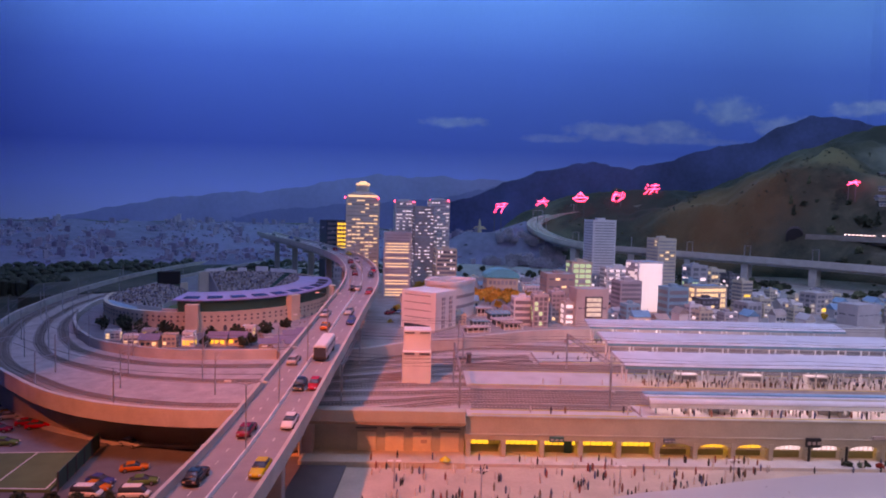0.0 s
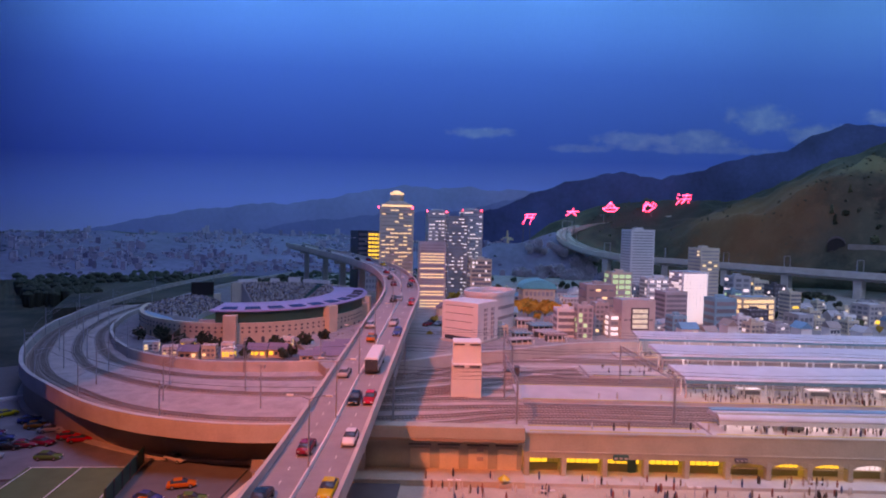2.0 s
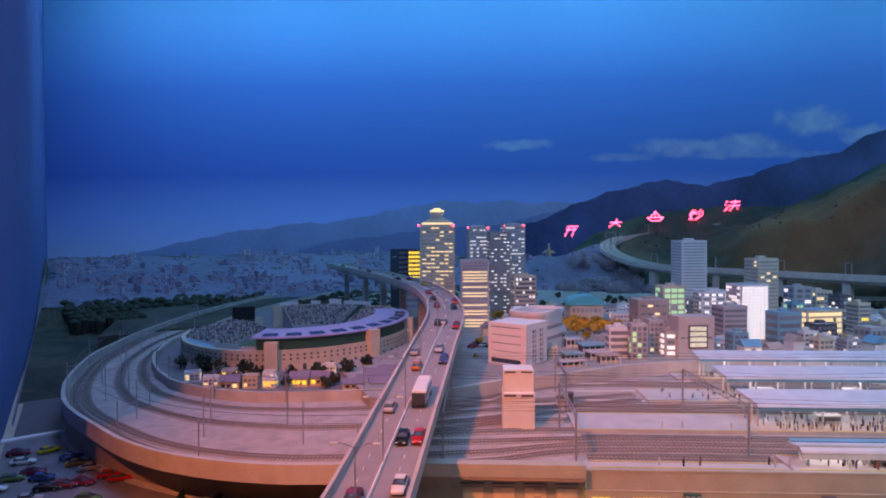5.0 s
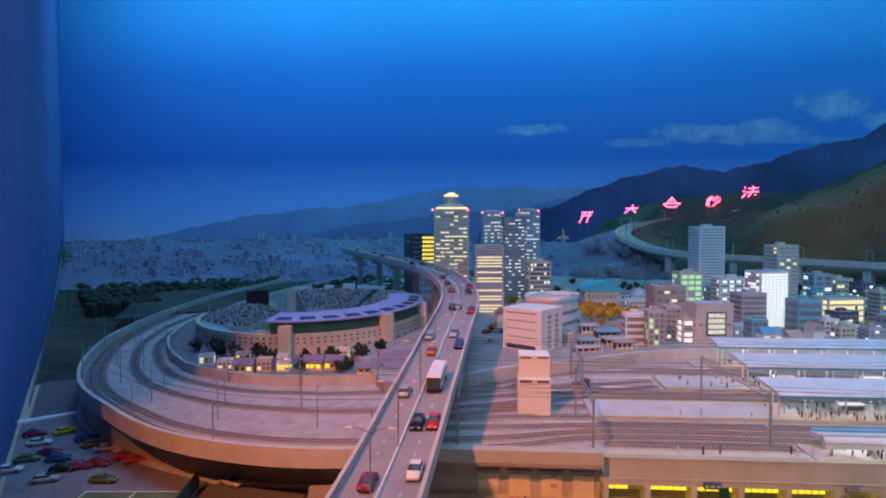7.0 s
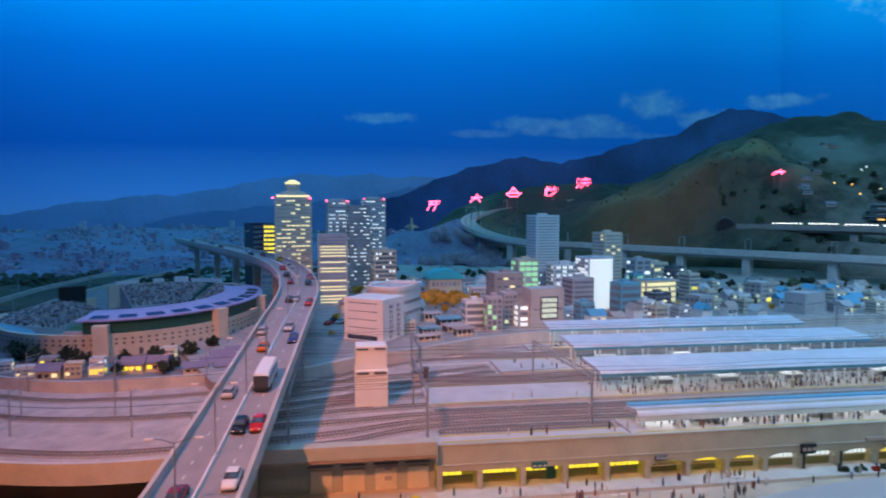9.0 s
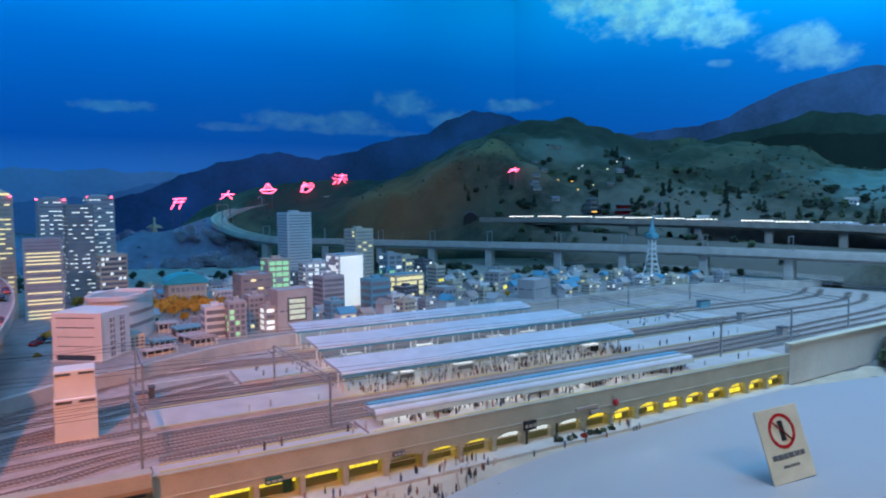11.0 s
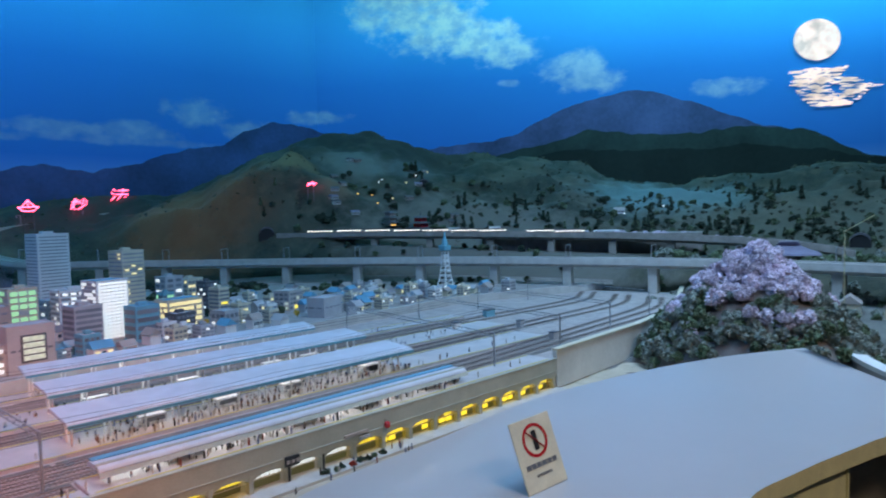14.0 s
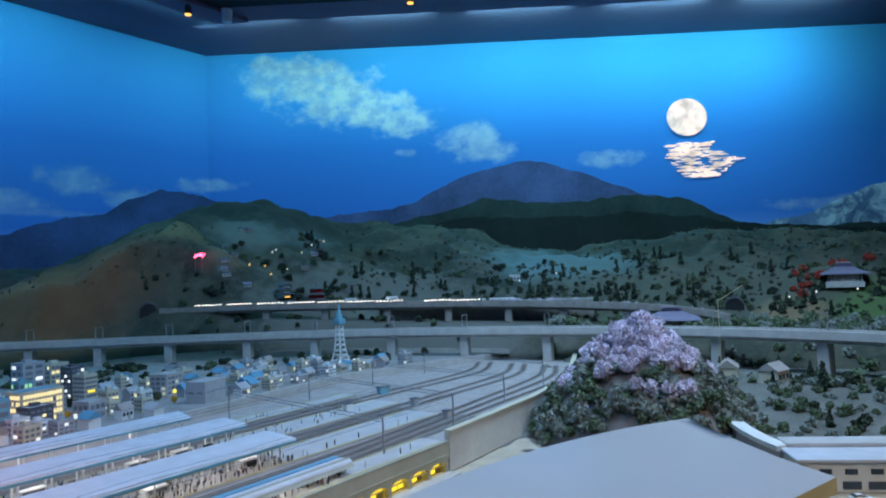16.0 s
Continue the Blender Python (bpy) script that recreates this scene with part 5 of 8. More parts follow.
def building(x, y, w, d, h, wall_mat, label, turn=0, lit="lit_warm", share=0.4, cols=4, rows=4, roof="grey", base=0.108, band=False, sides=True, top=True, seed=1, fill=0.55, tank=True, glass="glass_mid", wide=0.62):
    """A block with a parapet, roof gear and windows on its front and sides. band: windows in whole-storey strips."""
    t = thing("town_building", label, "building", pose(x, y, base, 0, 0, turn), "town buildings")
    FOOT.append((x, y, max(w, d) * 0.55))
    part("wall", soften(Bag().box(-w / 2, -d / 2, 0, w / 2, d / 2, h).mesh("wall", wall_mat), 0.0008), t)
    if top:
        g = Bag()
        for a in ((-w / 2, -d / 2, w / 2, -d / 2 + 0.003), (-w / 2, d / 2 - 0.003, w / 2, d / 2), (-w / 2, -d / 2 + 0.003, -w / 2 + 0.003, d / 2 - 0.003), (w / 2 - 0.003, -d / 2 + 0.003, w / 2, d / 2 - 0.003)):
            g.box(a[0], a[1], h, a[2], a[3], h + 0.004)
        part("parapet", g.mesh("parapet", wall_mat), t)
        part("roof", Bag().box(-w / 2 + 0.003, -d / 2 + 0.003, h + 0.0003, w / 2 - 0.003, d / 2 - 0.003, h + 0.0012).mesh("roof", roof), t)
    r = random.Random(seed)
    if tank:
        part("roof_hut", soften(Bag().box(-w * 0.12, 0, h, w * 0.22, d * 0.3, h + 0.014).mesh("roof_hut", wall_mat), 0.0006), t)
    faces = [(w, pose(0, -d / 2, 0), cols)]
    if sides:
        nc = max(1, round(cols * d / w))
        if x < 0.45:
            faces.append((d, pose(w / 2, 0, 0, 0, 0, 90), nc))
        if x > -0.2:
            faces.append((d, pose(-w / 2, 0, 0, 0, 0, -90), nc))
    for fw, m, nc in faces:
        ph = (h - 0.010) / rows
        if band:
            for j in range(rows):
                part("window", pane(fw * 0.86, ph * fill, lit if r.random() < share else glass), t, at=m @ pose(0, 0, 0.006 + ph * (j + 0.5)))
            continue
        pw = fw * 0.9 / nc
        if rows > 6:
            for j in range(rows):
                part("window_band", pane(fw * 0.90, ph * fill, glass), t, at=m @ pose(0, 0.0006, 0.006 + ph * (j + 0.5)))
                for i in range(nc):
                    if r.random() < share * (0.5 if m is not faces[0][1] else 1):
                        part("window", pane(pw * wide, ph * fill * 0.9, lit), t, at=m @ pose(-fw * 0.45 + pw * (i + 0.5), 0, 0.006 + ph * (j + 0.5)))
            continue
        for j in range(rows):
            for i in range(nc):
                part("window", pane(pw * 0.68, ph * fill, lit if r.random() < share else glass), t, at=m @ pose(-fw * 0.45 + pw * (i + 0.5), 0, 0.006 + ph * (j + 0.5)))
    return t


# tall towers behind the bridge
tw = building(-0.412, 1.93, 0.168, 0.14, 0.485, "cream", "tall cream tower with scattered yellow windows and a stepped crown", 6, "lit_warm", 0.42, 7, 25, sides=True, seed=4, tank=False, fill=0.30, glass="glass_warm", wide=0.86)
part("crown", soften(Bag().box(-0.072, -0.06, 0.489, 0.072, 0.06, 0.502).prism([(-0.066, -0.054), (0.066, -0.054), (0.066, 0.054), (-0.066, 0.054)], 0.502, 0.516, scale=0.70).tube(0, 0, 0.514, 0.556, 0.034, 0.034, 16).mesh("crown", "cream"), 0.002), tw, "stepped cream crown")
part("crown_light", Bag().box(-0.074, -0.063, 0.4895, 0.074, 0.063, 0.498).mesh("crown_light", "lit_warm"), tw, "glowing yellow cornice")
part("crown_light", Bag().tube(0, 0, 0.550, 0.560, 0.0355, 0.0345, 16).tube(0, 0, 0.560, 0.570, 0.026, 0.014, 16).mesh("crown_light", "lit_warm"), tw, "glowing yellow crown")
building(-0.227, 1.80, 0.132, 0.10, 0.318, "pale_grey", "pale office tower with lit storey bands", 4, "lit_warm", 0.55, 5, 22, band=True, seed=9, tank=False, fill=0.30, glass="glass_pale")
for x, y, h, s in ((-0.209, 2.36, 0.478, 2), (-0.010, 2.46, 0.490, 5)):
    b = building(x, y, 0.118, 0.12, h, "pale_grey", "tall grey twin tower with small white windows", 8, "lit_white", 0.44, 6, 23, seed=s, tank=False, fill=0.25, glass="glass_pale", wide=0.86)
    part("cap", soften(Bag().prism([(-0.045, -0.045), (0.045, -0.045), (0.045, 0.045), (-0.045, 0.045)], h + 0.001, h + 0.014, scale=0.6).mesh("cap", "grey"), 0.001), b)
building(-0.099, 2.22, 0.11, 0.10, 0.450, "brick_grey", "tall brown-grey tower between the twin towers with small lit windows", 8, "lit_white", 0.36, 6, 23, seed=6, tank=False, fill=0.25, glass="glass_pale", wide=0.84)
building(0.021, 2.05, 0.112, 0.10, 0.228, "cream", "lower beige office block beside the towers", 8, "lit_white", 0.2, 6, 10, seed=8)
building(-0.665, 2.66, 0.12, 0.12, 0.350, "glass_dark", "dark glass block with a lit yellow side", 30, "lit_yellow", 0.0, 6, 12, seed=3, tank=False)
# added block, hides the lower glowing rows of the yellow front behind it
building(-0.583, 2.515, 0.10, 0.04, 0.185, "grey", "low grey office block with dark windows", 6, "lit_warm", 0.05, 5, 5, seed=51, tank=False)
building(-0.583, 2.555, 0.085, 0.02, 0.350, "dark_grey", "yellow-lit stair front of a dark glass block", 6, "lit_yellow", 1.0, 4, 14, seed=3, tank=False, fill=0.62, wide=0.8)
for x, y, z in ((-0.496, 1.86, 0.601), (-0.328, 1.86, 0.601), (-0.265, 2.30, 0.594), (-0.155, 2.30, 0.592), (-0.06, 2.40, 0.606), (0.045, 2.40, 0.606)):
    a = thing("aviation_light", "small red warning light on a tower roof", "lamp", pose(x, y, z - 0.012))
    part("bulb", Bag().tube(0, 0, 0, 0.010, 0.004, 0.003, 8).mesh("bulb", "red_lamp"), a)

# white hall and round hall
wh = thing("white_hall", "white boxy hall with recessed grey window bands", "building", pose(-0.174, 0.947, 0.108, 0, 0, -35))
W, D, H = 0.151, 0.136, 0.142
FOOT.append((-0.09, 0.97, 0.10))
part("core", Bag().box(0.004, 0.005, 0, W - 0.004, D, H - 0.002).mesh("core", "dark_grey"), wh, "dark recessed joints")
part("roof_slab", soften(Bag().box(0, 0, H - 0.014, W, D, H).mesh("roof_slab", "white"), 0.001), wh)
for i in range(4):
    part("floor_band", soften(Bag().box(0.0, 0.0, 0.020 + i * 0.0270, W, D - 0.001, 0.0442 + i * 0.0270).mesh("floor_band", "white"), 0.0006), wh)
for x0, x1 in ((0, 0.010), (W - 0.022, W)):
    part("corner_pier", soften(Bag().box(x0, -0.001, 0, x1, 0.012, H - 0.0135).mesh("corner_pier", "white"), 0.0006), wh)
part("side_panel", soften(Bag().box(W - 0.004, 0.0122, 0.004, W + 0.0006, D - 0.001, H - 0.0142).mesh("side_panel", "white"), 0.0006), wh)
for y in (0.048, 0.096):
    for i in range(7):
        part("side_window", Bag().box(W - 0.001, y - 0.010, 0.010 + i * 0.0165, W + 0.0015, y + 0.010, 0.0220 + i * 0.0165).mesh("side_window", "glass_mid"), wh)
    part("side_fin", soften(Bag().box(W - 0.002, y - 0.0012, 0.004, W + 0.003, y + 0.0012, H - 0.016).mesh("side_fin", "white"), 0.0004), wh)
part("entrance", Bag().box(0.014, -0.0005, 0.004, W - 0.028, 0.004, 0.0215).mesh("entrance", "glass_dark"), wh, "dark ground-floor glazing")
part("plinth", soften(Bag().box(-0.006, -0.010, 0, W + 0.004, D, 0.007).mesh("plinth", "concrete"), 0.001), wh)
rh = thing("round_hall", "white curved hall with an oval sunken roof", "building", pose(0.018, 1.245, 0.108, 0, 0, -30))
FOOT.append((0.02, 1.25, 0.12))
def squarish(v, size):
    return math.copysign(abs(v) ** 0.55, v) * size


ell = [(squarish(math.cos(6.2832 * i / 36), 0.076), squarish(math.sin(6.2832 * i / 36), 0.118)) for i in range(36)]
part("wall", Bag().prism(ell, 0, 0.138).mesh("wall", "white"), rh)
part("rim", Bag().sweep([Vector((x, y, 0.138)) for x, y in ell + ell[:2]], [(-0.010, 0), (0.005, 0), (0.005, 0.014), (-0.010, 0.014)]).mesh("rim", "white"), rh)
part("sunken_roof", Bag().prism([(x * 0.88, y * 0.88) for x, y in ell], 0.1382, 0.140).mesh("sunken_roof", "grey"), rh, "grey sunken roof")
part("roof_drum", Bag().tube(0.01, 0, 0.140, 0.147, 0.04, 0.038, 18).mesh("roof_drum", "pale_grey"), rh)
for z in (0.045, 0.085):
    part("window_band", Bag().sweep([Vector((x * 1.004, y * 1.004, z)) for x, y in ell + ell[:2]], [(-0.001, 0), (0.001, 0), (0.001, 0.012), (-0.001, 0.012)]).mesh("window_band", "glass_pale"), rh)
part("stair_tower", soften(Bag().box(-0.104, -0.02, 0, -0.070, 0.05, 0.153).mesh("stair_tower", "white"), 0.001), rh)
# domed cream hall with a turquoise roof
dh = building(0.315, 1.98, 0.165, 0.12, 0.092, "cream", "cream hall with tall windows under a turquoise vaulted roof", 4, "lit_warm", 0.06, 7, 2, seed=12, tank=False, top=False, fill=0.5, glass="glass_pale")
n = 12
ringv = [(0.092 * math.cos(math.pi * i / n), 0.045 * math.sin(math.pi * i / n)) for i in range(n + 1)]
v = [(x, yy, 0.0922 + z) for yy in (-0.064, 0.064) for x, z in ringv]
part("vaulted_roof", Bag().add(v, [(i, i + 1, n + 2 + i, n + 1 + i) for i in range(n)] + [tuple(range(n, -1, -1)), tuple(range(n + 1, 2 * n + 2))]).mesh("vaulted_roof", "turquoise"), dh, "turquoise vaulted roof")

building(0.452, 1.80, 0.085, 0.07, 0.070, "white", "white two-storey hall with a flat turquoise roof", 4, "lit_white", 0.1, 5, 3, seed=19, roof="turquoise", tank=False, glass="glass_pale")
building(0.540, 1.62, 0.136, 0.12, 0.150, "brick", "plain red-brown block with a flat roof", 5, "lit_warm", 0.1, 4, 4, seed=21, fill=0.25)
building(0.695, 1.84, 0.106, 0.10, 0.192, "cream", "pale office block with a green-lit glass front", 5, "lit_green", 0.95, 3, 7, seed=22, fill=0.72, glass="pale_grey", wide=0.8)
building(0.888, 2.18, 0.136, 0.12, 0.400, "white", "tall slim white apartment tower with many balconies", 10, "lit_warm", 0.02, 2, 26, band=True, seed=23, fill=0.32, glass="glass_pale")
building(0.867, 1.98, 0.12, 0.09, 0.118, "grey", "low grey office block with dark windows", 5, "lit_white", 0.1, 5, 5, seed=24)
building(0.890, 1.84, 0.142, 0.10, 0.168, "white", "white office block with rows of lit windows", 5, "lit_white", 0.5, 4, 8, band=False, seed=25, glass="glass_pale")
wb = building(0.905, 1.48, 0.130, 0.10, 0.226, "white", "white glowing glass-fronted tower with a blue roof", 14, "lit_white", 1.0, 7, 17, roof="blue_roof", seed=26, tank=False, fill=0.80, glass="pale_grey", wide=0.84)
building(1.101, 1.81, 0.104, 0.10, 0.320, "cream", "slim cream apartment tower with lit stairs", 14, "lit_warm", 0.30, 3, 18, seed=27, fill=0.4, glass="glass_pale")
bf = building(0.553, 1.09, 0.130, 0.09, 0.143, "brown", "brown office block with a large lit window", 6, "lit_white", 0.0, 6, 1, seed=28, tank=False, fill=0.05)
part("frame", soften(Bag().box(-0.03, -0.0475, 0.035, 0.04, -0.0455, 0.118).mesh("frame", "dark_grey"), 0.0006), bf)
for j in range(4):
    part("window", pane(0.058, 0.0145, "lit_pale"), bf, at=pose(0.005, -0.048, 0.048 + j * 0.019))
building(0.788, 1.36, 0.10, 0.09, 0.150, "grey", "grey stepped office block", 10, "lit_white", 0.03, 4, 7, seed=29)
building(0.755, 1.20, 0.06, 0.06, 0.070, "teal", "small blue-green shop block", 10, "lit_white", 0.05, 3, 3, seed=30)
building(0.985, 1.335, 0.100, 0.08, 0.130, "teal", "pale turquoise block with strip windows", 12, "glass_dark", 0.0, 3, 4, band=True, seed=31, roof="blue_roof")
building(1.185, 1.475, 0.165, 0.09, 0.124, "cream", "long office block with warm lit windows and a blue roof", 12, "lit_warm", 0.85, 12, 5, seed=32, roof="blue_roof", tank=False, fill=0.6)
building(1.385, 2.06, 0.098, 0.09, 0.170, "grey", "grey office block with bright stair windows", 10, "lit_white", 0.5, 2, 6, seed=33)
building(1.33, 1.98, 0.06, 0.06, 0.10, "teal", "small shop block with green lights", 10, "lit_green", 0.6, 3, 3, seed=37)
building(1.534, 2.16, 0.092, 0.09, 0.142, "cream", "plain cream office block with small windows", 10, "lit_warm", 0.1, 4, 6, seed=34)
sg = building(1.514, 1.92, 0.070, 0.07, 0.140, "dark_grey", "dark block with an upright red and white sign", 14, "lit_white", 0.15, 3, 6, seed=35)
for j in range(5):
    part("sign_panel", Bag().box(-0.012, -0.0385, 0.03 + j * 0.018, 0.010, -0.0365, 0.043 + j * 0.018).mesh("sign_panel", "brick" if j % 2 else "white"), sg)
building(1.312, 1.33, 0.078, 0.08, 0.072, "grey", "small grey shop with a yellow lit sign", 18, "lit_white", 0.1, 3, 2, seed=36, tank=False)
building(1.43, 1.62, 0.06, 0.07, 0.135, "cream", "narrow block with a yellow signboard", 14, "lit_yellow", 0.1, 1, 7, seed=38)
building(0.287, 1.07, 0.072, 0.06, 0.106, "white", "small white office block with strip windows", 4, "lit_white", 0.1, 3, 4, band=True, seed=41)
building(0.349, 1.03, 0.060, 0.05, 0.123, "grey", "slim grey office block with greenish glass", 4, "lit_green", 0.15, 3, 6, seed=42, fill=0.7)
building(0.440, 1.16, 0.055, 0.06, 0.120, "grey", "slim grey office block with dark windows", 4, "lit_warm", 0.15, 3, 6, seed=43)
building(0.470, 1.08, 0.042, 0.05, 0.090, "brown", "slim brown block with bright lit windows", 4, "lit_white", 0.7, 1, 4, seed=44)
building(1.135, 1.35, 0.09, 0.07, 0.082, "dark_grey", "dark arched-top shop block", 12, "lit_warm", 0.05, 4, 4, seed=45)
building(1.055, 1.30, 0.062, 0.06, 0.060, "white", "small white shop with dark windows", 12, "lit_white", 0.1, 3, 3, seed=46)
building(1.756, 1.26, 0.145, 0.09, 0.084, "grey", "plain pale grey windowless block", 22, "lit_white", 0.0, 4, 1, seed=47, tank=False, fill=0.08)
bs = building(1.754, 1.56, 0.11, 0.09, 0.095, "brown", "brown block with a lit yellow shop front", 22, "lit_pale", 0.15, 4, 4, seed=48, tank=False)
part("sign_panel", Bag().box(-0.014, -0.049, 0.012, 0.014, -0.046, 0.026).mesh("sign_panel", "lit_yellow"), bs, "lit yellow shop sign")
# low market sheds in front of the white hall: flat roofs on posts over dark stalls
def market_shed(x, y, w, d, h, mat, colour, turn):
    t = thing("market_shed", "low open market shed with a flat %s roof" % colour, "shed", pose(x, y, 0.108, 0, 0, turn), "market sheds")
    FOOT.append((x, y, max(w, d) * 0.5))
    part("roof", soften(Bag().box(-w / 2, -d / 2, h, w / 2, d / 2, h + 0.005).mesh("roof", mat), 0.001), t)
    part("back_room", Bag().box(-w * 0.4, -d * 0.1, 0, w * 0.4, d * 0.45, h).mesh("back_room", "dark_grey"), t)
    for i in range(5):
        px = -w * 0.45 + w * 0.9 * i / 4
        part("post", Bag().box(px - 0.0015, -d * 0.45, 0, px + 0.0015, -d * 0.45 + 0.003, h).mesh("post", "white"), t)
        part("roof_rib", Bag().box(px - 0.001, -d / 2 + 0.002, h + 0.005, px + 0.001, d / 2 - 0.002, h + 0.0072).mesh("roof_rib", "pale_grey"), t)
    part("stall_counter", soften(Bag().box(-w * 0.4, -d * 0.35, 0, w * 0.4, -d * 0.25, h * 0.4).mesh("stall_counter", "cream"), 0.0006), t)


for x, y, w, d, h, mat, colour, turn in ((0.10, 0.90, 0.10, 0.045, 0.016, "brown", "brown", 20), (0.215, 1.17, 0.10, 0.09, 0.026, "canopy_blue", "blue-grey", 10), (0.215, 1.05, 0.085, 0.07, 0.020, "grey", "grey", 14), (0.235, 0.965, 0.08, 0.045, 0.022, "brick", "dull red", 16), (0.12, 1.02, 0.07, 0.06, 0.018, "canopy_blue", "blue-grey", 12),
                                         (0.16, 1.27, 0.07, 0.06, 0.03, "pale_grey", "pale grey", 6)):
    market_shed(x, y, w, d, h, mat, colour, turn)


# small houses with gabled roofs
def house(x, y, w, d, h, wall_mat, roof_mat, label, turn=0, lit="lit_warm", share=0.3, seed=0, base=0.108, group="small houses"):
    t = thing("house", label, "house", pose(x, y, base, 0, 0, turn), group)
    FOOT.append((x, y, max(w, d) * 0.55))
    part("wall", Bag().box(-w / 2, -d / 2, 0, w / 2, d / 2, h).mesh("wall", wall_mat), t)
    e, r = 0.004, h * 0.55 + 0.004
    v = [(-w / 2 - e, -d / 2 - e, h), (w / 2 + e, -d / 2 - e, h), (w / 2 + e, d / 2 + e, h), (-w / 2 - e, d / 2 + e, h), (-w / 2 - e, 0, h + r), (w / 2 + e, 0, h + r)]
    part("roof", Bag().add(v, [(0, 1, 5, 4), (2, 3, 4, 5), (1, 2, 5), (3, 0, 4), (3, 2, 1, 0)]).mesh("roof", roof_mat), t)
    rr = random.Random(seed)
    for i in range(3):
        part("window", pane(w * 0.2, h * 0.36, lit if rr.random() < share else "glass_dark"), t, at=pose(-w * 0.3 + i * w * 0.3, -d / 2, h * 0.55))
    part("door", pane(w * 0.14, h * 0.6, "brown"), t, at=pose(w * 0.12, -d / 2 - 0.0005, h * 0.3))
    return t


rnd = random.Random(21)
walls = ("cream", "white", "grey", "white")
roofs = ("tile_roof", "blue_roof", "blue_roof", "grey", "grey", "brick")
FOOT += [(0.0, 0.84, 0.06), (0.20, 1.65, 0.10), (0.38, 1.62, 0.08), (0.31, 1.73, 0.09), (0.26, 1.85, 0.09), (0.38, 1.76, 0.05), (0.27, 1.46, 0.10)]
spots = []
for _ in range(2600):
    a, d = rnd.uniform(-4, 50), rnd.uniform(2.2, 4.1)
    q = polar(a, d)
    edge = lerp(q.x, ((-0.3, 0.56), (0.0, 0.74), (0.26, 0.89), (0.5, 0.97), (1.2, 1.06), (1.9, 1.14), (3.2, 1.2)))
    if q.y < edge + 0.045 or any(math.hypot(q.x - fx, q.y - fy) < fr + 0.036 for fx, fy, fr in FOOT + spots) or math.hypot(q.x - 2.745, q.y - 1.468) < 0.2 or (d > 3.1 and rnd.random() < 0.7):
        continue
    spots.append((q.x, q.y, 0.036))
    if len(spots) > 88:
        break
for _ in range(1500):
    q = polar(rnd.uniform(36, 60), rnd.uniform(2.75, 3.75))
    if q.y < lerp(q.x, ((1.2, 1.06), (1.9, 1.14), (2.5, 1.19), (3.0, 1.06), (3.4, 0.95))) + 0.05 or q.x > 3.3 or any(math.hypot(q.x - fx, q.y - fy) < fr + 0.04 for fx, fy, fr in FOOT + spots) or math.hypot(q.x - 2.745, q.y - 1.468) < 0.16:
        continue
    spots.append((q.x, q.y, 0.04))
    if len(spots) > 130:
        break
for i, (x, y, _r) in enumerate(spots):
    wm, rm = rnd.choice(walls), rnd.choice(roofs)
    if rnd.random() < 0.55:
        house(x, y, rnd.uniform(0.05, 0.068), rnd.uniform(0.04, 0.05), rnd.uniform(0.026, 0.04), wm, rm, "small %s house with a pitched %s roof" % (wm, {"tile_roof": "grey tiled", "blue_roof": "blue", "brick": "red", "dark_grey": "dark", "grey": "grey"}[rm]), rnd.choice((8, 14, 100)), share=0.15, seed=i)
    else:
        building(x, y, rnd.uniform(0.045, 0.065), rnd.uniform(0.045, 0.06), rnd.uniform(0.035, 0.07), wm, "small %s shop block with a flat roof" % wm.replace("_", " "), rnd.choice((8, 12, 16)), rnd.choice(("lit_white", "lit_warm", "lit_white")), 0.10, 3, 3, roof=rm, seed=70 + i, sides=x > 0.9)

# houses inside the loop before the stadium
for i, (x, y, w, h, wm, rf, turn, lit, share, n) in enumerate(((-1.10, 0.70, 0.052, 0.034, "white", "pale_grey", 18, "lit_warm", 0.2, 2), (-1.015, 0.64, 0.050, 0.032, "white", "pale_grey", 14, "lit_warm", 0.1, 2), (-1.0, 0.745, 0.050, 0.032, "grey", "tile_roof", 8, "lit_yellow", 0.2, 2), (-0.885, 0.618, 0.048, 0.044, "cream", "pale_grey", 6, "lit_warm", 0.2, 2),
                                                               (-0.83, 0.628, 0.044, 0.030, "white", "tile_roof", 4, "lit_yellow", 0.5, 2), (-0.855, 0.70, 0.04, 0.036, "white", "pale_grey", 4, "lit_white", 0.3, 2), (-0.695, 0.82, 0.042, 0.036, "white", "cream", -4, "lit_warm", 0.3, 2))):
    building(x, y, w * 0.9, 0.036, h * 0.85, wm, "small %s two-storey house with a flat roof" % wm, turn, lit, share, 3, n, roof=rf, base=0.094, seed=200 + i, tank=False)
for i, (x, y, turn, lit, share) in enumerate(((-0.745, 0.65, 0, "lit_yellow", 0.9), (-0.685, 0.66, -4, "lit_yellow", 0.3), (-0.94, 0.60, 6, "lit_warm", 0.1))):
    house(x, y, 0.056, 0.040, 0.026, "cream", "purple_tile", "small cream house with a purple-grey tiled roof", turn, lit, share, i, 0.094, "small houses")
for i, (x, y) in enumerate(((-0.545, 0.69), (-0.50, 0.64), (-0.535, 0.78), (-0.48, 0.72), (-0.50, 0.83), (-0.58, 0.63), (-0.45, 0.66))):
    house(x, y, 0.062, 0.044, 0.017, "cream", "purple_tile", "low house with a purple-grey tiled roof by the stadium", 14, "lit_warm", 0.1, i, 0.094, "small houses")

# ---- stadium ----
st = thing("stadium", "oval stadium with cream arcaded walls and a purple stand roof", "stadium", pose(-0.95, 1.42, 0.094, 0, 0, 0))


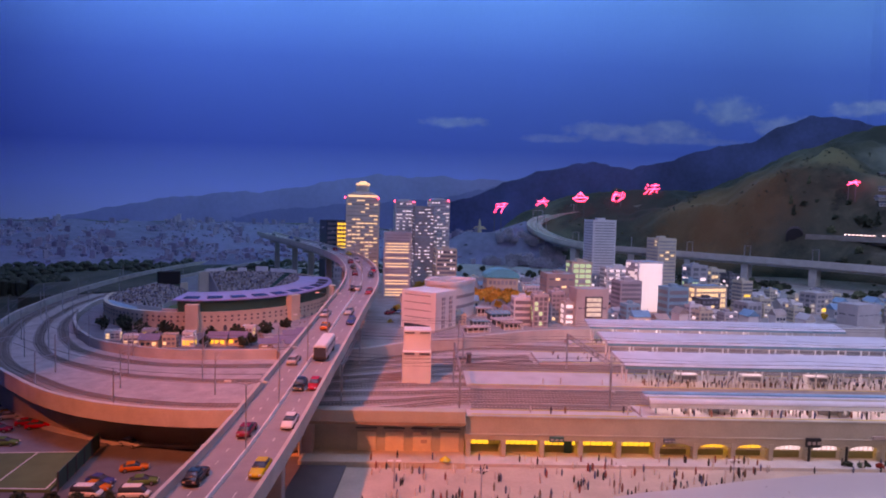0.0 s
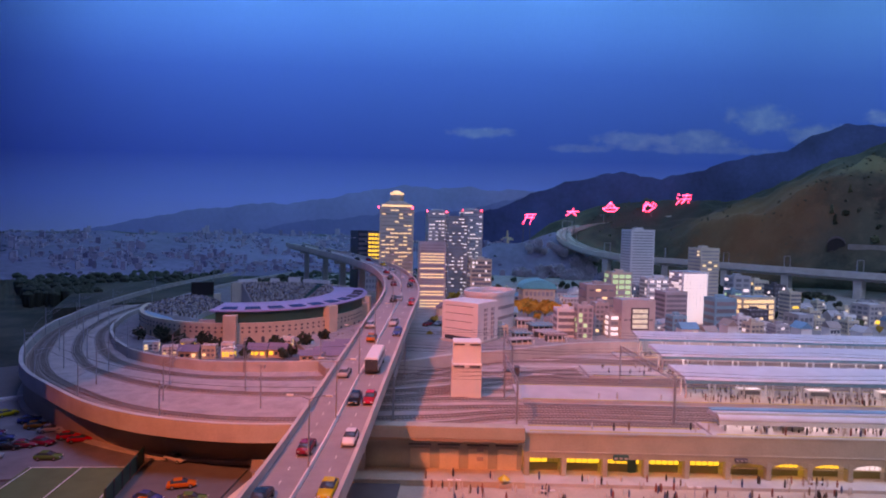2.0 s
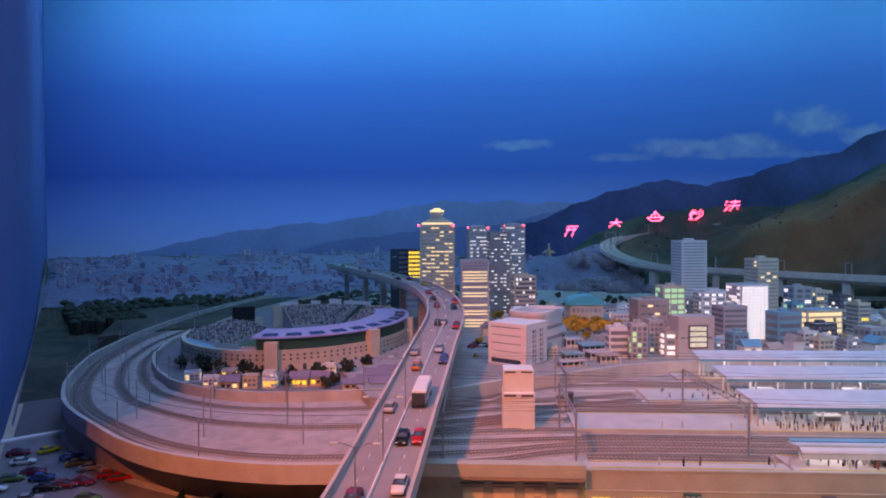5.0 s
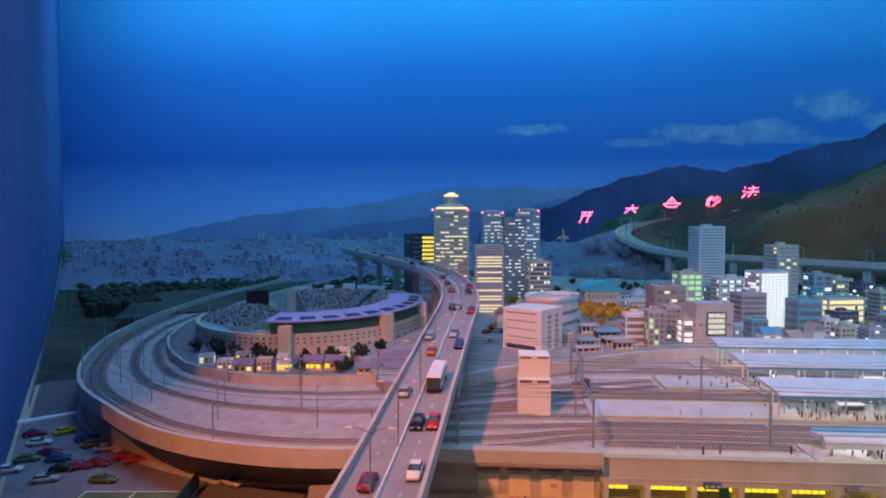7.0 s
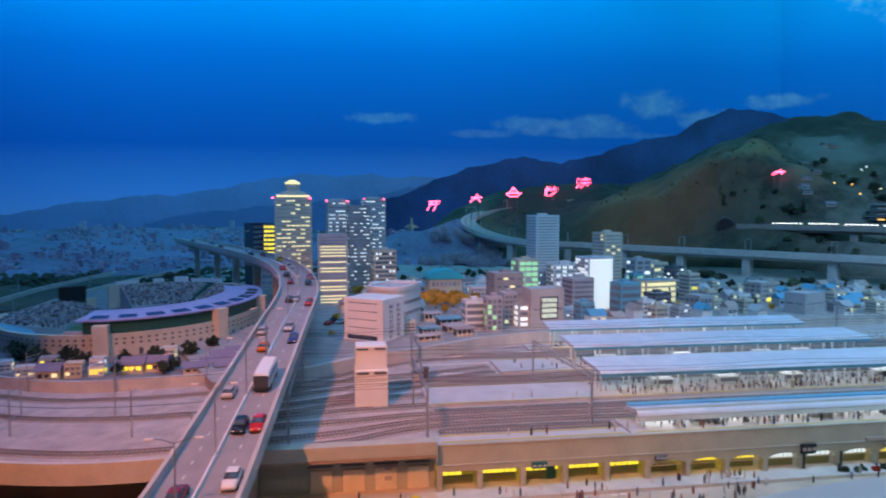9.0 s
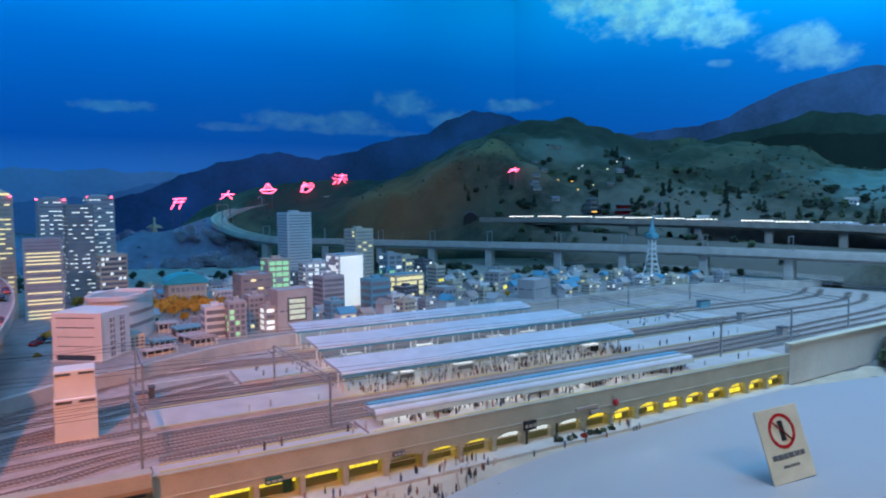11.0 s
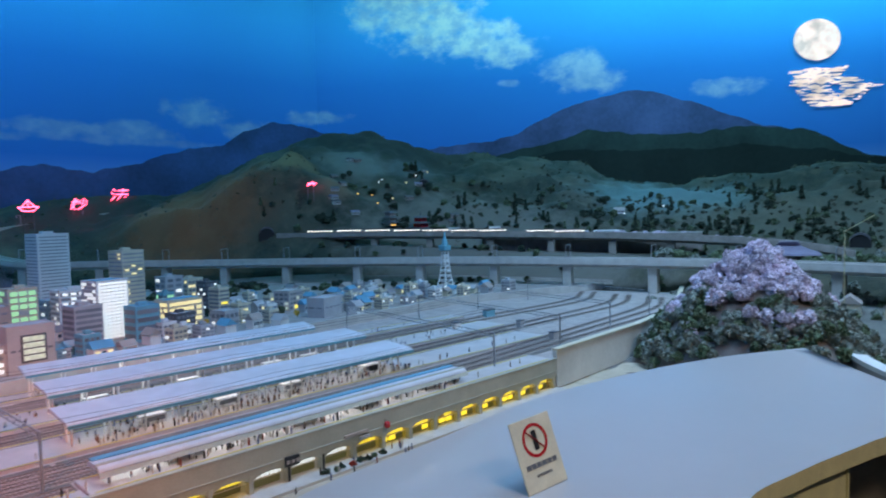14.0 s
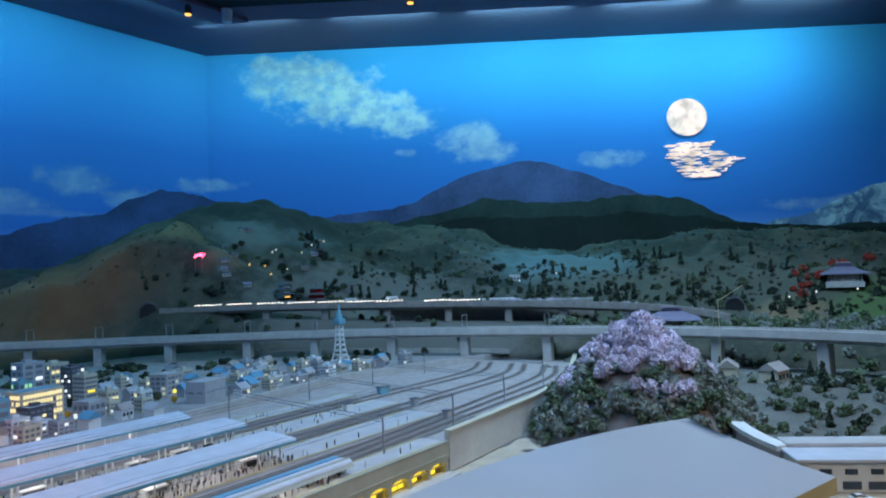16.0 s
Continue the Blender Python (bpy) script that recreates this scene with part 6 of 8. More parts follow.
def arc_pt(a, rx, ry):
    return rx * math.cos(radians(a)), ry * math.sin(radians(a))


def arc_wall(a0, a1, rx, ry, t, z0, z1, step=5):
    path = [Vector((*arc_pt(a0 + (a1 - a0) * i / max(1, int(abs(a1 - a0) / step)), rx, ry), 0)) for i in range(int(abs(a1 - a0) / step) + 1)]
    return Bag().sweep(path, [(-t / 2, z0), (t / 2, z0), (t / 2, z1), (-t / 2, z1)])


def stand(a0, a1, rx, ry, dx, z0, z1, rows=7):
    """Stepped seating between two ellipses, rising outwards."""
    path = [a0 + (a1 - a0) * i / 24 for i in range(25)]
    prof = [(0.0, 0.0)]
    for r in range(rows):
        z = z0 + (z1 - z0) * (r + 1) / rows
        prof += [(r / rows, z), ((r + 1) / rows, z)]
    prof.append((1.0, 0.0))
    k, vs = len(prof), []
    for a in path:
        vs += [(*arc_pt(a, rx - dx + dx * u, ry - dx + dx * u), z) for u, z in prof]
    return Bag().add(vs, [(k * i + j, k * i + (j + 1) % k, k * (i + 1) + (j + 1) % k, k * (i + 1) + j) for i in range(24) for j in range(k)] + [tuple(range(k - 1, -1, -1)), tuple(range(24 * k, 25 * k))])


RX, RY = 0.44, 0.57
part("field", Bag().prism([arc_pt(a, RX - 0.12, RY - 0.16) for a in range(0, 360, 10)], 0.001, 0.004).mesh("field", "field_green"), st, "green playing field")
part("outer_wall", arc_wall(190, 365, RX, RY, 0.014, 0, 0.070).mesh("outer_wall", "cream"), st, "cream arcaded outer wall")
part("outer_wall", arc_wall(135, 189, RX, RY, 0.012, 0, 0.058).mesh("outer_wall", "cream"), st, "low cream outer wall")
part("outer_wall", arc_wall(6, 128, RX, RY, 0.010, 0, 0.105).mesh("outer_wall", "cream"), st, "back wall of the far stand")
for a0, a1, h in ((62, 82, 0.122), (84, 92, 0.130), (98, 104, 0.122), (112, 124, 0.120)):
    part("back_screen", arc_wall(a0, a1, RX - 0.002, RY - 0.002, 0.007, 0.1055, h, 2).mesh("back_screen", "white"), st, "white screen on the back wall")
part("stand", stand(262, 368, RX - 0.008, RY - 0.008, 0.12, 0.03, 0.078).mesh("stand", "grey"), st)
part("stand", stand(212, 262, RX - 0.008, RY - 0.008, 0.10, 0.03, 0.066).mesh("stand", "canopy_blue"), st, "pale blue empty stand")
part("stand", stand(20, 66, RX - 0.006, RY - 0.006, 0.19, 0.02, 0.098, 9).mesh("stand", "grey"), st)
part("divider", stand(66, 70, RX - 0.006, RY - 0.006, 0.19, 0.028, 0.106, 9).mesh("divider", "green_panel"), st, "dark green divider between stands")
part("stand", stand(70, 122, RX - 0.006, RY - 0.006, 0.19, 0.02, 0.100, 9).mesh("stand", "grey"), st)
part("stand", stand(148, 212, RX - 0.006, RY - 0.006, 0.20, 0.02, 0.064, 8).mesh("stand", "grey"), st)
arch_hole = Bag().box(-0.006, -0.001, 0.0, 0.006, 0.001, 0.016).prism([(-0.006, -0.001), (0.006, -0.001), (0.006, 0.001), (-0.006, 0.001)], 0.016, 0.021, scale=0.5).mesh("archway", "dark_grey")
slot = Bag().box(-0.0035, -0.001, -0.003, 0.0035, 0.001, 0.003).mesh("window", "dark_grey")
for i in range(52):
    a = 205 + i * 2.85
    x, y = arc_pt(a, RX + 0.0075, RY + 0.0075)
    nx, ny = math.cos(radians(a)) / RX, math.sin(radians(a)) / RY
    turn = math.degrees(math.atan2(ny, nx)) + 90
    if i % 2 == 0:
        part("archway", arch_hole, st, at=pose(x, y, 0.002, 0, 0, turn))
    for z in (0.040, 0.054):
        part("window", slot, st, at=pose(x, y, z, 0, 0, turn))
part("screen_wall", arc_wall(270, 362, RX - 0.004, RY - 0.004, 0.006, 0.0705, 0.110).mesh("screen_wall", "green_panel"), st, "dark green screen wall below the roof")
roof = Bag()
angs = [268 + (388 - 268) * i / 24 for i in range(25)]
vs = []
for a in angs:
    vs += [(*arc_pt(a, RX + 0.010, RY + 0.010), 0.114), (*arc_pt(a, RX - 0.135, RY - 0.135), 0.124), (*arc_pt(a, RX - 0.135, RY - 0.135), 0.120), (*arc_pt(a, RX + 0.010, RY + 0.010), 0.109)]
roof.add(vs, [(4 * i + j, 4 * i + (j + 1) % 4, 4 * i + 4 + (j + 1) % 4, 4 * i + 4 + j) for i in range(24) for j in range(4)] + [(0, 1, 2, 3), (99, 98, 97, 96)])
part("stand_roof", roof.mesh("stand_roof", "purple_roof"), st, "pale purple roof of the main stand")
for i in range(10):
    a0 = 272 + i * 10.6
    vs = []
    for a in (a0, a0 + 7.0):
        vs += [(*arc_pt(a, RX - 0.008, RY - 0.008), 0.1156), (*arc_pt(a, RX - 0.050, RY - 0.050), 0.1184)]
    part("roof_panel", Bag().add(vs + [(x, y, z + 0.0015) for x, y, z in vs], [(0, 1, 3, 2), (4, 6, 7, 5), (0, 2, 6, 4), (1, 5, 7, 3), (0, 4, 5, 1), (2, 3, 7, 6)]).mesh("roof_panel", "glass_dark"), st, "dark roof panel")
for a, h in ((277, 0.100), (322, 0.112), (358, 0.112)):
    x, y = arc_pt(a, RX + 0.012, RY + 0.012)
    part("stair_tower", soften(Bag().box(-0.022, -0.020, 0, 0.022, 0.020, h).mesh("stair_tower", "cream"), 0.001), st, at=pose(x, y, 0, 0, 0, a + 90))
sb = part("scoreboard", soften(Bag().box(-0.05, -0.012, 0.062, 0.05, 0.012, 0.125).mesh("scoreboard", "black"), 0.002), st, "black scoreboard", at=pose(-0.35, 0.27, 0, 0, 0, 34))
part("score_post", Bag().box(-0.05, -0.006, 0, 0.05, 0.006, 0.06).mesh("score_post", "green_panel"), sb)
crowd = Bag()
rnd = random.Random(8)
for a0, a1, depth, z0, z1, n in ((21, 65, 0.18, 0.03, 0.100, 1700), (71, 121, 0.18, 0.03, 0.102, 2100), (149, 211, 0.19, 0.03, 0.066, 2000)):
    for _ in range(n):
        a, k = rnd.uniform(a0, a1), rnd.random()
        x, y = arc_pt(a, RX - 0.012 - depth * (1 - k), RY - 0.012 - depth * (1 - k))
        z = z0 + (z1 - z0) * k
        s = rnd.uniform(0.0018, 0.0032)
        crowd.box(x - s, y - s, z - 0.006, x + s, y + s, z + 0.006, top=0.6)
mc = material("crowd_mix", (0.42, 0.36, 0.30), 0.85, grain=0.2, size=60)
nt = mc.node_tree
gi = nt.nodes.new("ShaderNodeNewGeometry")
cr = nt.nodes.new("ShaderNodeValToRGB")
cr.color_ramp.interpolation = "CONSTANT"
els = cr.color_ramp.elements
els[0].color, els[1].position, els[1].color = (0.04, 0.04, 0.05, 1), 0.25, (0.55, 0.50, 0.44, 1)
for pos, c in ((0.45, (0.30, 0.16, 0.12, 1)), (0.62, (0.62, 0.60, 0.56, 1)), (0.82, (0.22, 0.24, 0.34, 1))):
    els.new(pos).color = c
nt.links.new(gi.outputs["Random Per Island"], cr.inputs[0])
nt.links.new(cr.outputs[0], nt.nodes["Principled BSDF"].inputs["Base Color"])
part("crowd", crowd.mesh("crowd", mc), st, "packed rows of tiny plain spectator pegs", kind="stuff")


# ---- figurines: plain pegs ----
def peg(mat):
    g = Bag()
    g.tube(0, 0, 0, 0.0085, 0.0019, 0.0024, 6).tube(0, 0, 0.0085, 0.0155, 0.0030, 0.0018, 6).tube(0, 0, 0.0158, 0.0195, 0.0017, 0.0010, 6)
    return g.mesh("figurine", mat)


PEGS = [peg("coat_%d" % i) for i in range(5)]
PEG_NAMES = ("black", "red", "blue", "cream", "brown")
rnd = random.Random(17)


def figurine(x, y, z, where):
    i = rnd.choice((0, 0, 1, 2, 3, 3, 3, 4))
    ob = new("figurine", PEGS[i])
    if where == "plaza":
        z = 0.001 if x < 0 and y > -0.058 else GZ + 0.003 if x >= 0 and y > -0.046 else z
    ob.matrix_basis = pose(x, y, z, 0, 0, rnd.uniform(0, 360)) @ Matrix.Scale(rnd.uniform(0.76, 0.94), 4)
    return tagged(ob, "tiny plain %s peg figurine standing on the %s" % (PEG_NAMES[i], where), "figurine", "figurines on the " + where)


for _ in range(112):
    cx, cy = rnd.uniform(-0.20, 0.66), rnd.uniform(-0.24, -0.02)
    for _ in range(rnd.choice((1, 1, 2, 3, 4))):
        figurine(cx + rnd.gauss(0, 0.012), min(-0.016, cy + rnd.gauss(0, 0.009)), GZ - 0.004, "plaza")
for _ in range(22):
    figurine(rnd.uniform(0.55, 1.1), rnd.uniform(-0.06, -0.018), GZ - 0.004, "plaza")
for y0, y1, x0, x1, n in ((0.010, 0.035, 0.03, 1.7, 50), (0.258, 0.285, 0.06, 1.95, 62)):
    for _ in range(n):
        x = rnd.uniform(x0, x1) if rnd.random() < 0.45 else rnd.uniform(0.5, 1.38)
        figurine(x, rnd.uniform(y0, y1), DECK + 0.008, "platform")
crowd_bag = Bag()
for y0, y1, x0, x1, n in ((0.262, 0.375, 0.45, 1.38, 300), (0.53, 0.65, 0.3, 2.0, 340), (0.815, 0.86, 0.5, 1.9, 120), (0.03, 0.07, 0.45, 1.36, 110)):
    for _ in range(n):
        x = rnd.uniform(x0, x1) if rnd.random() < 0.35 else rnd.uniform(0.5, 1.38)
        me = rnd.choice(PEGS)
        crowd_bag.add([v.co for v in me.vertices], [tuple(p.vertices) for p in me.polygons], pose(x, rnd.uniform(y0, y1), DECK + 0.008) @ Matrix.Scale(0.75, 4))
tagged(new("platform_crowd", crowd_bag.mesh("platform_crowd", mc)), "many tiny plain peg figurines crowding the platforms", "figurines", kind="stuff")
for _ in range(24):
    figurine(rnd.uniform(-0.56, -0.42), rnd.uniform(0.86, 1.10), 0.094, "stadium forecourt")


# ---- trees ----
def crown_mesh(mat, r, h, n, seed, leaf=0.006, shape="round"):
    rr = random.Random(seed)
    g = Bag()
    blobs = [(rr.uniform(-0.5, 0.5) * r, rr.uniform(-0.5, 0.5) * r, h * rr.uniform(0.3, 0.75), rr.uniform(0.35, 0.6) * r) for _ in range(7)]
    for _ in range(n):
        if shape == "cone":
            k = rr.random() ** 1.4
            a = rr.uniform(0, 6.28)
            q = r * (1 - k) * rr.uniform(0.5, 1.0)
            c = Vector((q * math.cos(a), q * math.sin(a), h * (0.15 + 0.85 * k)))
        else:
            bx, by, bz, br = rr.choice(blobs)
            u = Vector((rr.gauss(0, 1), rr.gauss(0, 1), rr.gauss(0, 1))).normalized() * br * rr.uniform(0.7, 1.05)
            c = Vector((bx, by, bz)) + u
            c.z = max(h * 0.18, c.z)
        s = leaf * rr.uniform(0.6, 1.3)
        m = Matrix.Translation(c) @ Euler((rr.uniform(0, 6), rr.uniform(0, 6), rr.uniform(0, 6))).to_matrix().to_4x4()
        g.add([(-s, -s * 0.7, 0), (s, -s * 0.5, 0.2 * s), (s * 0.8, s * 0.8, 0), (-s * 0.7, s * 0.6, 0.3 * s), (0, 0, s * 0.7)], [(0, 1, 4), (1, 2, 4), (2, 3, 4), (3, 0, 4), (3, 2, 1, 0)], m)
    return g.mesh("crown", mat)


TREES = {}


def tree(kind, x, y, z, scale=1.0, group="trees"):
    spec = {"orange": ("leaf_orange", 0.018, 0.036, 110, "small autumn tree with orange leaves"), "dark": ("leaf_dark", 0.02, 0.042, 130, "dark green leafy model tree"), "green": ("leaf_green", 0.018, 0.034, 120, "round green leafy model tree"),
            "red": ("leaf_red", 0.02, 0.034, 120, "autumn tree with bright red leaves"), "blossom": ("blossom", 0.034, 0.056, 420, "pale pink cherry tree in full blossom"), "grove": ("blossom_dim", 0.050, 0.062, 330, "spreading pale grey-pink tree in a grove"), "conifer": ("leaf_dark", 0.013, 0.060, 130, "slim dark conifer on a slope")}[kind]
    variant = rnd.randrange(3)
    key = (kind, variant)
    m = pose(x, y, z, 0, 0, rnd.uniform(0, 360)) @ Matrix.Scale(scale, 4)
    if key not in TREES:
        t = thing("tree", spec[4], "tree", group=group)
        h = spec[2]
        g = Bag().tube(0, 0, -0.004, h * 0.5, h * 0.05, h * 0.025, 7)
        for k in range(4):
            a = k * 1.6 + variant
            g.bar((0, 0, h * (0.3 + 0.04 * k)), (spec[1] * 0.55 * math.cos(a), spec[1] * 0.55 * math.sin(a), h * (0.5 + 0.05 * k)), h * 0.022)
        part("trunk", g.mesh("trunk", "trunk"), t)
        part("crown", crown_mesh(spec[0], spec[1], h, spec[3], 31 * variant + len(kind), shape="cone" if kind == "conifer" else "round", leaf=0.0045), t)
        TREES[key] = t
        t.matrix_basis = m
        return t
    c = copy_thing(TREES[key], m)
    c.scale = (scale, scale, scale)
    return c


for x, y, s in ((0.28, 1.80, 1.6), (0.25, 1.85, 1.5), (0.33, 1.78, 1.7), (0.31, 1.70, 1.5), (0.29, 1.74, 1.3), (0.39, 1.74, 1.2), (0.22, 1.80, 1.3), (0.37, 1.79, 1.4), (0.24, 1.46, 1.1), (0.985, 1.60, 1.5), (0.20, 1.72, 1.8), (0.26, 1.66, 1.7), (0.35, 1.64, 1.7), (0.40, 1.60, 1.5), (0.17, 1.62, 1.6), (0.30, 1.60, 1.5), (0.22, 1.58, 1.5), (0.42, 1.70, 1.6), (0.14, 1.70, 1.6), (0.12, 1.80, 1.5), (0.48, 1.50, 1.3), (-0.12, 2.06, 1.5), (-0.08, 2.10, 1.4), (0.18, 1.95, 1.1), (-0.05, 2.02, 1.3), (0.0, 1.98, 1.2), (0.84, 1.38, 1.2), (1.17, 1.40, 1.1), (0.56, 1.55, 1.0), (1.28, 1.44, 0.9), (-0.20, 1.30, 1.0), (-0.42, 1.12, 1.2), (-0.40, 1.2, 1.1), (1.66, 1.34, 0.9), (-0.22, 1.05, 0.8)):
    tree("orange", x, y, 0.108 if y > 1.25 or x > 0 else 0.094, s)
for x, y in ((-1.13, 0.86), (-1.07, 0.82), (-1.10, 0.80), (-0.97, 0.79), (-0.92, 0.77), (-0.80, 0.75), (-0.72, 0.76), (-0.63, 0.80), (-1.16, 0.90), (-0.78, 0.62), (-0.66, 0.62), (-0.645, 0.66), (-0.96, 0.68), (-1.04, 0.79), (-1.24, 0.92), (-1.22, 0.87), (-0.59, 0.90), (-0.91, 0.70)):
    tree("dark", x, y, 0.094, rnd.uniform(0.9, 1.4))
for _ in range(64):
    q = polar(rnd.uniform(22, 58), rnd.uniform(2.95, 4.25))
    if q.y < 1.25:
        continue
    tree(rnd.choice(("dark", "green", "dark")), q.x, q.y, 0.106, rnd.uniform(0.7, 1.3))
for _ in range(22):
    tree("dark", rnd.uniform(0.1, 1.2), rnd.uniform(2.5, 3.2), 0.106, rnd.uniform(0.8, 1.4))
# grove of pale trees behind the town
for _ in range(46):
    a = rnd.uniform(0, 6.28)
    r = rnd.random() ** 0.5
    gx, gy = 0.78 + 0.40 * r * math.cos(a), 3.85 + 0.32 * r * math.sin(a)
    tree("grove", gx, gy, max(0.104, ground_z(gx, gy)), rnd.uniform(0.8, 1.25) * (1.45 - 0.6 * r))


# ---- far viaducts ----
def viaduct(path, half, label, pier_gap, masts=True, mat="concrete"):
    t = thing("railway_viaduct", label, "viaduct")
    part("deck", Bag().sweep(path, [(-half, -0.012), (half, -0.012), (half, 0.0), (-half, 0.0)]).mesh("deck", "deck"), t)
    part("girder", Bag().sweep(path, [(-half * 0.72, -0.044), (half * 0.72, -0.044), (half * 0.86, -0.0122), (-half * 0.86, -0.0122)]).mesh("girder", mat), t, "shaded girder under the deck")
    for s in (-1, 1):
        part("parapet", Bag().sweep(offset(path, s * half), [(-0.004, -0.026), (0.004, -0.026), (0.004, 0.010), (-0.004, 0.010)]).mesh("parapet", mat), t, "pale concrete parapet")
        part("rail_line", Bag().sweep(offset(path, s * half * 0.4), [(-0.012, 0.0005), (0.012, 0.0005), (0.010, 0.004), (-0.010, 0.004)]).mesh("rail_line", "ballast"), t)
    walked = 0.0
    for i in range(1, len(path) - 1):
        step = (path[i] - path[i - 1]).length
        walked += step
        if walked > pier_gap:
            walked = 0.0
            p, d = path[i], path[i + 1] - path[i - 1]
            turn = math.degrees(math.atan2(d.y, d.x)) - 90
            z = min(p.z - 0.04, ground_z(p.x, p.y)) - 0.03
            z = min(z, 0.08) if z < 0.12 else z
            part("pier", soften(Bag().box(-half * 0.62, -0.024, z - p.z, half * 0.62, 0.024, -0.043).mesh("pier", mat), 0.003), t, at=pose(p.x, p.y, p.z, 0, 0, turn))
            if masts:
                portal = thing("mast_portal", "grey catenary portal on a viaduct", "portal", pose(p.x, p.y, p.z, 0, 0, turn), "catenary portals")
                for s in (-1, 1):
                    part("post", Bag().tube(s * half * 0.8, 0, 0, 0.085, 0.003, 0.003, 6).mesh("post", "metal"), portal)
                part("beam", Bag().bar((-half * 0.8, 0, 0.085), (half * 0.8, 0, 0.085), 0.004).mesh("beam", "metal"), portal)
    return t


def pp(az, d, z):
    p = polar(az, d)
    return (p.x, p.y, z)


near_path = spline([(3.38, -1.25, 0.265), (3.53, -0.55, 0.265), (3.53, 0.10, 0.265), (3.38, 0.85, 0.265), (3.05, 1.72, 0.265), (2.50, 2.62, 0.265), (1.98, 3.28, 0.268), (1.62, 3.60, 0.278), pp(14.2, 5.05, 0.295), pp(11.2, 5.22, 0.335), pp(9.4, 5.50, 0.40), pp(9.3, 5.78, 0.465), pp(10.8, 6.0, 0.52), pp(14.0, 6.12, 0.565), pp(18.5, 6.2, 0.63)], 10)
viaduct(near_path, 0.058, "long pale railway viaduct curving across the back of the town", 0.42)
far_path = spline([pp(31.5, 5.02, 0.434), pp(35.5, 4.92, 0.432), pp(39, 4.80, 0.432), pp(47.4, 4.65, 0.418), pp(60, 4.55, 0.390), pp(70.6, 4.48, 0.348), pp(75.5, 4.45, 0.305), pp(77.5, 4.44, 0.275)], 10)
viaduct(far_path, 0.06, "grey railway viaduct at the foot of the hills", 0.36, masts=False, mat="concrete_dimmed")
# lit trains on the far viaduct
CARRIAGE = soften(Bag().box(-0.097, -0.014, 0.003, 0.097, 0.014, 0.025).mesh("body", "concrete_dimmed"), 0.004)


def carriage(p, d, label, group):
    tr = thing("train_car", label, "train car", pose(p.x, p.y, p.z + 0.001, 0, 0, math.degrees(math.atan2(d.y, d.x))), group)
    part("body", CARRIAGE, tr)
    part("roof", soften(Bag().box(-0.094, -0.011, 0.0248, 0.094, 0.011, 0.0275).mesh("roof", "dark_grey"), 0.001), tr)
    for j in range(8):
        part("window", pane(0.0140, 0.0042, "train_light"), tr, at=pose(-0.084 + j * 0.024, -0.0142, 0.0165))
    return tr


def point_at(path, az):
    """Where a path crosses an azimuth, and its direction there."""
    for a, b in zip(path, path[1:]):
        u, v = (math.degrees(math.atan2(p.x, p.y - CENTRE.y)) for p in (a, b))
        if u <= az <= v:
            return a.lerp(b, (az - u) / (v - u)), b - a
    return path[-1], path[-1] - path[-2]


first_car = None
for a0, a1, group in ((35.0, 50.0, "carriages of the far train"), (54.0, 57.2, "carriages of the second far train")):
    az = a0
    while az < a1:
        p, d = point_at(offset(far_path, 0.024), az)
        if first_car is None:
            first_car = carriage(p, d, "pale railway carriage with a row of glowing windows", group)
        else:
            copy_thing(first_car, pose(p.x, p.y, p.z + 0.001, 0, 0, math.degrees(math.atan2(d.y, d.x))))
        az += math.degrees(0.2 / 4.62)

bank = Bag()
va = []
for i in range(61):
    for j in range(13):
        a = 20 + 40 * i / 60
        far_d = lerp(a, ((20, 5.12), (26, 4.91), (33, 4.68), (46, 4.40), (60, 4.14), (68, 3.86), (80, 3.7)))
        near_d = lerp(a, ((20, 3.45), (46, 3.45), (47.5, 3.48), (53.3, 3.76), (58.5, 4.03), (60, 4.06)))
        q = polar(a, near_d + (far_d - near_d) * j / 12)
        va.append((q.x, q.y, max(ground_z(q.x, q.y) + 0.006, 0.104)))
bank.add(va, [(i * 13 + j, (i + 1) * 13 + j, (i + 1) * 13 + j + 1, i * 13 + j + 1) for i in range(60) for j in range(12)])
structure("sandy_bank", bank.mesh("sandy_bank", "bank_earth", True), "brown-grey earth bank behind the viaduct", "bank")
# ---- hill things ----
def settle(x, y):
    return ground_z(x, y) - 0.004


def strokes(label, lines, at, wide, high, lean):
    """A neon sign of tubes on posts, leaning to one side."""
    t = thing("hill_sign", label, "neon sign", at, "glowing hill signs")
    for a, b in lines:
        part("tube", Bag().bar(((a[0] + lean * a[1]) * wide, 0, a[1] * high), ((b[0] + lean * b[1]) * wide, 0, b[1] * high), 0.0035 + 0.022 * wide).mesh("tube", "neon_red"), t)
    for x in (-0.3, 0.3):
        part("post", Bag().bar((x * wide, 0.012, -0.32), (x * wide, 0.012, high * 0.3), 0.006).mesh("post", "dark_metal"), t)
    return t


